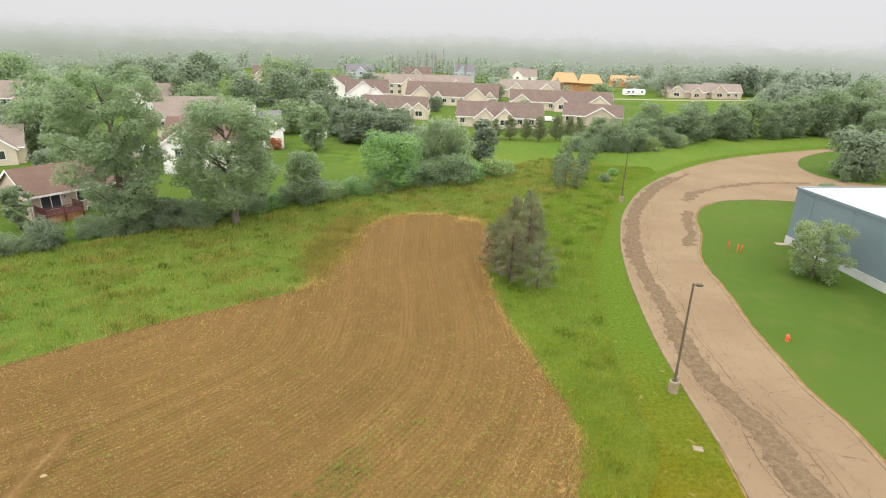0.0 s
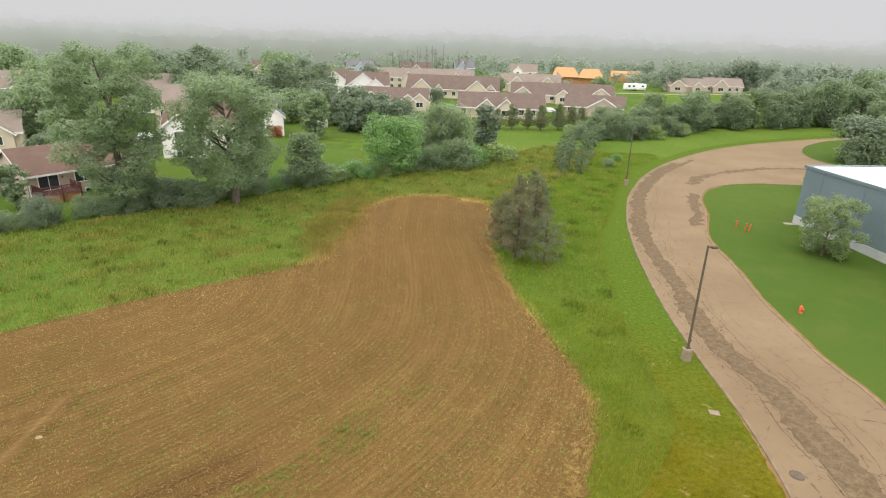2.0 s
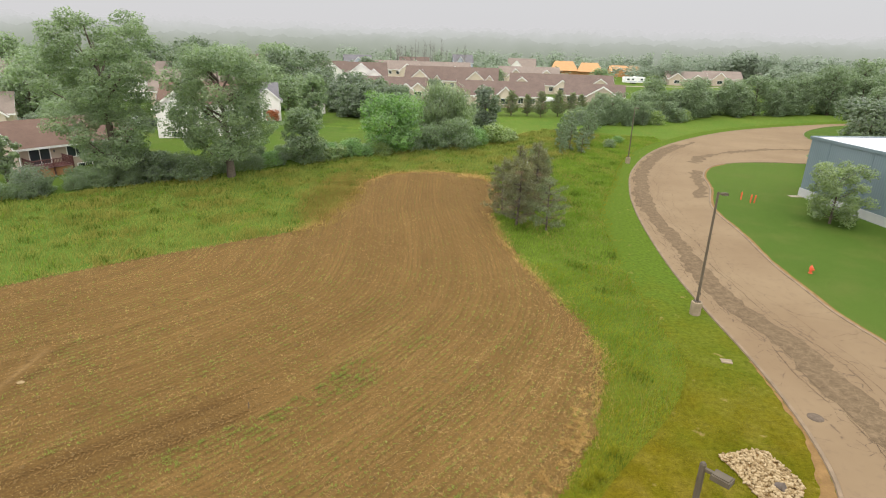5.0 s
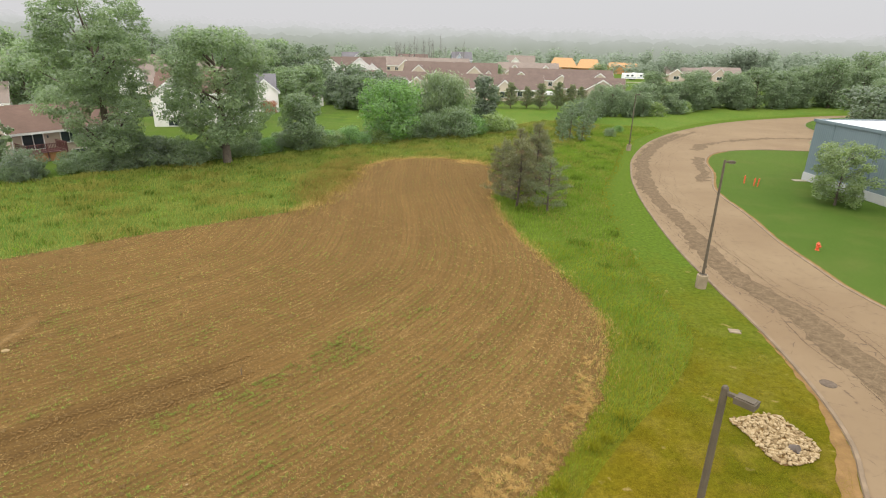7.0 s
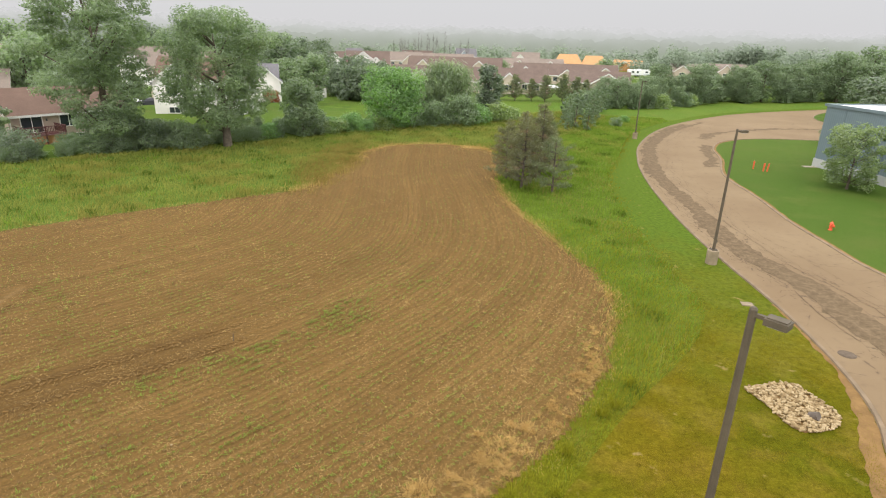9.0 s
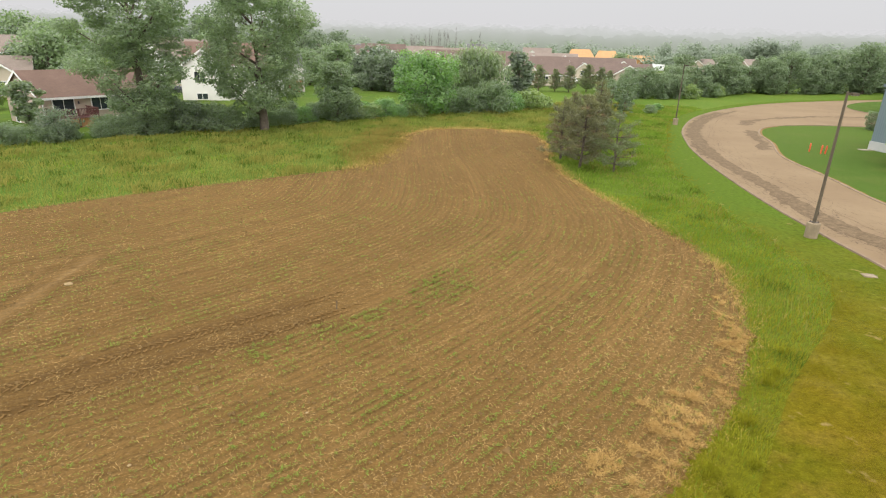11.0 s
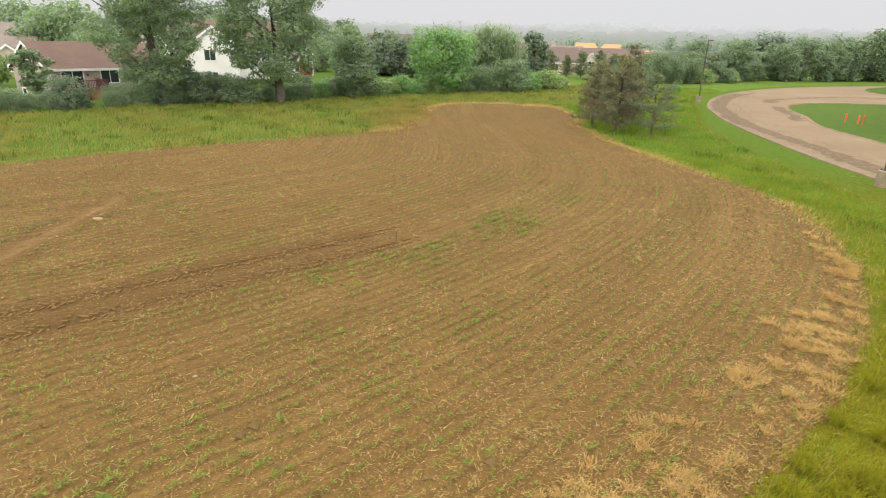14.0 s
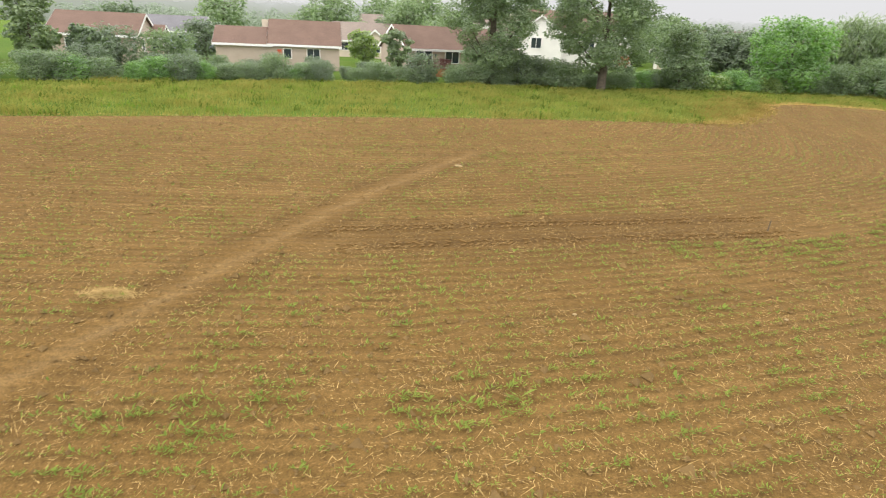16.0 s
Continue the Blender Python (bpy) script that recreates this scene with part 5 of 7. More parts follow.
def rock_bed():
    """A drain mouth bedded in broken limestone."""
    ob = thing("rock_bed", pose(12.85, 18.75, 0), "bed of pale broken limestone round a drain mouth", "rocks")
    out = np.array([(-1.4, 1.1), (0.0, 1.5), (0.8, 1.4), (1.1, 0.4), (1.25, -0.6), (0.5, -1.3), (-0.6, -1.5), (-0.95, -0.9), (-1.05, 0.0)])
    out = smooth_line(np.vstack([out, out[:1]]), 0.4)
    bed = sheet("bed", out, 0.03, MAT["sand"], "")
    bed.parent = ob
    for key in ("kind",):
        del bed[key]
    meshes = [stone_mesh(k) for k in range(8)]
    rng = random.Random(3)
    n = 0
    while n < 300:
        x, y = rng.uniform(-1.6, 1.6), rng.uniform(-1.6, 1.6)
        if not inside(out, np.array([x]), np.array([y]))[0]:
            continue
        st = new("stone", meshes[n % 8])
        st.parent = ob
        sc = rng.uniform(0.09, 0.18)
        st.matrix_basis = pose(x, y, 0.07 + rng.uniform(0, 0.05), rng.uniform(-25, 25), rng.uniform(-25, 25), rng.uniform(0, 360)) @ Matrix.Diagonal((sc * rng.uniform(0.8, 1.5), sc, sc, 1))
        n += 1
    verts, faces = [], []
    base = [v.co.copy() for v in meshes[0].vertices]
    tris = [tuple(p.vertices) for p in meshes[0].polygons]
    while len(faces) < 900 * len(tris):
        x, y = rng.uniform(-1.6, 1.6), rng.uniform(-1.6, 1.6)
        if inside(out * 1.02, np.array([x]), np.array([y]))[0]:
            sc = rng.uniform(0.06, 0.15)
            m = pose(x, y, 0.05 + rng.uniform(0, 0.03), rng.uniform(-30, 30), rng.uniform(-30, 30), rng.uniform(0, 360)) @ Matrix.Diagonal((sc * rng.uniform(0.9, 1.6), sc, sc, 1))
            k = len(verts)
            verts += [tuple(m @ v) for v in base]
            faces += [tuple(i + k for i in f) for f in tris]
    me = bpy.data.meshes.new("rubble")
    me.from_pydata(verts, [], faces)
    me.materials.append(MAT["limestone_rubble"])
    part("rubble", me, MAT["limestone_rubble"], ob)["kind"] = "stuff"
    part("drain_pipe", Shape().tube([(0.15, -0.6, 0.05), (0.3, -0.8, 0.2)], [0.17, 0.17], 14), MAT["iron"], ob)
    return ob


rock_bed()


def white_stake(x, y):
    ob = thing("pipe_stake", pose(x, y, 0, 2, 1, 0), "thin white plastic pipe stake in the meadow", "stake")
    part("pipe", Shape().tube([(0, 0, -0.2), (0, 0, 1.5)], [0.05, 0.05], 8), MAT["trim"], ob)
    part("cap", Shape().tube([(0, 0, 1.5), (0, 0, 1.56)], [0.065, 0.06], 8), MAT["trim"], ob)


white_stake(11.2, 78.5)


# ---- trees ----
def leaf_quads(rng, blobs, n, size, hollow=0.55, droop=0.0, ruffle=0.42):
    """Leaf-sized quads scattered over the outer part of many small clumps."""
    c = np.array([b[0] for b in blobs], float)
    r = np.array([b[1] for b in blobs], float)
    w = r[:, 0] * r[:, 1] + r[:, 0] * r[:, 2]
    k = rng.choice(len(blobs), n, p=w / w.sum())
    d = rng.normal(size=(n, 3))
    d /= np.linalg.norm(d, axis=1)[:, None]
    rad = hollow + (1 - hollow) * rng.random(n) ** 0.6
    lump = 1 + 0.22 * np.sin(d[:, 0] * 5 + k) * np.sin(d[:, 1] * 5 + 2 * k) + 0.15 * np.sin(d[:, 2] * 7 + 3 * k)
    p = c[k] + d * r[k] * (rad * lump)[:, None]
    p[:, 2] -= droop * rng.random(n)
    nrm = d * 0.5 + rng.normal(0, ruffle, (n, 3)) + np.array([0, 0, 0.7])
    nrm /= np.linalg.norm(nrm, axis=1)[:, None]
    t = np.cross(nrm, rng.normal(size=(n, 3)))
    if droop:
        t = np.cross(nrm, np.cross(nrm, np.array([0, 0, 1.0]) + rng.normal(0, 0.15, (n, 3))))
    t /= np.linalg.norm(t, axis=1)[:, None] + 1e-9
    b = np.cross(nrm, t)
    s = size * rng.uniform(0.6, 1.35, n)[:, None]
    long = s * (1.6 if droop else 0.75)
    wide = s * (0.22 if droop else 0.48)
    fold = nrm * s * 0.18
    return np.stack([p - t * long, p + b * wide + fold, p + t * long, p - b * wide + fold], 1)


def crown_blobs(rng, h, w, count, base, top_heavy=0.5, size=0.2):
    """Clump centres in a crown's envelope."""
    out = []
    for k in range(count):
        f = (k + rng.random()) / count
        z = h * (base + (0.97 - base) * f)
        peak = min(0.8, max(0.25, 0.42 + 0.3 * top_heavy))
        env = max(0.0, 1 - abs((f - peak) / (1.08 - peak if f > peak else peak + 0.12)) ** 2.0) ** 0.55
        a = k * 2.4 + rng.uniform(-0.5, 0.5)
        rr = w / 2 * env * rng.uniform(0.35, 0.86)
        s = w * size * rng.uniform(0.7, 1.25) * (0.65 + 0.35 * env)
        out.append(((math.cos(a) * rr, math.sin(a) * rr, min(z, h - s * 0.7)), (s, s, s * rng.uniform(0.6, 0.85))))
    return out


def tree(m, h, w, leaf, n, seed, label, name="tree", count=26, base=0.2, size=0.2, leaf_size=0.32, trunk=0.03, top_heavy=0.5, droop=0.0, group="", hollow=0.55, category="tree"):
    """A broad-leaved tree: a tapering trunk, limbs to each clump, and a crown of loose leaves."""
    rng = np.random.default_rng(seed)
    blobs = crown_blobs(rng, h, w, count, base, top_heavy, size)
    ob = thing(name, m, label, category, group)
    s = Shape()
    r0 = h * trunk
    bend = rng.uniform(-0.03, 0.03, 2) * h
    axis = lambda f: Vector((bend[0] * f * f, bend[1] * f * f, h * 0.82 * f))
    s.tube([Vector((0, 0, -0.3))] + [axis(f) for f in (0.02, 0.2, 0.45, 0.7, 1.0)], [r0 * 1.35, r0 * 1.1, r0 * 0.85, r0 * 0.6, r0 * 0.35, r0 * 0.1], 7)
    for (c, r) in blobs[:: max(1, count // 16)]:
        f0 = max(0.12, min(0.9, c[2] / (h * 0.82) - 0.22))
        p0 = axis(f0)
        p2 = Vector(c)
        p1 = p0.lerp(p2, 0.5) + Vector((0, 0, -0.06 * h * 0.3))
        s.tube([p0, p1, p2], [r0 * 0.32, r0 * 0.2, r0 * 0.06], 4)
    part("trunk", s, MAT["bark"], ob, smooth=True)
    q = leaf_quads(rng, blobs, n, leaf_size, hollow, droop)
    q[:, :, 2] = np.maximum(q[:, :, 2], 0.05)
    part("crown", soup("crown", q, leaf), leaf, ob)
    return ob


def at(x, y, rot=0.0, scale=1.0, tall=1.0):
    return pose(x, y, float(ground_z(x, y)), 0, 0, rot) @ Matrix.Diagonal((scale, scale, scale * tall, 1))


tree(at(-38.4, 65.4), 18.6, 14.0, MAT["leaf_elm"], 52000, 11, "tall ragged broad-leaved tree in the hedge", "tall_tree", 60, 0.08, 0.12, 0.175, 0.028, 0.9)
tree(at(-26.3, 68.4, 70), 15.4, 14.5, MAT["leaf_elm"], 46000, 12, "tall spreading broad-leaved tree in the hedge", "tall_tree", 52, 0.18, 0.125, 0.175, 0.032, 1.1)
tree(at(-8.4, 88), 8.9, 8.6, MAT["leaf_bright"], 11000, 13, "bright green maple at the end of the hedge", "maple", 26, 0.08, 0.22, 0.24)
tree(at(-0.8, 100.5), 10.2, 10.5, MAT["leaf_willow"], 12000, 14, "pale green weeping willow", "willow", 26, 0.22, 0.22, 0.3, droop=1.6)
tree(at(6.9, 106), 8.9, 5.0, MAT["leaf_dark"], 4500, 15, "dark round-headed tree beyond the willow", "tree", 18, 0.2, 0.26, 0.32)
tree(at(-19.6, 77.8), 7.4, 5.6, MAT["leaf_hedge"], 9000, 16, "bushy pointed tree in the hedge", "tree", 24, 0.05, 0.22, 0.2, top_heavy=-0.2)
tree(at(-27, 117), 9.6, 6.5, MAT["leaf_elm"], 4500, 17, "slender tree on the lawn", "tree", 20, 0.12, 0.22, 0.34)
tree(at(38.6, 55.2), 6.2, 6.8, MAT["leaf_hall"], 13000, 18, "young leafy tree beside the industrial hall", "tree", 46, 0.1, 0.12, 0.13, 0.02, hollow=0.35)
tree(at(79, 108), 8.8, 11, MAT["leaf_dark"], 5000, 19, "dark round tree by the far drive", "tree", 24, 0.06, 0.22, 0.4)
tree(at(-49.5, 62.8), 5.4, 3.4, MAT["leaf_willow"], 2600, 20, "thin young tree before the tan house", "tree", 16, 0.15, 0.2, 0.24, 0.018)
tree(at(-69, 32.5), 8.0, 5.0, MAT["leaf_willow"], 3500, 21, "slim tree in the hedge", "tree", 20, 0.1, 0.2, 0.28)
tree(at(-67, 36.2), 4.4, 3.4, MAT["leaf_hedge"], 2600, 22, "small tree in the hedge", "tree", 16, 0.08, 0.22, 0.28)
tree(at(-66.9, 79.5), 5.0, 4.5, MAT["leaf_yellow"], 2600, 23, "yellow-green small tree between houses", "tree", 16, 0.12, 0.24, 0.3)

# shared tree shapes, set out by copying
ROUND = [tree(at(-76, 112), 12.5, 13, MAT["leaf_elm"], 3800, 31, "round broad-leaved tree behind the houses", "tree", 26, 0.1, 0.22, 0.5, group="garden trees"),
         tree(at(-68, 157), 15.5, 13, MAT["leaf_dark"], 3600, 32, "dark round tree in the mist", "tree", 26, 0.08, 0.22, 0.55, group="garden trees"),
         tree(at(-90, 121), 8, 8, MAT["leaf_dark"], 2600, 33, "dark low tree behind the houses", "tree", 20, 0.08, 0.24, 0.45, group="garden trees")]
for k, (x, y, s, kind) in enumerate([(-54, 158, 0.95, 1), (-84, 172, 1.05, 1), (-46, 163, 0.85, 1), (-75, 105, 0.75, 0), (-89, 107, 0.62, 0), (-80, 60.5, 0.72, 2), (-106, 120, 1.0, 0), (-60, 140, 0.8, 0), (-32, 150, 0.75, 1), (-38, 140, 0.7, 0), (-22, 140, 1.1, 2), (-97, 140, 0.9, 0), (-120, 130, 1.0, 0), (-64, 90, 0.55, 2), (-58, 87, 0.5, 0), (-101, 62, 0.8, 2), (-94, 55, 0.8, 2), (-110, 90, 0.9, 0), (-12, 150, 0.7, 2), (-130, 175, 1.1, 0), (-104, 190, 1.1, 1), (-50, 200, 0.9, 1), (-38, 178, 0.8, 1), (-60, 215, 1.0, 0), (-30, 228, 0.8, 1), (-95, 230, 1.1, 1), (-4, 195, 0.6, 2), (25, 190, 0.55, 2), (33, 232, 0.6, 2), (62, 240, 0.7, 0), (20, 240, 0.55, 0), (-72, 245, 1.0, 0), (-92, 46, 0.6, 2), (-85, 22, 0.9, 0), (-98, 20, 0.9, 2)]):
    copy_thing(ROUND[kind], at(x, y, k * 47, s, 0.85 + 0.1 * (k % 4)))

EVERGREEN = tree(at(-14, 127), 7.2, 6.5, MAT["leaf_dark"], 3600, 41, "dark dense evergreen at the lawn's edge", "evergreen", 20, 0.02, 0.25, 0.36, top_heavy=-0.25, group="evergreens")
for k, (x, y, s) in enumerate([(-18, 128.5, 1.05), (-22, 130, 0.95), (-10.5, 125, 0.9), (-26, 139, 1.0), (-7, 122, 0.7), (-16, 134, 1.0)]):
    copy_thing(EVERGREEN, at(x, y, k * 67, s, 1.0 + 0.08 * (k % 3)))

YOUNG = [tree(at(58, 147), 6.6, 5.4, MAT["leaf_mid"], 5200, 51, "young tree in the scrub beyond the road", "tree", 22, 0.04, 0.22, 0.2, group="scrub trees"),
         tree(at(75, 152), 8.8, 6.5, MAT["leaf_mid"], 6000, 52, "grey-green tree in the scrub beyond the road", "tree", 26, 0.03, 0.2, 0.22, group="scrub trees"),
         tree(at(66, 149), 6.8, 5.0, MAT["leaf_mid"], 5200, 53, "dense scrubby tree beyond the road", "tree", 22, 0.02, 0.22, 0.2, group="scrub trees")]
rng = random.Random(8)
for k in range(34):
    f = k / 33
    x, y = 52 + 78 * f + rng.uniform(-2.5, 2.5), 141 + 33 * f + rng.uniform(-1, 9)
    copy_thing(YOUNG[k % 3], at(x, y, rng.uniform(0, 360), rng.uniform(0.95, 1.25) * (1 + 0.45 * f), rng.uniform(0.8, 1.0)))
for x, y, s, kk in [(37.5, 143, 0.9, 0), (41, 139.5, 0.95, 2), (45, 136.5, 1.0, 0), (48.5, 139, 0.95, 2), (53, 138, 0.7, 0), (33, 131, 0.8, 2), (36.4, 128.4, 0.95, 0), (40, 128, 0.8, 2), (43.8, 129.6, 0.8, 0), (110, 150, 1.0, 1), (104, 147.5, 0.8, 0), (118, 156, 1.0, 1), (57.2, 83.4, 0.62, 0), (54.4, 84.2, 0.4, 0), (73.5, 103.5, 0.45, 2), (76.5, 104.5, 0.4, 0)]:
    copy_thing(YOUNG[kk], at(x, y, rng.uniform(0, 360), s))

SAPLING = tree(at(20.1, 93.3), 5.6, 3.6, MAT["leaf_hedge"], 2600, 54, "thin scraggly sapling in the rough grass", "sapling", 34, 0.05, 0.1, 0.16, 0.016, top_heavy=0.1, group="saplings", hollow=0.3)
for k, (x, y, s) in enumerate([(21.7, 91.6, 0.82), (19, 96, 0.7), (24.5, 100, 0.9), (22, 105.5, 1.0), (26.5, 109.5, 0.95), (18.2, 90, 0.45), (20.4, 100.5, 0.85), (28.5, 114, 0.9), (24, 111, 0.8), (30.5, 119, 1.0)]):
    copy_thing(SAPLING, at(x, y, k * 71, s, 0.9 + 0.1 * (k % 3)))


def conifer(m, h, w, seed, label, leaf, n_whorl=13, sparse=1.0, dead=0.35, name="pine", needle=0.02, inner=0.5):
    """A pine: straight trunk, whorls of upswept branches, tufts of needles, bare twigs below."""
    r = np.random.default_rng(seed)
    ob = thing(name, m, label, "tree", "pines")
    s = Shape()
    s.tube([(0, 0, -0.3), (0.03 * h, 0, h * 0.5), (0.02 * h, 0, h * 0.98)], [h * 0.022, h * 0.015, h * 0.004], 8)
    tufts, bare = [], []
    for k in range(n_whorl):
        f = (k + 0.7) / n_whorl
        z = h * (0.06 + 0.9 * f)
        ln = w / 2 * (1 - f) ** 0.5 * (1.0 if f > 0.12 else 0.8) * r.uniform(0.75, 1.1) + 0.15
        for j in range(8 if f < 0.8 else 5):
            a = j * 2 * math.pi / 8 + k * 0.9 + r.uniform(-0.35, 0.35)
            l2 = ln * r.uniform(0.6, 1.15)
            tip = np.array((math.cos(a) * l2, math.sin(a) * l2, z + l2 * r.uniform(0.05, 0.5)))
            s.tube([(0, 0, z), tuple(np.array((0, 0, z)) * 0.45 + tip * 0.55 - (0, 0, 0.06)), tuple(tip)], [0.035, 0.022, 0.008], 4)
            is_bare = r.random() < dead * (1 - f)
            for g in np.linspace(0.3 if is_bare else inner, 1.0, max(3, int(7 * l2 / (w / 2)) + 2)):
                c = np.array((0, 0, z)) * (1 - g) + tip * g + r.normal(0, 0.07, 3)
                (bare if is_bare else tufts).append(c)
    part("trunk", s, MAT["bark"], ob)
    for nm, pts, mat, cnt, sz in (("needles", tufts, leaf, int(30 * sparse), 0.19), ("deadwood", bare, MAT["needle_dead"], int(14 * sparse), 0.15)):
        if not pts:
            continue
        c = np.repeat(np.array(pts), cnt, 0)
        nq = len(c)
        d = r.normal(size=(nq, 3)) + np.array([0, 0, 0.9])
        d /= np.linalg.norm(d, axis=1)[:, None]
        side = np.cross(d, r.normal(size=(nq, 3)))
        side /= np.linalg.norm(side, axis=1)[:, None]
        c = c + r.normal(0, 0.075, (nq, 3))
        q = np.stack([c - side * needle, c + side * needle, c + d * sz * r.uniform(0.8, 1.7, (nq, 1))], 1)
        part(nm, soup(nm, q, mat), mat, ob)["kind"] = "stuff"
    return ob


conifer(at(6.6, 51.8, 10), 6.3, 4.7, 61, "brownish ragged pine at the field's edge", MAT["needle_brown"], 14, 1.0, 0.35)
conifer(at(8.9, 56.5, 50), 7.2, 3.9, 62, "tall ragged pine at the field's edge", MAT["needle_brown"], 14, 0.9, 0.4)
conifer(at(9.2, 50.3, 90), 5.0, 4.6, 63, "sparse small pine at the field's edge", MAT["needle"], 8, 0.7, 0.25)
conifer(at(5.6, 55.5, 130), 5.6, 4.2, 64, "small ragged pine at the field's edge", MAT["needle_brown"], 11, 0.9, 0.5)
conifer(at(10.3, 61.5, 130), 5.8, 3.4, 65, "slim pine at the field's edge", MAT["needle"], 11, 0.8, 0.3)
conifer(at(8.3, 64.2, 200), 5.6, 3.4, 67, "ragged pine in a row along the field's edge", MAT["needle_brown"], 12, 0.75, 0.4)
conifer(at(10.9, 70.3, 250), 4.9, 3.0, 68, "thin small pine in the rough grass", MAT["needle"], 10, 0.7, 0.3)
PINE = conifer(at(15.5, 140, 0), 6.0, 4.8, 66, "dark pine before the condominiums", MAT["needle"], 11, 0.35, 0.1, "pine", 0.075, 0.25)
for k, (x, y, s) in enumerate([(19.5, 141, 0.85), (22.5, 139.5, 1.0), (27, 141.5, 1.05), (30.5, 143, 0.95), (12, 141, 0.8), (34.5, 150, 0.8), (54, 145, 0.6), (51, 143, 0.55)]):
    copy_thing(PINE, at(x, y, k * 55, s))

# hedge bushes
BUSH = [tree(at(-30, 66.5), 3.0, 4.4, MAT["leaf_hedge"], 4800, 71, "dense mid-green hedge bush in the hedgerow", "bush", 20, 0.0, 0.2, 0.125, 0.012, top_heavy=0.0, group="hedge bushes", category="bush"),
        tree(at(-14, 83.5), 2.6, 4.2, MAT["leaf_bright"], 4600, 72, "bright green bush in the hedgerow", "bush", 20, 0.0, 0.2, 0.125, 0.012, top_heavy=0.0, group="hedge bushes", category="bush"),
        tree(at(-43, 57.5), 3.2, 4.2, MAT["leaf_dark"], 4800, 73, "dark green bush in the hedgerow", "bush", 20, 0.0, 0.2, 0.125, 0.012, top_heavy=0.0, group="hedge bushes", category="bush"),
        tree(at(8.2, 100.2), 3.1, 5.0, MAT["leaf_yellow"], 2400, 74, "yellow-green shrub at the meadow's edge", "bush", 14, 0.0, 0.27, 0.26, 0.012, top_heavy=0.0, group="hedge bushes", category="bush")]
HEDGE = smooth_line([(-78, 9), (-64.5, 26.5), (-58.5, 37.5), (-50, 50.5), (-42.5, 58.5), (-35, 65), (-28, 70.3), (-19, 79), (-9, 89.5), (4, 100)], 1.9)
for k, p in enumerate(HEDGE):
    kind = rng.choice((0, 0, 0, 2, 1)) if p[0] < -18 else rng.choice((0, 1, 1))
    s = rng.uniform(0.65, 1.1) * (0.8 if -30 < p[0] < -6 else 1.0) * (0.8 if -60 < p[0] < -39 else 1.0)
    copy_thing(BUSH[kind], at(p[0] + rng.uniform(-1.2, 0.6), p[1] + rng.uniform(-0.6, 1.2), rng.uniform(0, 360), s, rng.uniform(0.7, 1.15)))
    if k % 2 == 0 or -60 < p[0] < -46:
        copy_thing(BUSH[2 if k % 4 else 0], at(p[0] - 2.2, p[1] + 2.0, rng.uniform(0, 360), s * (0.8 if -60 < p[0] < -39 else 0.95)))
for x, y, s, kk, tl in [(1.5, 93, 1.45, 0, 1.15), (4.5, 96, 1.15, 1, 1.1), (-2, 92, 1.2, 0, 1.1), (-5.5, 90, 0.9, 0, 1.0), (11, 102, 0.7, 3, 1.0), (-68, 40, 1.35, 2, 1.05), (-64, 42.5, 1.4, 0, 1.05), (-66.5, 36.5, 1.2, 2, 1.1), (-61, 46, 0.7, 0, 1.0), (-53.8, 51.5, 0.6, 1, 1.0), (-53, 53, 0.6, 0, 1.0), (-56, 55.5, 0.65, 2, 1.0), (-62, 55, 0.7, 2, 1.0), (-71, 27, 1.2, 2, 1.2), (-75, 18, 1.3, 0, 1.3), (-12.5, 84, 0.85, 1, 0.8), (-16.5, 80.6, 0.8, 3, 0.8), (-10, 86.5, 0.7, 3, 0.9), (28, 98, 0.5, 0, 1.0), (31, 104, 0.5, 1, 0.9)]:
    copy_thing(BUSH[kk], at(x, y, rng.uniform(0, 360), s, tl))
for k in range(26):
    x, y = rng.uniform(29, 60), rng.uniform(-3, 7)
    copy_thing(BUSH[(0, 3, 0, 2)[k % 4]], at(x, 128 + (x - 30) * 0.35 + y, rng.uniform(0, 360), rng.uniform(0.6, 1.15), rng.uniform(0.8, 1.2)))
copy_thing(BUSH[2], at(-50.3, 78.6, 0, 0.6))
RED_LEAF = leafy("purple_leaves", (0.07, 0.035, 0.03), (0.13, 0.07, 0.05))
tree(at(-83, 112), 6.5, 6.5, RED_LEAF, 2400, 75, "purple-leaved garden tree behind the houses", "tree", 18, 0.06, 0.25, 0.4)
# Made-up shrub: its orange leaves stand in for a deck railing.
tree(at(-34.9, 116.1), 2.4, 2.6, leafy("railing_orange_leaves", (0.30, 0.09, 0.03), (0.45, 0.16, 0.05)), 900, 76, "rusty orange shrub standing in for an orange deck railing", "bush", 10, 0.0, 0.28, 0.24, 0.012, category="bush")


# ---- far woods, one mass of crowns ----
def woods(name, spots, leaf, label, per=150, size=1.1):
    r = np.random.default_rng(len(spots))
    blobs = []
    for x, y, h, w in spots:
        for k in range(7):
            a = r.uniform(0, 6.28)
            q = r.uniform(0, 0.38) * w
            s = w * r.uniform(0.2, 0.32)
            blobs.append(((x + math.cos(a) * q, y + math.sin(a) * q, h * (0.22 + 0.62 * (k + r.random()) / 7)), (s, s, s * 0.9)))
    q = leaf_quads(r, blobs, per * len(spots), size, 0.7, 0.0, 0.2)
    return tagged(new(name, soup(name, q, leaf)), label, "woods", "", "stuff")


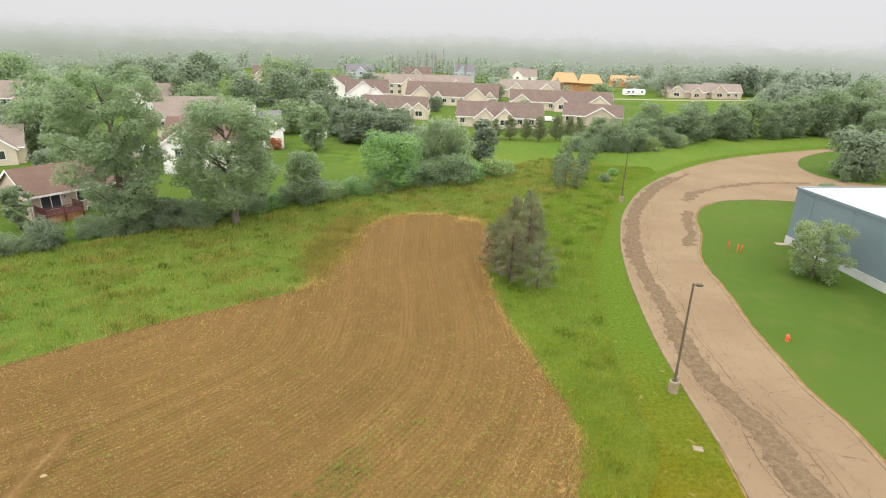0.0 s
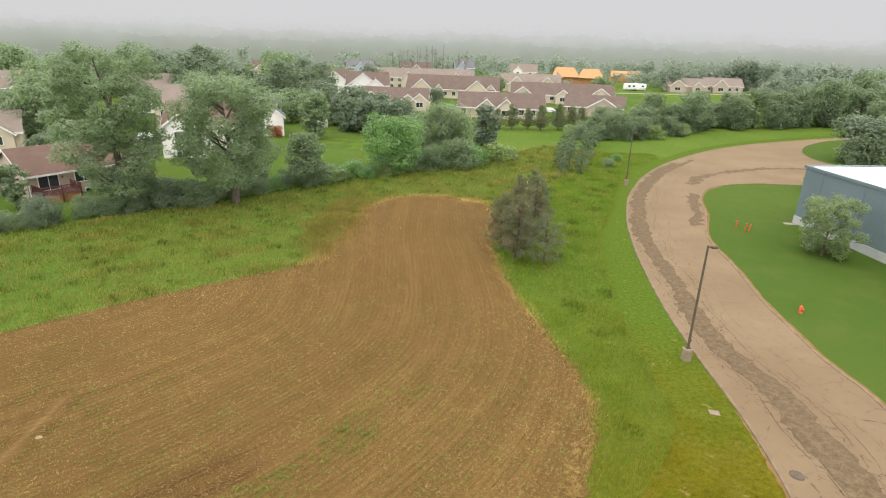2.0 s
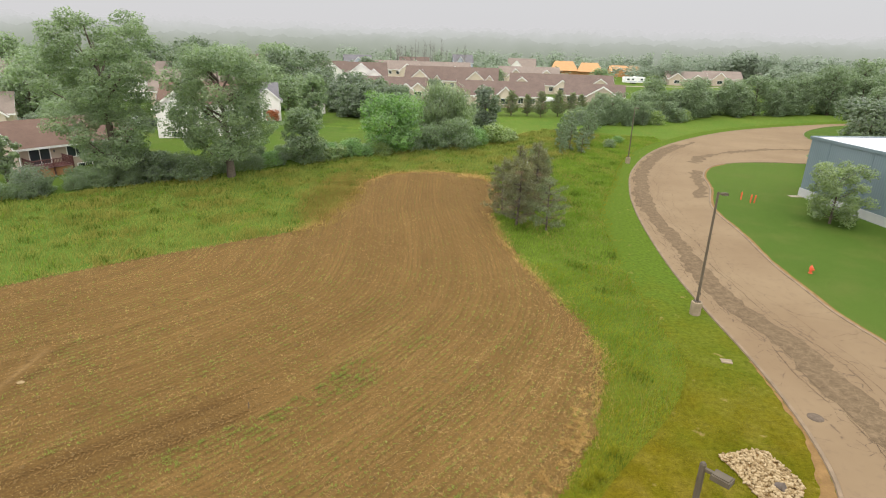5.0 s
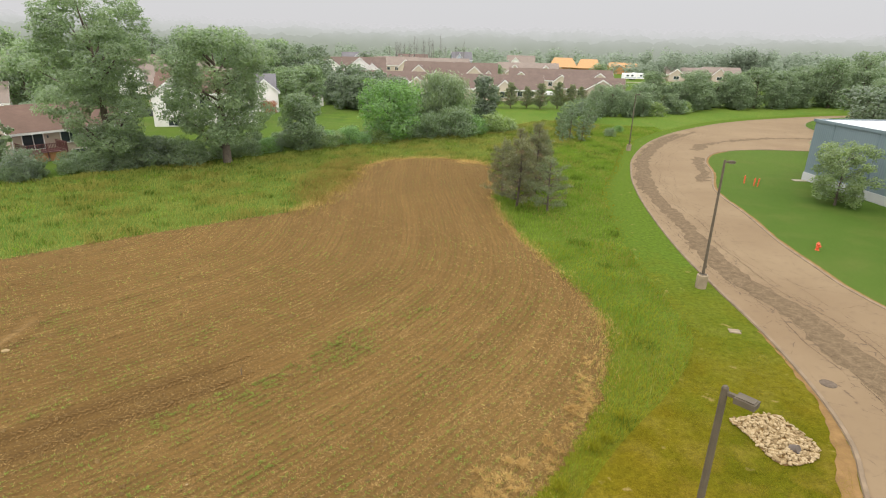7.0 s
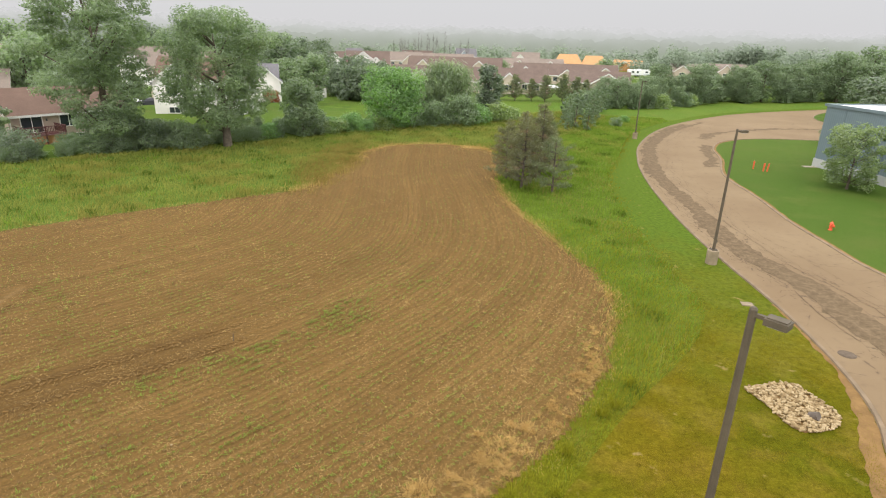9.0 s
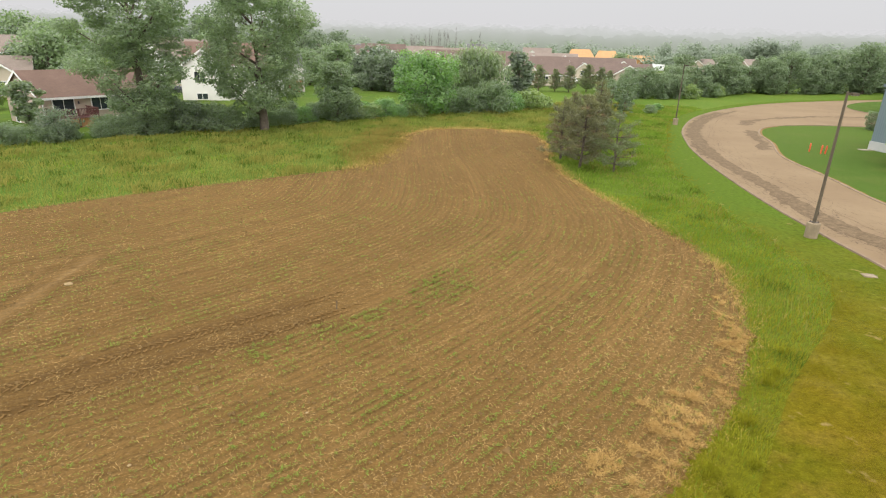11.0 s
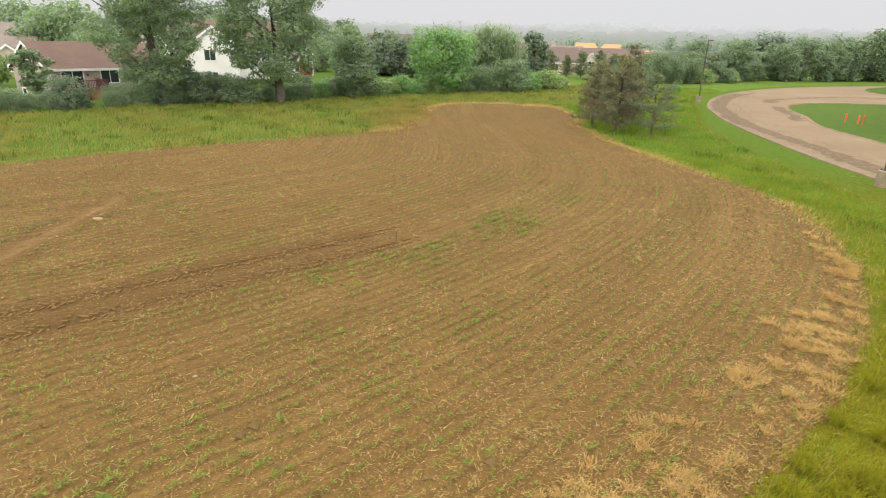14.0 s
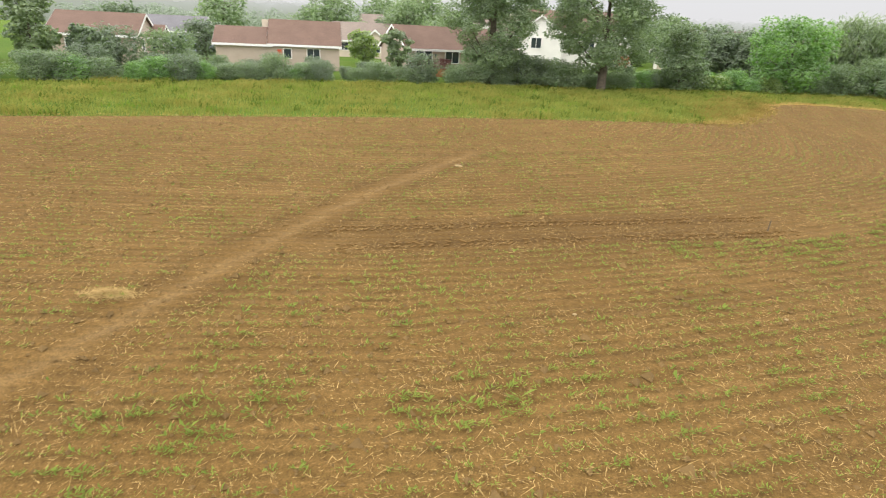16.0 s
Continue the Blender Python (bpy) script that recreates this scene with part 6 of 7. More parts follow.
def horizon(name, radius, low, high, near_color, top_color, seed, label):
    """A distant band of woods dissolving into mist painted in its glow: an uneven upright strip far behind everything.
    """
    r = np.random.default_rng(seed)
    a = np.radians(np.arange(-100, 100.01, 0.12))
    k = np.arange(len(a))
    bump = sum(np.sin(k * f + r.uniform(0, 6)) * w for f, w in ((0.021, 0.3), (0.06, 0.25), (0.17, 0.2), (0.43, 0.14), (1.1, 0.08))) + r.normal(0, 0.05, len(a))
    top = low + (high - low) * np.clip(0.5 + 0.5 * bump, 0, 1)
    x, y = np.sin(a) * radius, np.cos(a) * radius
    lo = np.stack([x, y, np.full(len(a), -0.5)], 1)
    hi = np.stack([x, y, top], 1)
    me = bpy.data.meshes.new(name)
    n = len(a)
    i = np.arange(n - 1)
    me.from_pydata(np.concatenate([lo, hi]), [], np.stack([i, i + 1, i + n + 1, i + n], 1))
    m = Nodes(name)
    sep = m.n.new("ShaderNodeSeparateXYZ")
    m.l.new(m.place("World"), sep.inputs[0])
    # Haze painted in: the glow pales with height and the top fades out.
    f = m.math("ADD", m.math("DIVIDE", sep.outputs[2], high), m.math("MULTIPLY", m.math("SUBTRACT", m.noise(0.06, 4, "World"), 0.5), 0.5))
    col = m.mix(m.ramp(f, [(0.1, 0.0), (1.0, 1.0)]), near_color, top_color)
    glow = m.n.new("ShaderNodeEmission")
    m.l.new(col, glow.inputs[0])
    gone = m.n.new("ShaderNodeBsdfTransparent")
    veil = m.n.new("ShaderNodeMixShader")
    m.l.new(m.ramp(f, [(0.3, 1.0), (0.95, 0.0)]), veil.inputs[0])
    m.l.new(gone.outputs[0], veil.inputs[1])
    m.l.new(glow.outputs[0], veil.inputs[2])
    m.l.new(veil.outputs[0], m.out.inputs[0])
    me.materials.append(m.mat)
    return tagged(new(name, me), label, "backdrop", "", "structure")


# Each farther band glows paler, its haze set in both colours.
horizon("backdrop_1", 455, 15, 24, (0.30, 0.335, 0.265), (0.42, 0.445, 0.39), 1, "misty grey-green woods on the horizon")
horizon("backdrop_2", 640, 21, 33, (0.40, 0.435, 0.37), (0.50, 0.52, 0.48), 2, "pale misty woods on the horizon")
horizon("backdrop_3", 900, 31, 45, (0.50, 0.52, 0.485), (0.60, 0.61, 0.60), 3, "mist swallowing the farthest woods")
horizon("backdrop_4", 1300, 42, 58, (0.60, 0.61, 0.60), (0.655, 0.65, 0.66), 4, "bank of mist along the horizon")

r2 = random.Random(21)
spots = []
for k in range(190):
    a = math.radians(r2.uniform(-62, 44))
    d = r2.uniform(345, 440)
    spots.append((math.sin(a) * d, math.cos(a) * d, r2.uniform(8.5, 14) * (1.15 if a > 0.32 else 1), r2.uniform(9, 14)))
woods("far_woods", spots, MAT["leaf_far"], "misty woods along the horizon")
spots = [(r2.uniform(95, 250), 0, r2.uniform(9, 15), r2.uniform(8, 12)) for k in range(60)]
spots = [(x, 235 + (x - 95) * 0.28 + r2.uniform(45, 85), h, w) for x, _, h, w in spots] + [(150 + r2.uniform(-9, 14), 296 + r2.uniform(0, 12), r2.uniform(15, 18), 12) for k in range(7)] + [(115 + r2.uniform(-4, 4), 300, 15, 7) for k in range(2)] + [(r2.uniform(125, 230), r2.uniform(185, 260), r2.uniform(8, 15), 10) for k in range(34)]
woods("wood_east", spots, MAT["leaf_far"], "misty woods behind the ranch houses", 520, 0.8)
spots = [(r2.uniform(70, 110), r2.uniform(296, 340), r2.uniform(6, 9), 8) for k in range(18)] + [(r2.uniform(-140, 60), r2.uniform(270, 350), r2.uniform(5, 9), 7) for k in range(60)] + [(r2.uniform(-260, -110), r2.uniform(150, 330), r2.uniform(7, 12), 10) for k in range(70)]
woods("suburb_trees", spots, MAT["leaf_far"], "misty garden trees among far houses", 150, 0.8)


def bare_trees():
    """A stand of dead trees: thin silvery stems, upswept limbs and twigs."""
    r = random.Random(4)
    for k in range(22):
        x, y, h = -14 + r.uniform(-20, 24), 318 + r.uniform(0, 25), r.uniform(12, 19)
        ob = thing("dead_tree", pose(x, y, 0), "bare silvery dead tree in the mist", "tree", "dead trees")
        lean = r.uniform(-0.8, 0.8)
        s = Shape().tube([(0, 0, -0.2), (lean * 0.4, 0, h * 0.5), (lean, 0, h)], [0.19, 0.11, 0.02], 5)
        for j in range(16):
            z = h * r.uniform(0.3, 0.92)
            a = r.uniform(0, 6.28)
            ln = r.uniform(0.9, 2.6) * (1.2 - z / h)
            x0 = lean * z / h
            mid = Vector((x0 + math.cos(a) * ln * 0.5, math.sin(a) * ln * 0.5, z + ln * 0.6))
            tip = Vector((x0 + math.cos(a) * ln * 0.8, math.sin(a) * ln * 0.8, z + ln * 1.5))
            s.tube([(x0, 0, z), mid, tip], [0.07, 0.045, 0.012], 3)
            for g in range(3):
                p = mid.lerp(tip, g / 3)
                b = a + r.uniform(-1.4, 1.4)
                s.tube([p, p + Vector((math.cos(b) * 0.5, math.sin(b) * 0.5, r.uniform(0.4, 0.9)))], [0.025, 0.008], 3)
        part("trunk", s, MAT["dead_wood"], ob)


MAT["dead_wood"] = plain("silvery_dead_wood", (0.17, 0.155, 0.14), 0.9, 0.2, scale=2, vary=0.2)
bare_trees()


# ---- field cover ----
def crumbs():
    """Rows of seedlings, stalk litter and dry edges, thickest where the field lies nearest."""
    r = np.random.default_rng(77)
    n = 520000
    x = r.uniform(-62, 9, n)
    y = r.uniform(-6, 75, n)
    near = np.hypot(x + 9, y - 12)
    ok = inside(FIELD, x, y) & (r.random(n) < np.clip(1.35 - near / 32, 0.2, 1))
    more = np.concatenate([r.uniform((-11.5, 18), (0.5, 31), (42000, 2)), r.uniform((-18, 5), (-12, 11), (16000, 2))])
    sown = np.concatenate([np.zeros(int(ok.sum()), bool), np.ones(len(more), bool)])
    x, y = np.append(x[ok], more[:, 0]), np.append(y[ok], more[:, 1])
    eps = 0.1
    v = far_from(ROW_GUIDE, x, y)
    vx = far_from(ROW_GUIDE, x + eps, y)
    vy = far_from(ROW_GUIDE, x, y + eps)
    g = np.stack([(vx - v) / eps, (vy - v) / eps], 1)
    good = np.abs(np.hypot(g[:, 0], g[:, 1]) - 1) < 0.15
    x, y, v, g, sown = x[good], y[good], v[good], g[good], sown[good]
    sh = np.round(v / 0.38) * 0.38 - v + r.normal(0, 0.05, len(v)) + sown * r.normal(0, 0.09, len(v))
    x, y = x + sh * g[:, 0], y + sh * g[:, 1]
    patch = np.sin(x * 0.9 + 1.3 * np.sin(y * 0.5)) * np.sin(y * 0.8 + np.sin(x * 0.7)) + 0.7 * np.sin(x * 2.7 + y * 1.9) * np.sin(y * 2.3 - x * 1.1)
    d_strip, _ = distance_to(np.array([(-10.5, 19.0), (-5.5, 24.4), (-0.7, 29.4)]), x, y)
    d_corner, _ = distance_to(np.array([(-17.2, 6.3), (-15.2, 8.0), (-12.6, 10.0)]), x, y)
    strip = (np.abs(d_strip) < 1.1 + 0.6 * np.sin(x * 1.1)) | (np.abs(d_corner) < 0.55 + 0.3 * np.sin(x * 2.3))
    d_path = far_from(DIRT_PATH, x, y)
    d_lug, _ = distance_to(LUG_TRACK, x, y)
    keep = np.where(sown, strip & (r.random(len(x)) < 0.13 + 0.12 * patch), r.random(len(x)) < 0.55 + 0.34 * patch) & (np.abs(d_path) > 0.6) & (np.abs(d_lug) > 1.3)
    x, y, strip = x[keep], y[keep], strip[keep]
    n = len(x)
    size = r.gamma(5.0, 0.0055, n) * (1 + 0.2 * (patch[keep] > 0.95) + 0.3 * strip)
    tris = []
    for k in range(4):
        a = r.uniform(0, 6.28, n)
        up = r.uniform(0.1, 0.9, n)
        d = np.stack([np.cos(a), np.sin(a), up], 1)
        s = np.stack([-np.sin(a), np.cos(a), np.zeros(n)], 1)
        c = np.stack([x + r.normal(0, 0.02, n), y + r.normal(0, 0.02, n), 0.095 + size * 0.5], 1)
        L, W = (size * r.uniform(1.0, 2.0, n))[:, None], (size * 0.36)[:, None]
        tris.append(np.stack([c, c + d * L * 0.6 + s * W, c + d * L - s * W * 0.6], 1))
    tagged(new("crop_seedlings", soup("crop_seedlings", np.concatenate(tris), MAT["crop"])), "small green crop seedlings in drill rows", "crop", "", "stuff")

    n = 1500000
    x, y = r.uniform(-62, 9, n), r.uniform(-6, 75.5, n)
    near = np.hypot(x + 7, y - 8)
    pick = r.random(n) < np.clip(1.25 - near / 30, 0.3, 1)
    x, y = x[pick], y[pick]
    ok = inside(FIELD, x, y)
    x, y = x[ok], y[ok]
    dr = far_from(FIELD_RIGHT, x, y)
    dl = far_from(FIELD_LEFT, x, y)
    d_path = far_from(DIRT_PATH, x, y)
    edge = np.exp(-np.minimum(np.abs(dr), np.abs(dl)) / 3.0)
    clump = np.sin(x * 1.9 + np.sin(y * 1.1)) * np.sin(y * 1.7 + 0.6 * np.sin(x * 2.1)) + 0.6 * np.sin(x * 6.1 + 2 * np.sin(y * 3.3)) * np.sin(y * 5.7 + 2 * np.sin(x * 4.1))
    ok = r.random(len(x)) < (0.30 + 0.28 * clump + 0.9 * edge) * np.where(np.abs(d_path) < 0.4, 0.15, 1)
    x, y = x[ok], y[ok]
    n = len(x)
    a = r.uniform(0, 6.28, n)
    long = r.random(n) < 0.17
    L = r.gamma(1.4, 0.016, n) + 0.01 + long * r.uniform(0.02, 0.11, n)
    d = np.stack([np.cos(a), np.sin(a), r.normal(0, 0.14, n)], 1) * L[:, None]
    s = np.stack([-np.sin(a), np.cos(a), np.zeros(n)], 1) * (r.uniform(0.0035, 0.008, n) * np.clip(np.hypot(x + 7, y - 8) / 14, 0.8, 1.7))[:, None]
    c = np.stack([x, y, r.uniform(0.10, 0.125, n)], 1)
    q = np.stack([c - d - s, c + d, c - d * 0.8 + s], 1)
    tagged(new("stalk_litter", soup("stalk_litter", q, MAT["straw"])), "pale broken stalks lying over the soil", "straw", "", "stuff")

    n = 52000
    x, y = r.uniform(-40, 9, n), r.uniform(0, 70, n)
    ok = inside(FIELD, x, y)
    x, y = x[ok], y[ok]
    n = len(x)
    s = r.gamma(2.0, 0.014, n)[:, None] + 0.01
    c = np.stack([x, y, np.full(n, 0.085)], 1)
    a = r.uniform(0, 6.28, n)
    e = [np.stack([np.cos(a + k * 2.09), np.sin(a + k * 2.09), np.zeros(n)], 1) * s for k in range(3)]
    top = c + np.stack([np.zeros(n), np.zeros(n), 0.9 * s[:, 0]], 1)
    q = np.concatenate([np.stack([c + e[k], c + e[(k + 1) % 3], top], 1) for k in range(3)])
    tagged(new("soil_clods", soup("soil_clods", q, MAT["soil_clod"])), "small brown clods of soil", "soil", "", "stuff")


MAT["soil_clod"] = plain("clod_soil", (0.175, 0.112, 0.045), 0.95, 0.1, scale=0.8, vary=0.3)
crumbs()


def bent_blades(p, m_, t, s):
    """Narrow strips that rise from p, bend at m_ and end in a point at t."""
    return np.concatenate([np.stack([p - s, p + s, m_ + s * 0.8], 1), np.stack([p - s, m_ + s * 0.8, m_ - s * 0.8], 1), np.stack([m_ - s * 0.8, m_ + s * 0.8, t], 1)])


def blades(name, label, poly_test, box, n, h0, h1, w0, mat, seed, lean=0.6, z0=0.0, wind=0.0, short=False):
    """Loose grass blades over an area, each a bent narrow triangle pair."""
    r = np.random.default_rng(seed)
    x, y = r.uniform(box[0], box[2], n), r.uniform(box[1], box[3], n)
    ok = poly_test(x, y, r)
    x, y = x[ok], y[ok]
    n = len(x)
    a = r.uniform(0, 6.28, n)
    clump = 0.75 + 0.35 * np.sin(x * 1.3 + np.sin(y * 0.9)) * np.sin(y * 1.1 + np.sin(x * 0.7))
    h = r.uniform(h0, h1, n) * clump
    w = w0 * r.uniform(0.6, 1.4, n) * np.clip(np.hypot(x + 6, y - 4) / 60, 0.25, 1.1)
    # the wind combs neighbouring blades the same way
    blow = 0.6 + 0.5 * np.sin(x * 0.9 + 1.4 * np.sin(y * 0.8)) * np.sin(y * 1.2 + np.sin(x * 1.1))
    way = 0.35 + 0.9 * np.sin(x * 0.7 + y * 0.45) * np.sin(y * 0.6 - x * 0.3)
    ln = (r.normal(0, lean, (n, 2)) + wind * blow[:, None] * np.stack([np.cos(way), np.sin(way)], 1)) * h[:, None]
    z = ground_z(x, y) + z0
    p = np.stack([x, y, z], 1)
    s = np.stack([np.cos(a), np.sin(a), np.zeros(n)], 1) * w[:, None]
    t = p + np.column_stack([ln, h * (1 - 0.25 * wind * np.clip(blow, 0, 1))])
    if short:
        return tagged(new(name, soup(name, np.stack([p - s, p + s, t], 1), mat)), label, "grass", "", "stuff")
    m_ = p + np.column_stack([ln * 0.3, h * 0.62])
    return tagged(new(name, soup(name, bent_blades(p, m_, t, s), mat)), label, "grass", "", "stuff")


def tufts(name, label, spots, per, spread, h0, h1, w0, mat, seed, z0=0.0, flat=1.0):
    """Tussocks: bent blades that spring from shared roots and fall to all sides."""
    r = np.random.default_rng(seed)
    c = np.repeat(np.asarray(spots, float), per, 0)
    n = len(c)
    size = np.repeat(r.uniform(0.6, 1.25, len(spots)), per)
    twist = np.repeat(r.uniform(0, 6.28, len(spots)), per)
    a = twist + r.uniform(-3.1, 3.1, n)
    q = np.abs(r.normal(0, spread, n)) * size
    h = r.uniform(h0, h1, n) * size
    out = np.stack([np.cos(a), np.sin(a)], 1)
    p = np.column_stack([c + out * (q * 0.6)[:, None], np.full(n, z0)])
    bend = a + r.normal(0.5, 0.5, n)
    fall = np.stack([np.cos(bend), np.sin(bend)], 1) * (h * flat * r.uniform(0.5, 1.5, n))[:, None]
    m_ = p + np.column_stack([fall * 0.35, h * 0.8])
    t = p + np.column_stack([fall, h * r.uniform(0.2, 0.9, n)])
    b = r.uniform(0, 6.28, n)
    s = np.stack([np.cos(b), np.sin(b), np.zeros(n)], 1) * (w0 * r.uniform(0.6, 1.4, n))[:, None]
    return tagged(new(name, soup(name, bent_blades(p, m_, t, s), mat)), label, "grass", "", "stuff")


LEFT_BAND = np.vstack([FIELD_LEFT, [(6, 72.5), (12, 78), (22, 92), (30, 112), (20, 118), (6, 101)], HEDGE[::-1] + np.array([0.8, -0.8])])
right_poly = np.vstack([FIELD_RIGHT[: np.argmin(np.hypot(FIELD_RIGHT[:, 0] + 12, FIELD_RIGHT[:, 1] - 3.2))], MOWN_EDGE[(MOWN_EDGE[:, 1] > -4) & (MOWN_EDGE[:, 1] < 112)], [(30, 112), (14, 80)]])


def in_left(x, y, r):
    d = far_from(FIELD_LEFT, x, y)
    return inside(LEFT_BAND, x, y) | ((np.abs(d) < 0.35) & (r.random(len(x)) < 0.5) & (y > 0))


def in_right(x, y, r):
    d = far_from(FIELD_RIGHT, x, y)
    return inside(right_poly, x, y) | ((np.abs(d) < 0.3) & (r.random(len(x)) < 0.5) & (y > 8))


blades("meadow_grass", "tall green meadow grass before the hedge", in_left, (-70, 0, 32, 118), 300000, 0.22, 0.6, 0.034, MAT["blade_green"], 91, 0.45, 0.0, 0.5)
blades("meadow_grass_olive", "olive seeding grass before the hedge", lambda x, y, r: in_left(x, y, r) & (np.sin(x * 0.5 + y * 0.35) + np.sin(y * 0.9 - x * 0.6) + r.normal(0, 0.4, len(x)) > 0.8), (-70, 0, 32, 118), 260000, 0.3, 0.75, 0.042, MAT["blade_olive"], 92, 0.45, 0.0, 0.5)
blades("weed_patches", "bright green weeds in the meadow", lambda x, y, r: in_left(x, y, r) & (np.sin(x * 0.8 - y * 0.5) * np.sin(y * 0.6 + x * 0.3) + r.normal(0, 0.2, len(x)) > 0.72), (-70, 0, 32, 118), 150000, 0.25, 0.5, 0.06, MAT["blade_bright"], 93)
blades("ditch_grass", "lush bright grass between field and verge", lambda x, y, r: in_right(x, y, r) & (r.random(len(x)) < np.clip((y - 12) / 18, 0.15, 1)), (-14, 0, 40, 112), 330000, 0.14, 0.42, 0.028, MAT["blade_bright"], 94, 0.4, 0.0, 0.35)
blades("ditch_grass_olive", "yellowish seeding grass along the ditch", lambda x, y, r: in_right(x, y, r) & (np.sin(x * 0.9 + y * 0.25) + r.normal(0, 0.8, len(x)) > 0.75), (-14, 0, 40, 112), 170000, 0.25, 0.55, 0.022, MAT["blade_olive"], 95, 0.4, 0.0, 0.4)


DRY_LINE = smooth_line([(7.4, 24.5), (6.0, 21.2), (4.2, 18.4), (2.5, 16.3), (0.9, 14.5), (-0.9, 12.8), (-2.9, 11.2), (-5.6, 9.0)], 0.8)


def near_right(x, y, r):
    return in_right(x, y, r) & (r.random(len(x)) < np.clip(1.35 - y / 40, 0, 1) * np.clip((y + 2) / 9, 0, 1))


blades("fine_ditch_grass", "fine soft yellow-green grass by the field's corner", near_right, (-14, -2, 15, 42), 190000, 0.1, 0.34, 0.016, MAT["blade_soft"], 101, 0.5, 0.0, 0.5)
blades("fine_ditch_grass_bright", "fine bright grass by the field's corner", lambda x, y, r: near_right(x, y, r) & (np.sin(x * 0.8 + y * 0.6) + r.normal(0, 0.6, len(x)) + np.clip((y - 20) / 6, -1.2, 0.4) > 0), (-14, -2, 15, 42), 90000, 0.1, 0.34, 0.016, MAT["blade_bright"], 102, 0.5, 0.0, 0.5)
blades("ditch_weeds", "dark weed clumps in the ditch grass", lambda x, y, r: in_right(x, y, r) & (np.sin(x * 0.9 + 1.6 * np.sin(y * 0.4)) * np.sin(y * 0.8 + 1.2 * np.sin(x * 0.6)) + r.normal(0, 0.15, len(x)) > 0.78), (0, 16, 30, 100), 130000, 0.25, 0.5, 0.03, MAT["blade_shade"], 108, 0.45)
blades("verge_tufts", "short olive tufts where the mowing ends", lambda x, y, r: (np.abs(far_from(MOWN_EDGE, x, y)) < np.abs(r.normal(0, 0.5, len(x)))) & (r.random(len(x)) < 0.8), (-10, 0, 30, 92), 320000, 0.05, 0.16, 0.02, MAT["blade_verge"], 103, 0.5)
VERGE_NEAR = np.array([(-6, 0), (3.4, 13.6), (6.6, 17.9), (10.4, 22.2), (13, 27), (16, 27), (15, 18), (11, 10), (4, -1)])
blades("verge_turf", "short yellowish turf of the mown verge", lambda x, y, r: inside(VERGE_NEAR, x, y) & (r.random(len(x)) < np.clip((27.5 - y) / 9, 0, 1)) & (np.sin(x * 1.9 + np.sin(y * 1.3)) * np.sin(y * 1.7 + np.sin(x * 1.1)) + r.normal(0, 0.4, len(x)) > -0.35), (-6, -1, 16, 27), 620000, 0.025, 0.075, 0.022, MAT["blade_verge"], 105, 0.7, 0.0, 0.0, True)
blades("meadow_weeds", "dark weed clumps in the meadow", lambda x, y, r: in_left(x, y, r) & (np.sin(x * 1.1 + 2 * np.sin(y * 0.45)) * np.sin(y * 1.3 + 1.5 * np.sin(x * 0.5)) + r.normal(0, 0.12, len(x)) > 0.78), (-70, 0, 32, 118), 240000, 0.3, 0.65, 0.05, MAT["blade_shade"], 104, 0.5)


def near_edges(x, y, r):
    dr = far_from(FIELD_RIGHT, x, y)
    dl = far_from(FIELD_LEFT, x, y)
    corner = np.exp(-np.hypot(x + 1, y - 13.5) / 5)
    wide = 0.5 + 0.5 * corner
    return ((np.abs(dr) < wide * r.random(len(x)) * 1.6) | (np.abs(dl + 0.2) < 0.5 * r.random(len(x)))) & (np.sin(x * 1.7 + y * 1.3) + r.normal(0, 0.8, len(x)) > -0.4)


blades("dry_edge_grass", "matted straw-coloured dry grass along the field's edge", near_edges, (-48, 2, 10, 76), 400000, 0.03, 0.11, 0.016, MAT["blade_dry"], 96, 1.6, 0.08)
rt = np.random.default_rng(98)
spots = np.column_stack([rt.uniform(-9, 9, 9000), rt.uniform(6, 30, 9000)])
d_dry = distance_to(DRY_LINE, spots[:, 0], spots[:, 1])[0]
gaps = np.sin(spots[:, 0] * 2.1 + 1.7 * np.sin(spots[:, 1] * 1.3)) * np.sin(spots[:, 1] * 1.9 + 1.5 * np.sin(spots[:, 0] * 1.6))
spots = spots[(np.abs(d_dry - 0.25 + rt.normal(0, 0.2, 9000)) < 0.75 * np.clip(1.25 - np.abs(spots[:, 1] - 14) / 9, 0.12, 1)) & (rt.random(9000) < 0.4 + 0.75 * gaps)]
tufts("dry_tussocks", "pale tan dry grass tussocks at the field's near corner", spots, 90, 0.16, 0.04, 0.17, 0.0045, MAT["blade_dry"], 98, 0.085, 1.5)
green = np.column_stack([rt.uniform(-3, 12, 900), rt.uniform(8, 26, 900)])
d_edge = far_from(MOWN_EDGE, green[:, 0], green[:, 1])
green = green[(d_edge < -0.2) & (d_edge > -2.4) & (far_from(FIELD_RIGHT, green[:, 0], green[:, 1]) < -0.2) & (rt.random(900) < np.clip(1.3 - green[:, 1] / 17, 0.04, 0.7))]
tufts("ditch_tussocks", "tall soft green grass tussocks beside the mown verge", green, 170, 0.2, 0.15, 0.5, 0.006, MAT["blade_soft"], 107, 0.0, 0.9)
blades("corner_straw", "dry straw-coloured grass round the field's far end", lambda x, y, r: (np.abs(far_from(FIELD_LEFT, x, y)) < np.abs(r.normal(0, 0.9, len(x)))) | (np.hypot((x - 3.5) / 2.5, (y - 73) / 2) + r.normal(0, 0.3, len(x)) < 0.9), (-17, 48, 7, 77), 60000, 0.08, 0.35, 0.022, MAT["blade_dry"], 99, 0.8, 0.03, 0.3)
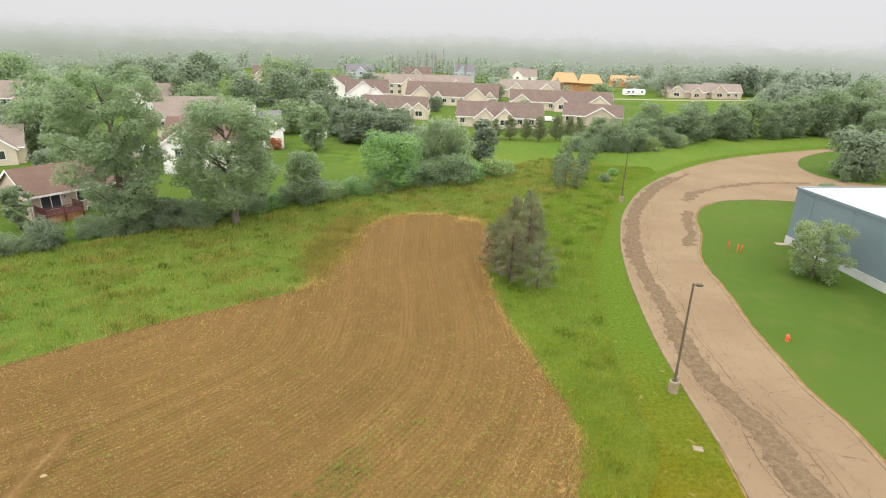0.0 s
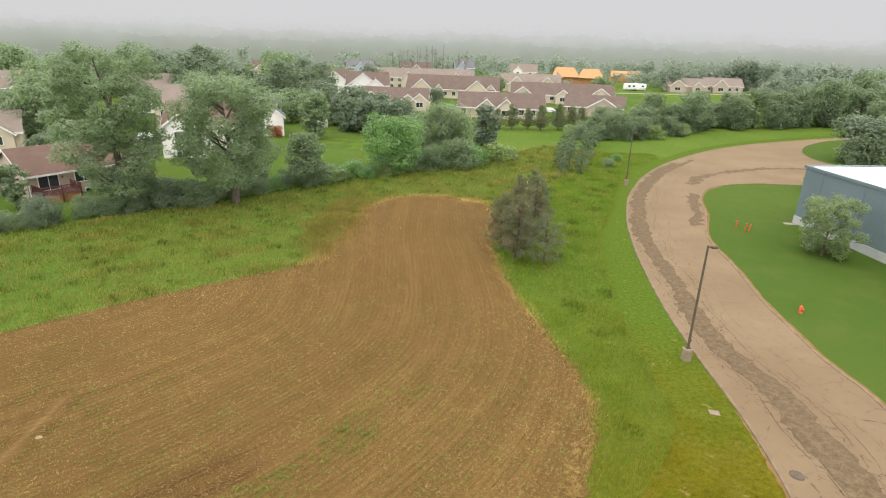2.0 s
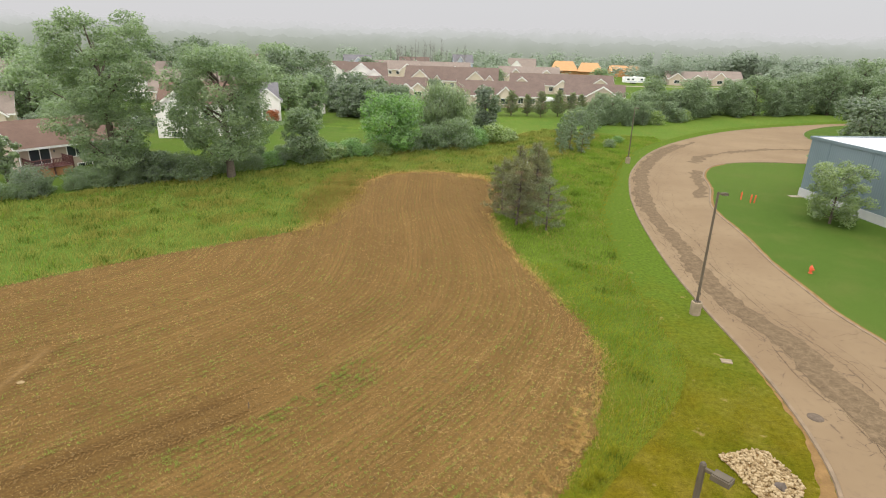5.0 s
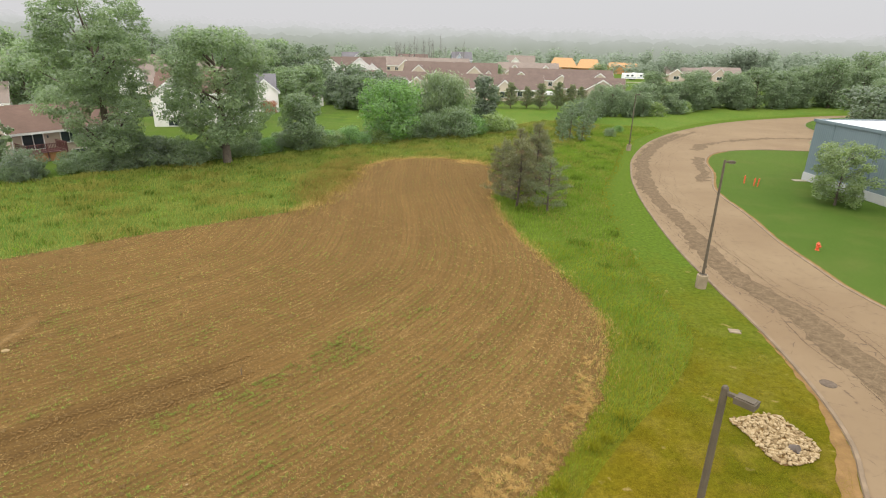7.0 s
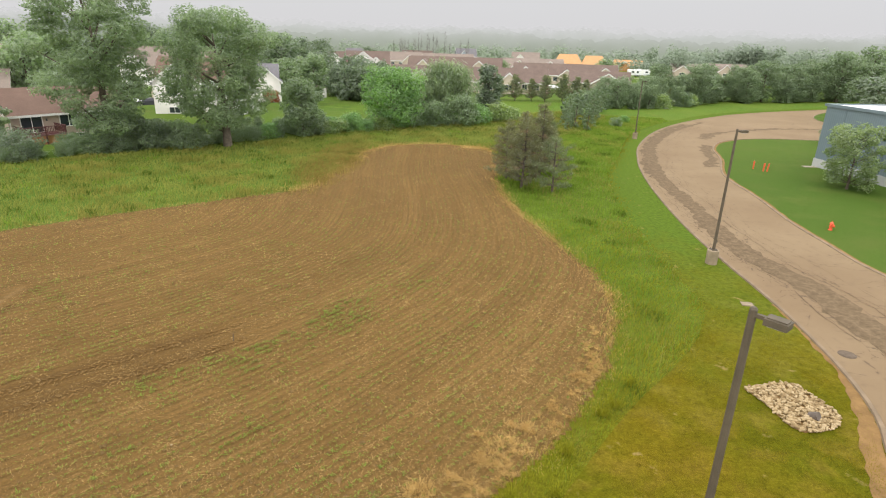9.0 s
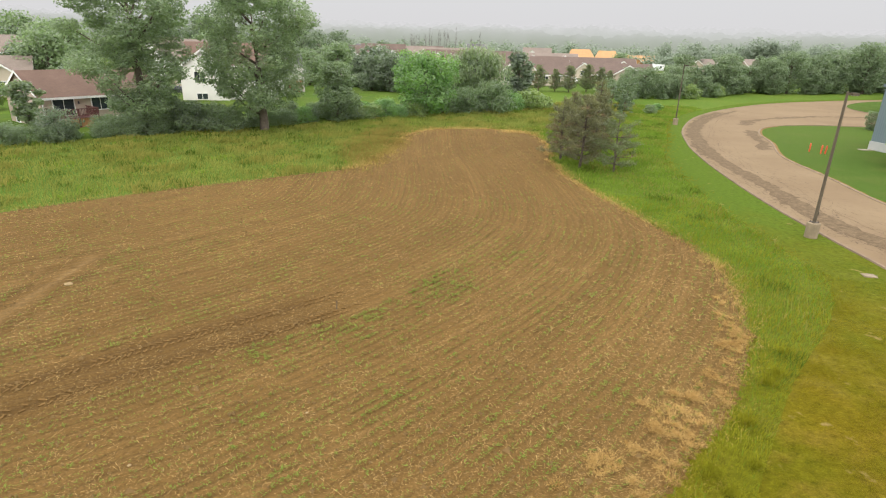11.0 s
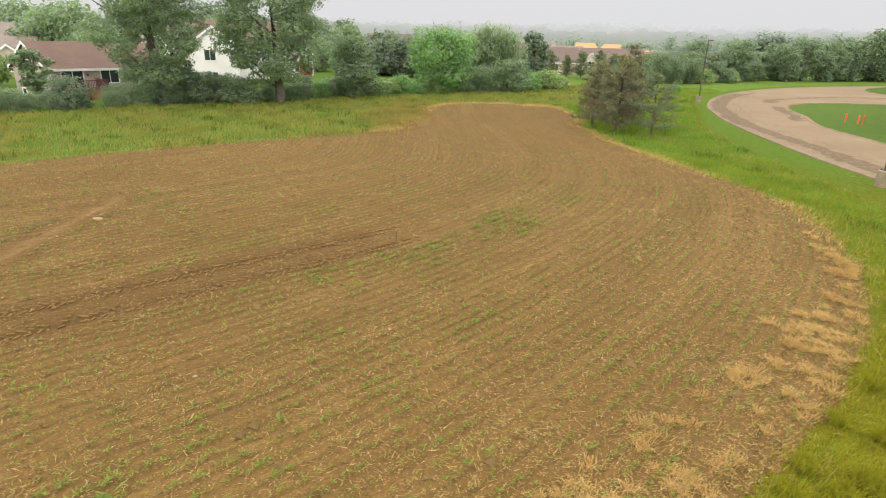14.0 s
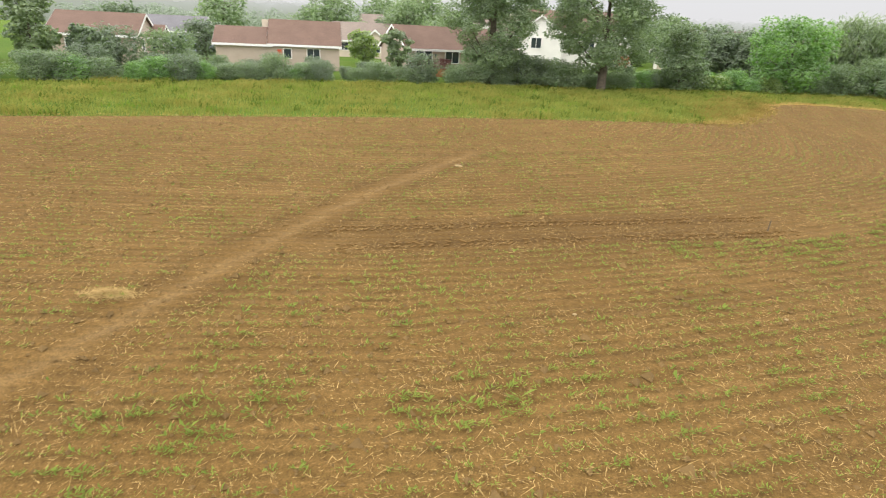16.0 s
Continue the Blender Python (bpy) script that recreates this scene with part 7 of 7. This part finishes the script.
blades("edge_straw", "pale straw fringe between field and ditch grass", lambda x, y, r: (np.abs(far_from(FIELD_RIGHT, x, y) - 0.1) < np.abs(r.normal(0, 0.45, len(x)))) & (np.sin(x * 2.3 + y * 0.9) + np.sin(y * 0.55) + r.normal(0, 0.7, len(x)) > -0.2), (2, 18, 10, 75), 110000, 0.06, 0.3, 0.018, MAT["blade_dry"], 106, 0.9, 0.04, 0.3)
blades("corner_dry_grass", "tawny dry grass at the field's far corner", lambda x, y, r: np.hypot((x + 12.5) / 2.6, (y - 61) / 11) + r.normal(0, 0.25, len(x)) < 0.9, (-18, 46, -7, 76), 36000, 0.2, 0.55, 0.03, MAT["blade_tawny"], 97, 0.4, 0.0, 0.5)


def tyre_track():
    """Lug prints of a tractor tyre: raised slanting bars in two runs."""
    r = random.Random(6)
    d = (LUG_TRACK[-1] - LUG_TRACK[0]) / np.linalg.norm(LUG_TRACK[-1] - LUG_TRACK[0])
    nrm = np.array([-d[1], d[0]])
    ang = math.degrees(math.atan2(d[1], d[0]))
    for lane, off in enumerate((-0.72, 0.72)):
        ob = thing("tyre_track", pose(*(LUG_TRACK[0] + nrm * off), 0.085, 0, 0, ang), "tractor tyre lug prints pressed into the soil", "track", "tyre tracks")
        for k in range(64):
            x = 0.4 + k * 0.22
            if r.random() < 0.15:
                continue
            for sd in (-1, 1):
                part("lug_print", Shape().box(0, 0, -0.03, r.uniform(0.15, 0.27), 0.06, 0.03 + r.uniform(0.005, 0.025), pose(x + (0.11 if sd > 0 else 0) + r.uniform(-0.03, 0.03), sd * 0.14, 0, r.uniform(-6, 6), r.uniform(-5, 5), sd * -38 + r.uniform(-14, 14))), MAT["lug_soil"], ob)


tyre_track()


def field_stone(x, y, s, label):
    ob = new("field_stone", stone_mesh(int(x * 10) % 97))
    ob.matrix_basis = pose(x, y, 0.10, 8, 5, 40) @ Matrix.Diagonal((s, s * 0.7, s * 0.7, 1))
    return tagged(ob, label, "stone")


field_stone(-20.7, 23.8, 0.4, "pale stone lying in the field")
for x, y in ((-2.6, 20.2), (-8.7, 15.6), (-12.5, 13.3), (-5.2, 9.9), (0.4, 24.5)):
    field_stone(x, y, 0.12, "small pale stone in the field")


def straw_heap():
    r = np.random.default_rng(12)
    n = 900
    x, y = r.normal(0, 0.5, n), r.normal(0, 0.22, n)
    a = r.uniform(0, 6.28, n)
    L = r.uniform(0.06, 0.2, n)
    z = 0.03 + 0.16 * np.exp(-(x / 0.5) ** 2 - (y / 0.25) ** 2) * r.random(n)
    d = np.stack([np.cos(a), np.sin(a), r.normal(0, 0.4, n)], 1) * L[:, None]
    s = np.stack([-np.sin(a), np.cos(a), np.zeros(n)], 1) * 0.009
    c = np.stack([x, y, z], 1)
    ob = new("straw_clump", soup("straw_clump", np.stack([c - d - s, c + d - s, c + d + s, c - d + s], 1), MAT["straw"]))
    ob.matrix_basis = pose(-20.75, 8.8, 0.085, 0, 0, 30) @ Matrix.Scale(0.5, 4)
    tagged(ob, "small heap of yellow straw beside the path", "straw")


straw_heap()


def peg():
    ob = thing("survey_peg", pose(-9.15, 22.3, 0), "thin weathered wooden peg in the field", "peg")
    part("stick", Shape().tube([(0, 0, -0.1), (0.03, 0, 0.42)], [0.022, 0.018], 6), MAT["bark"], ob)


peg()
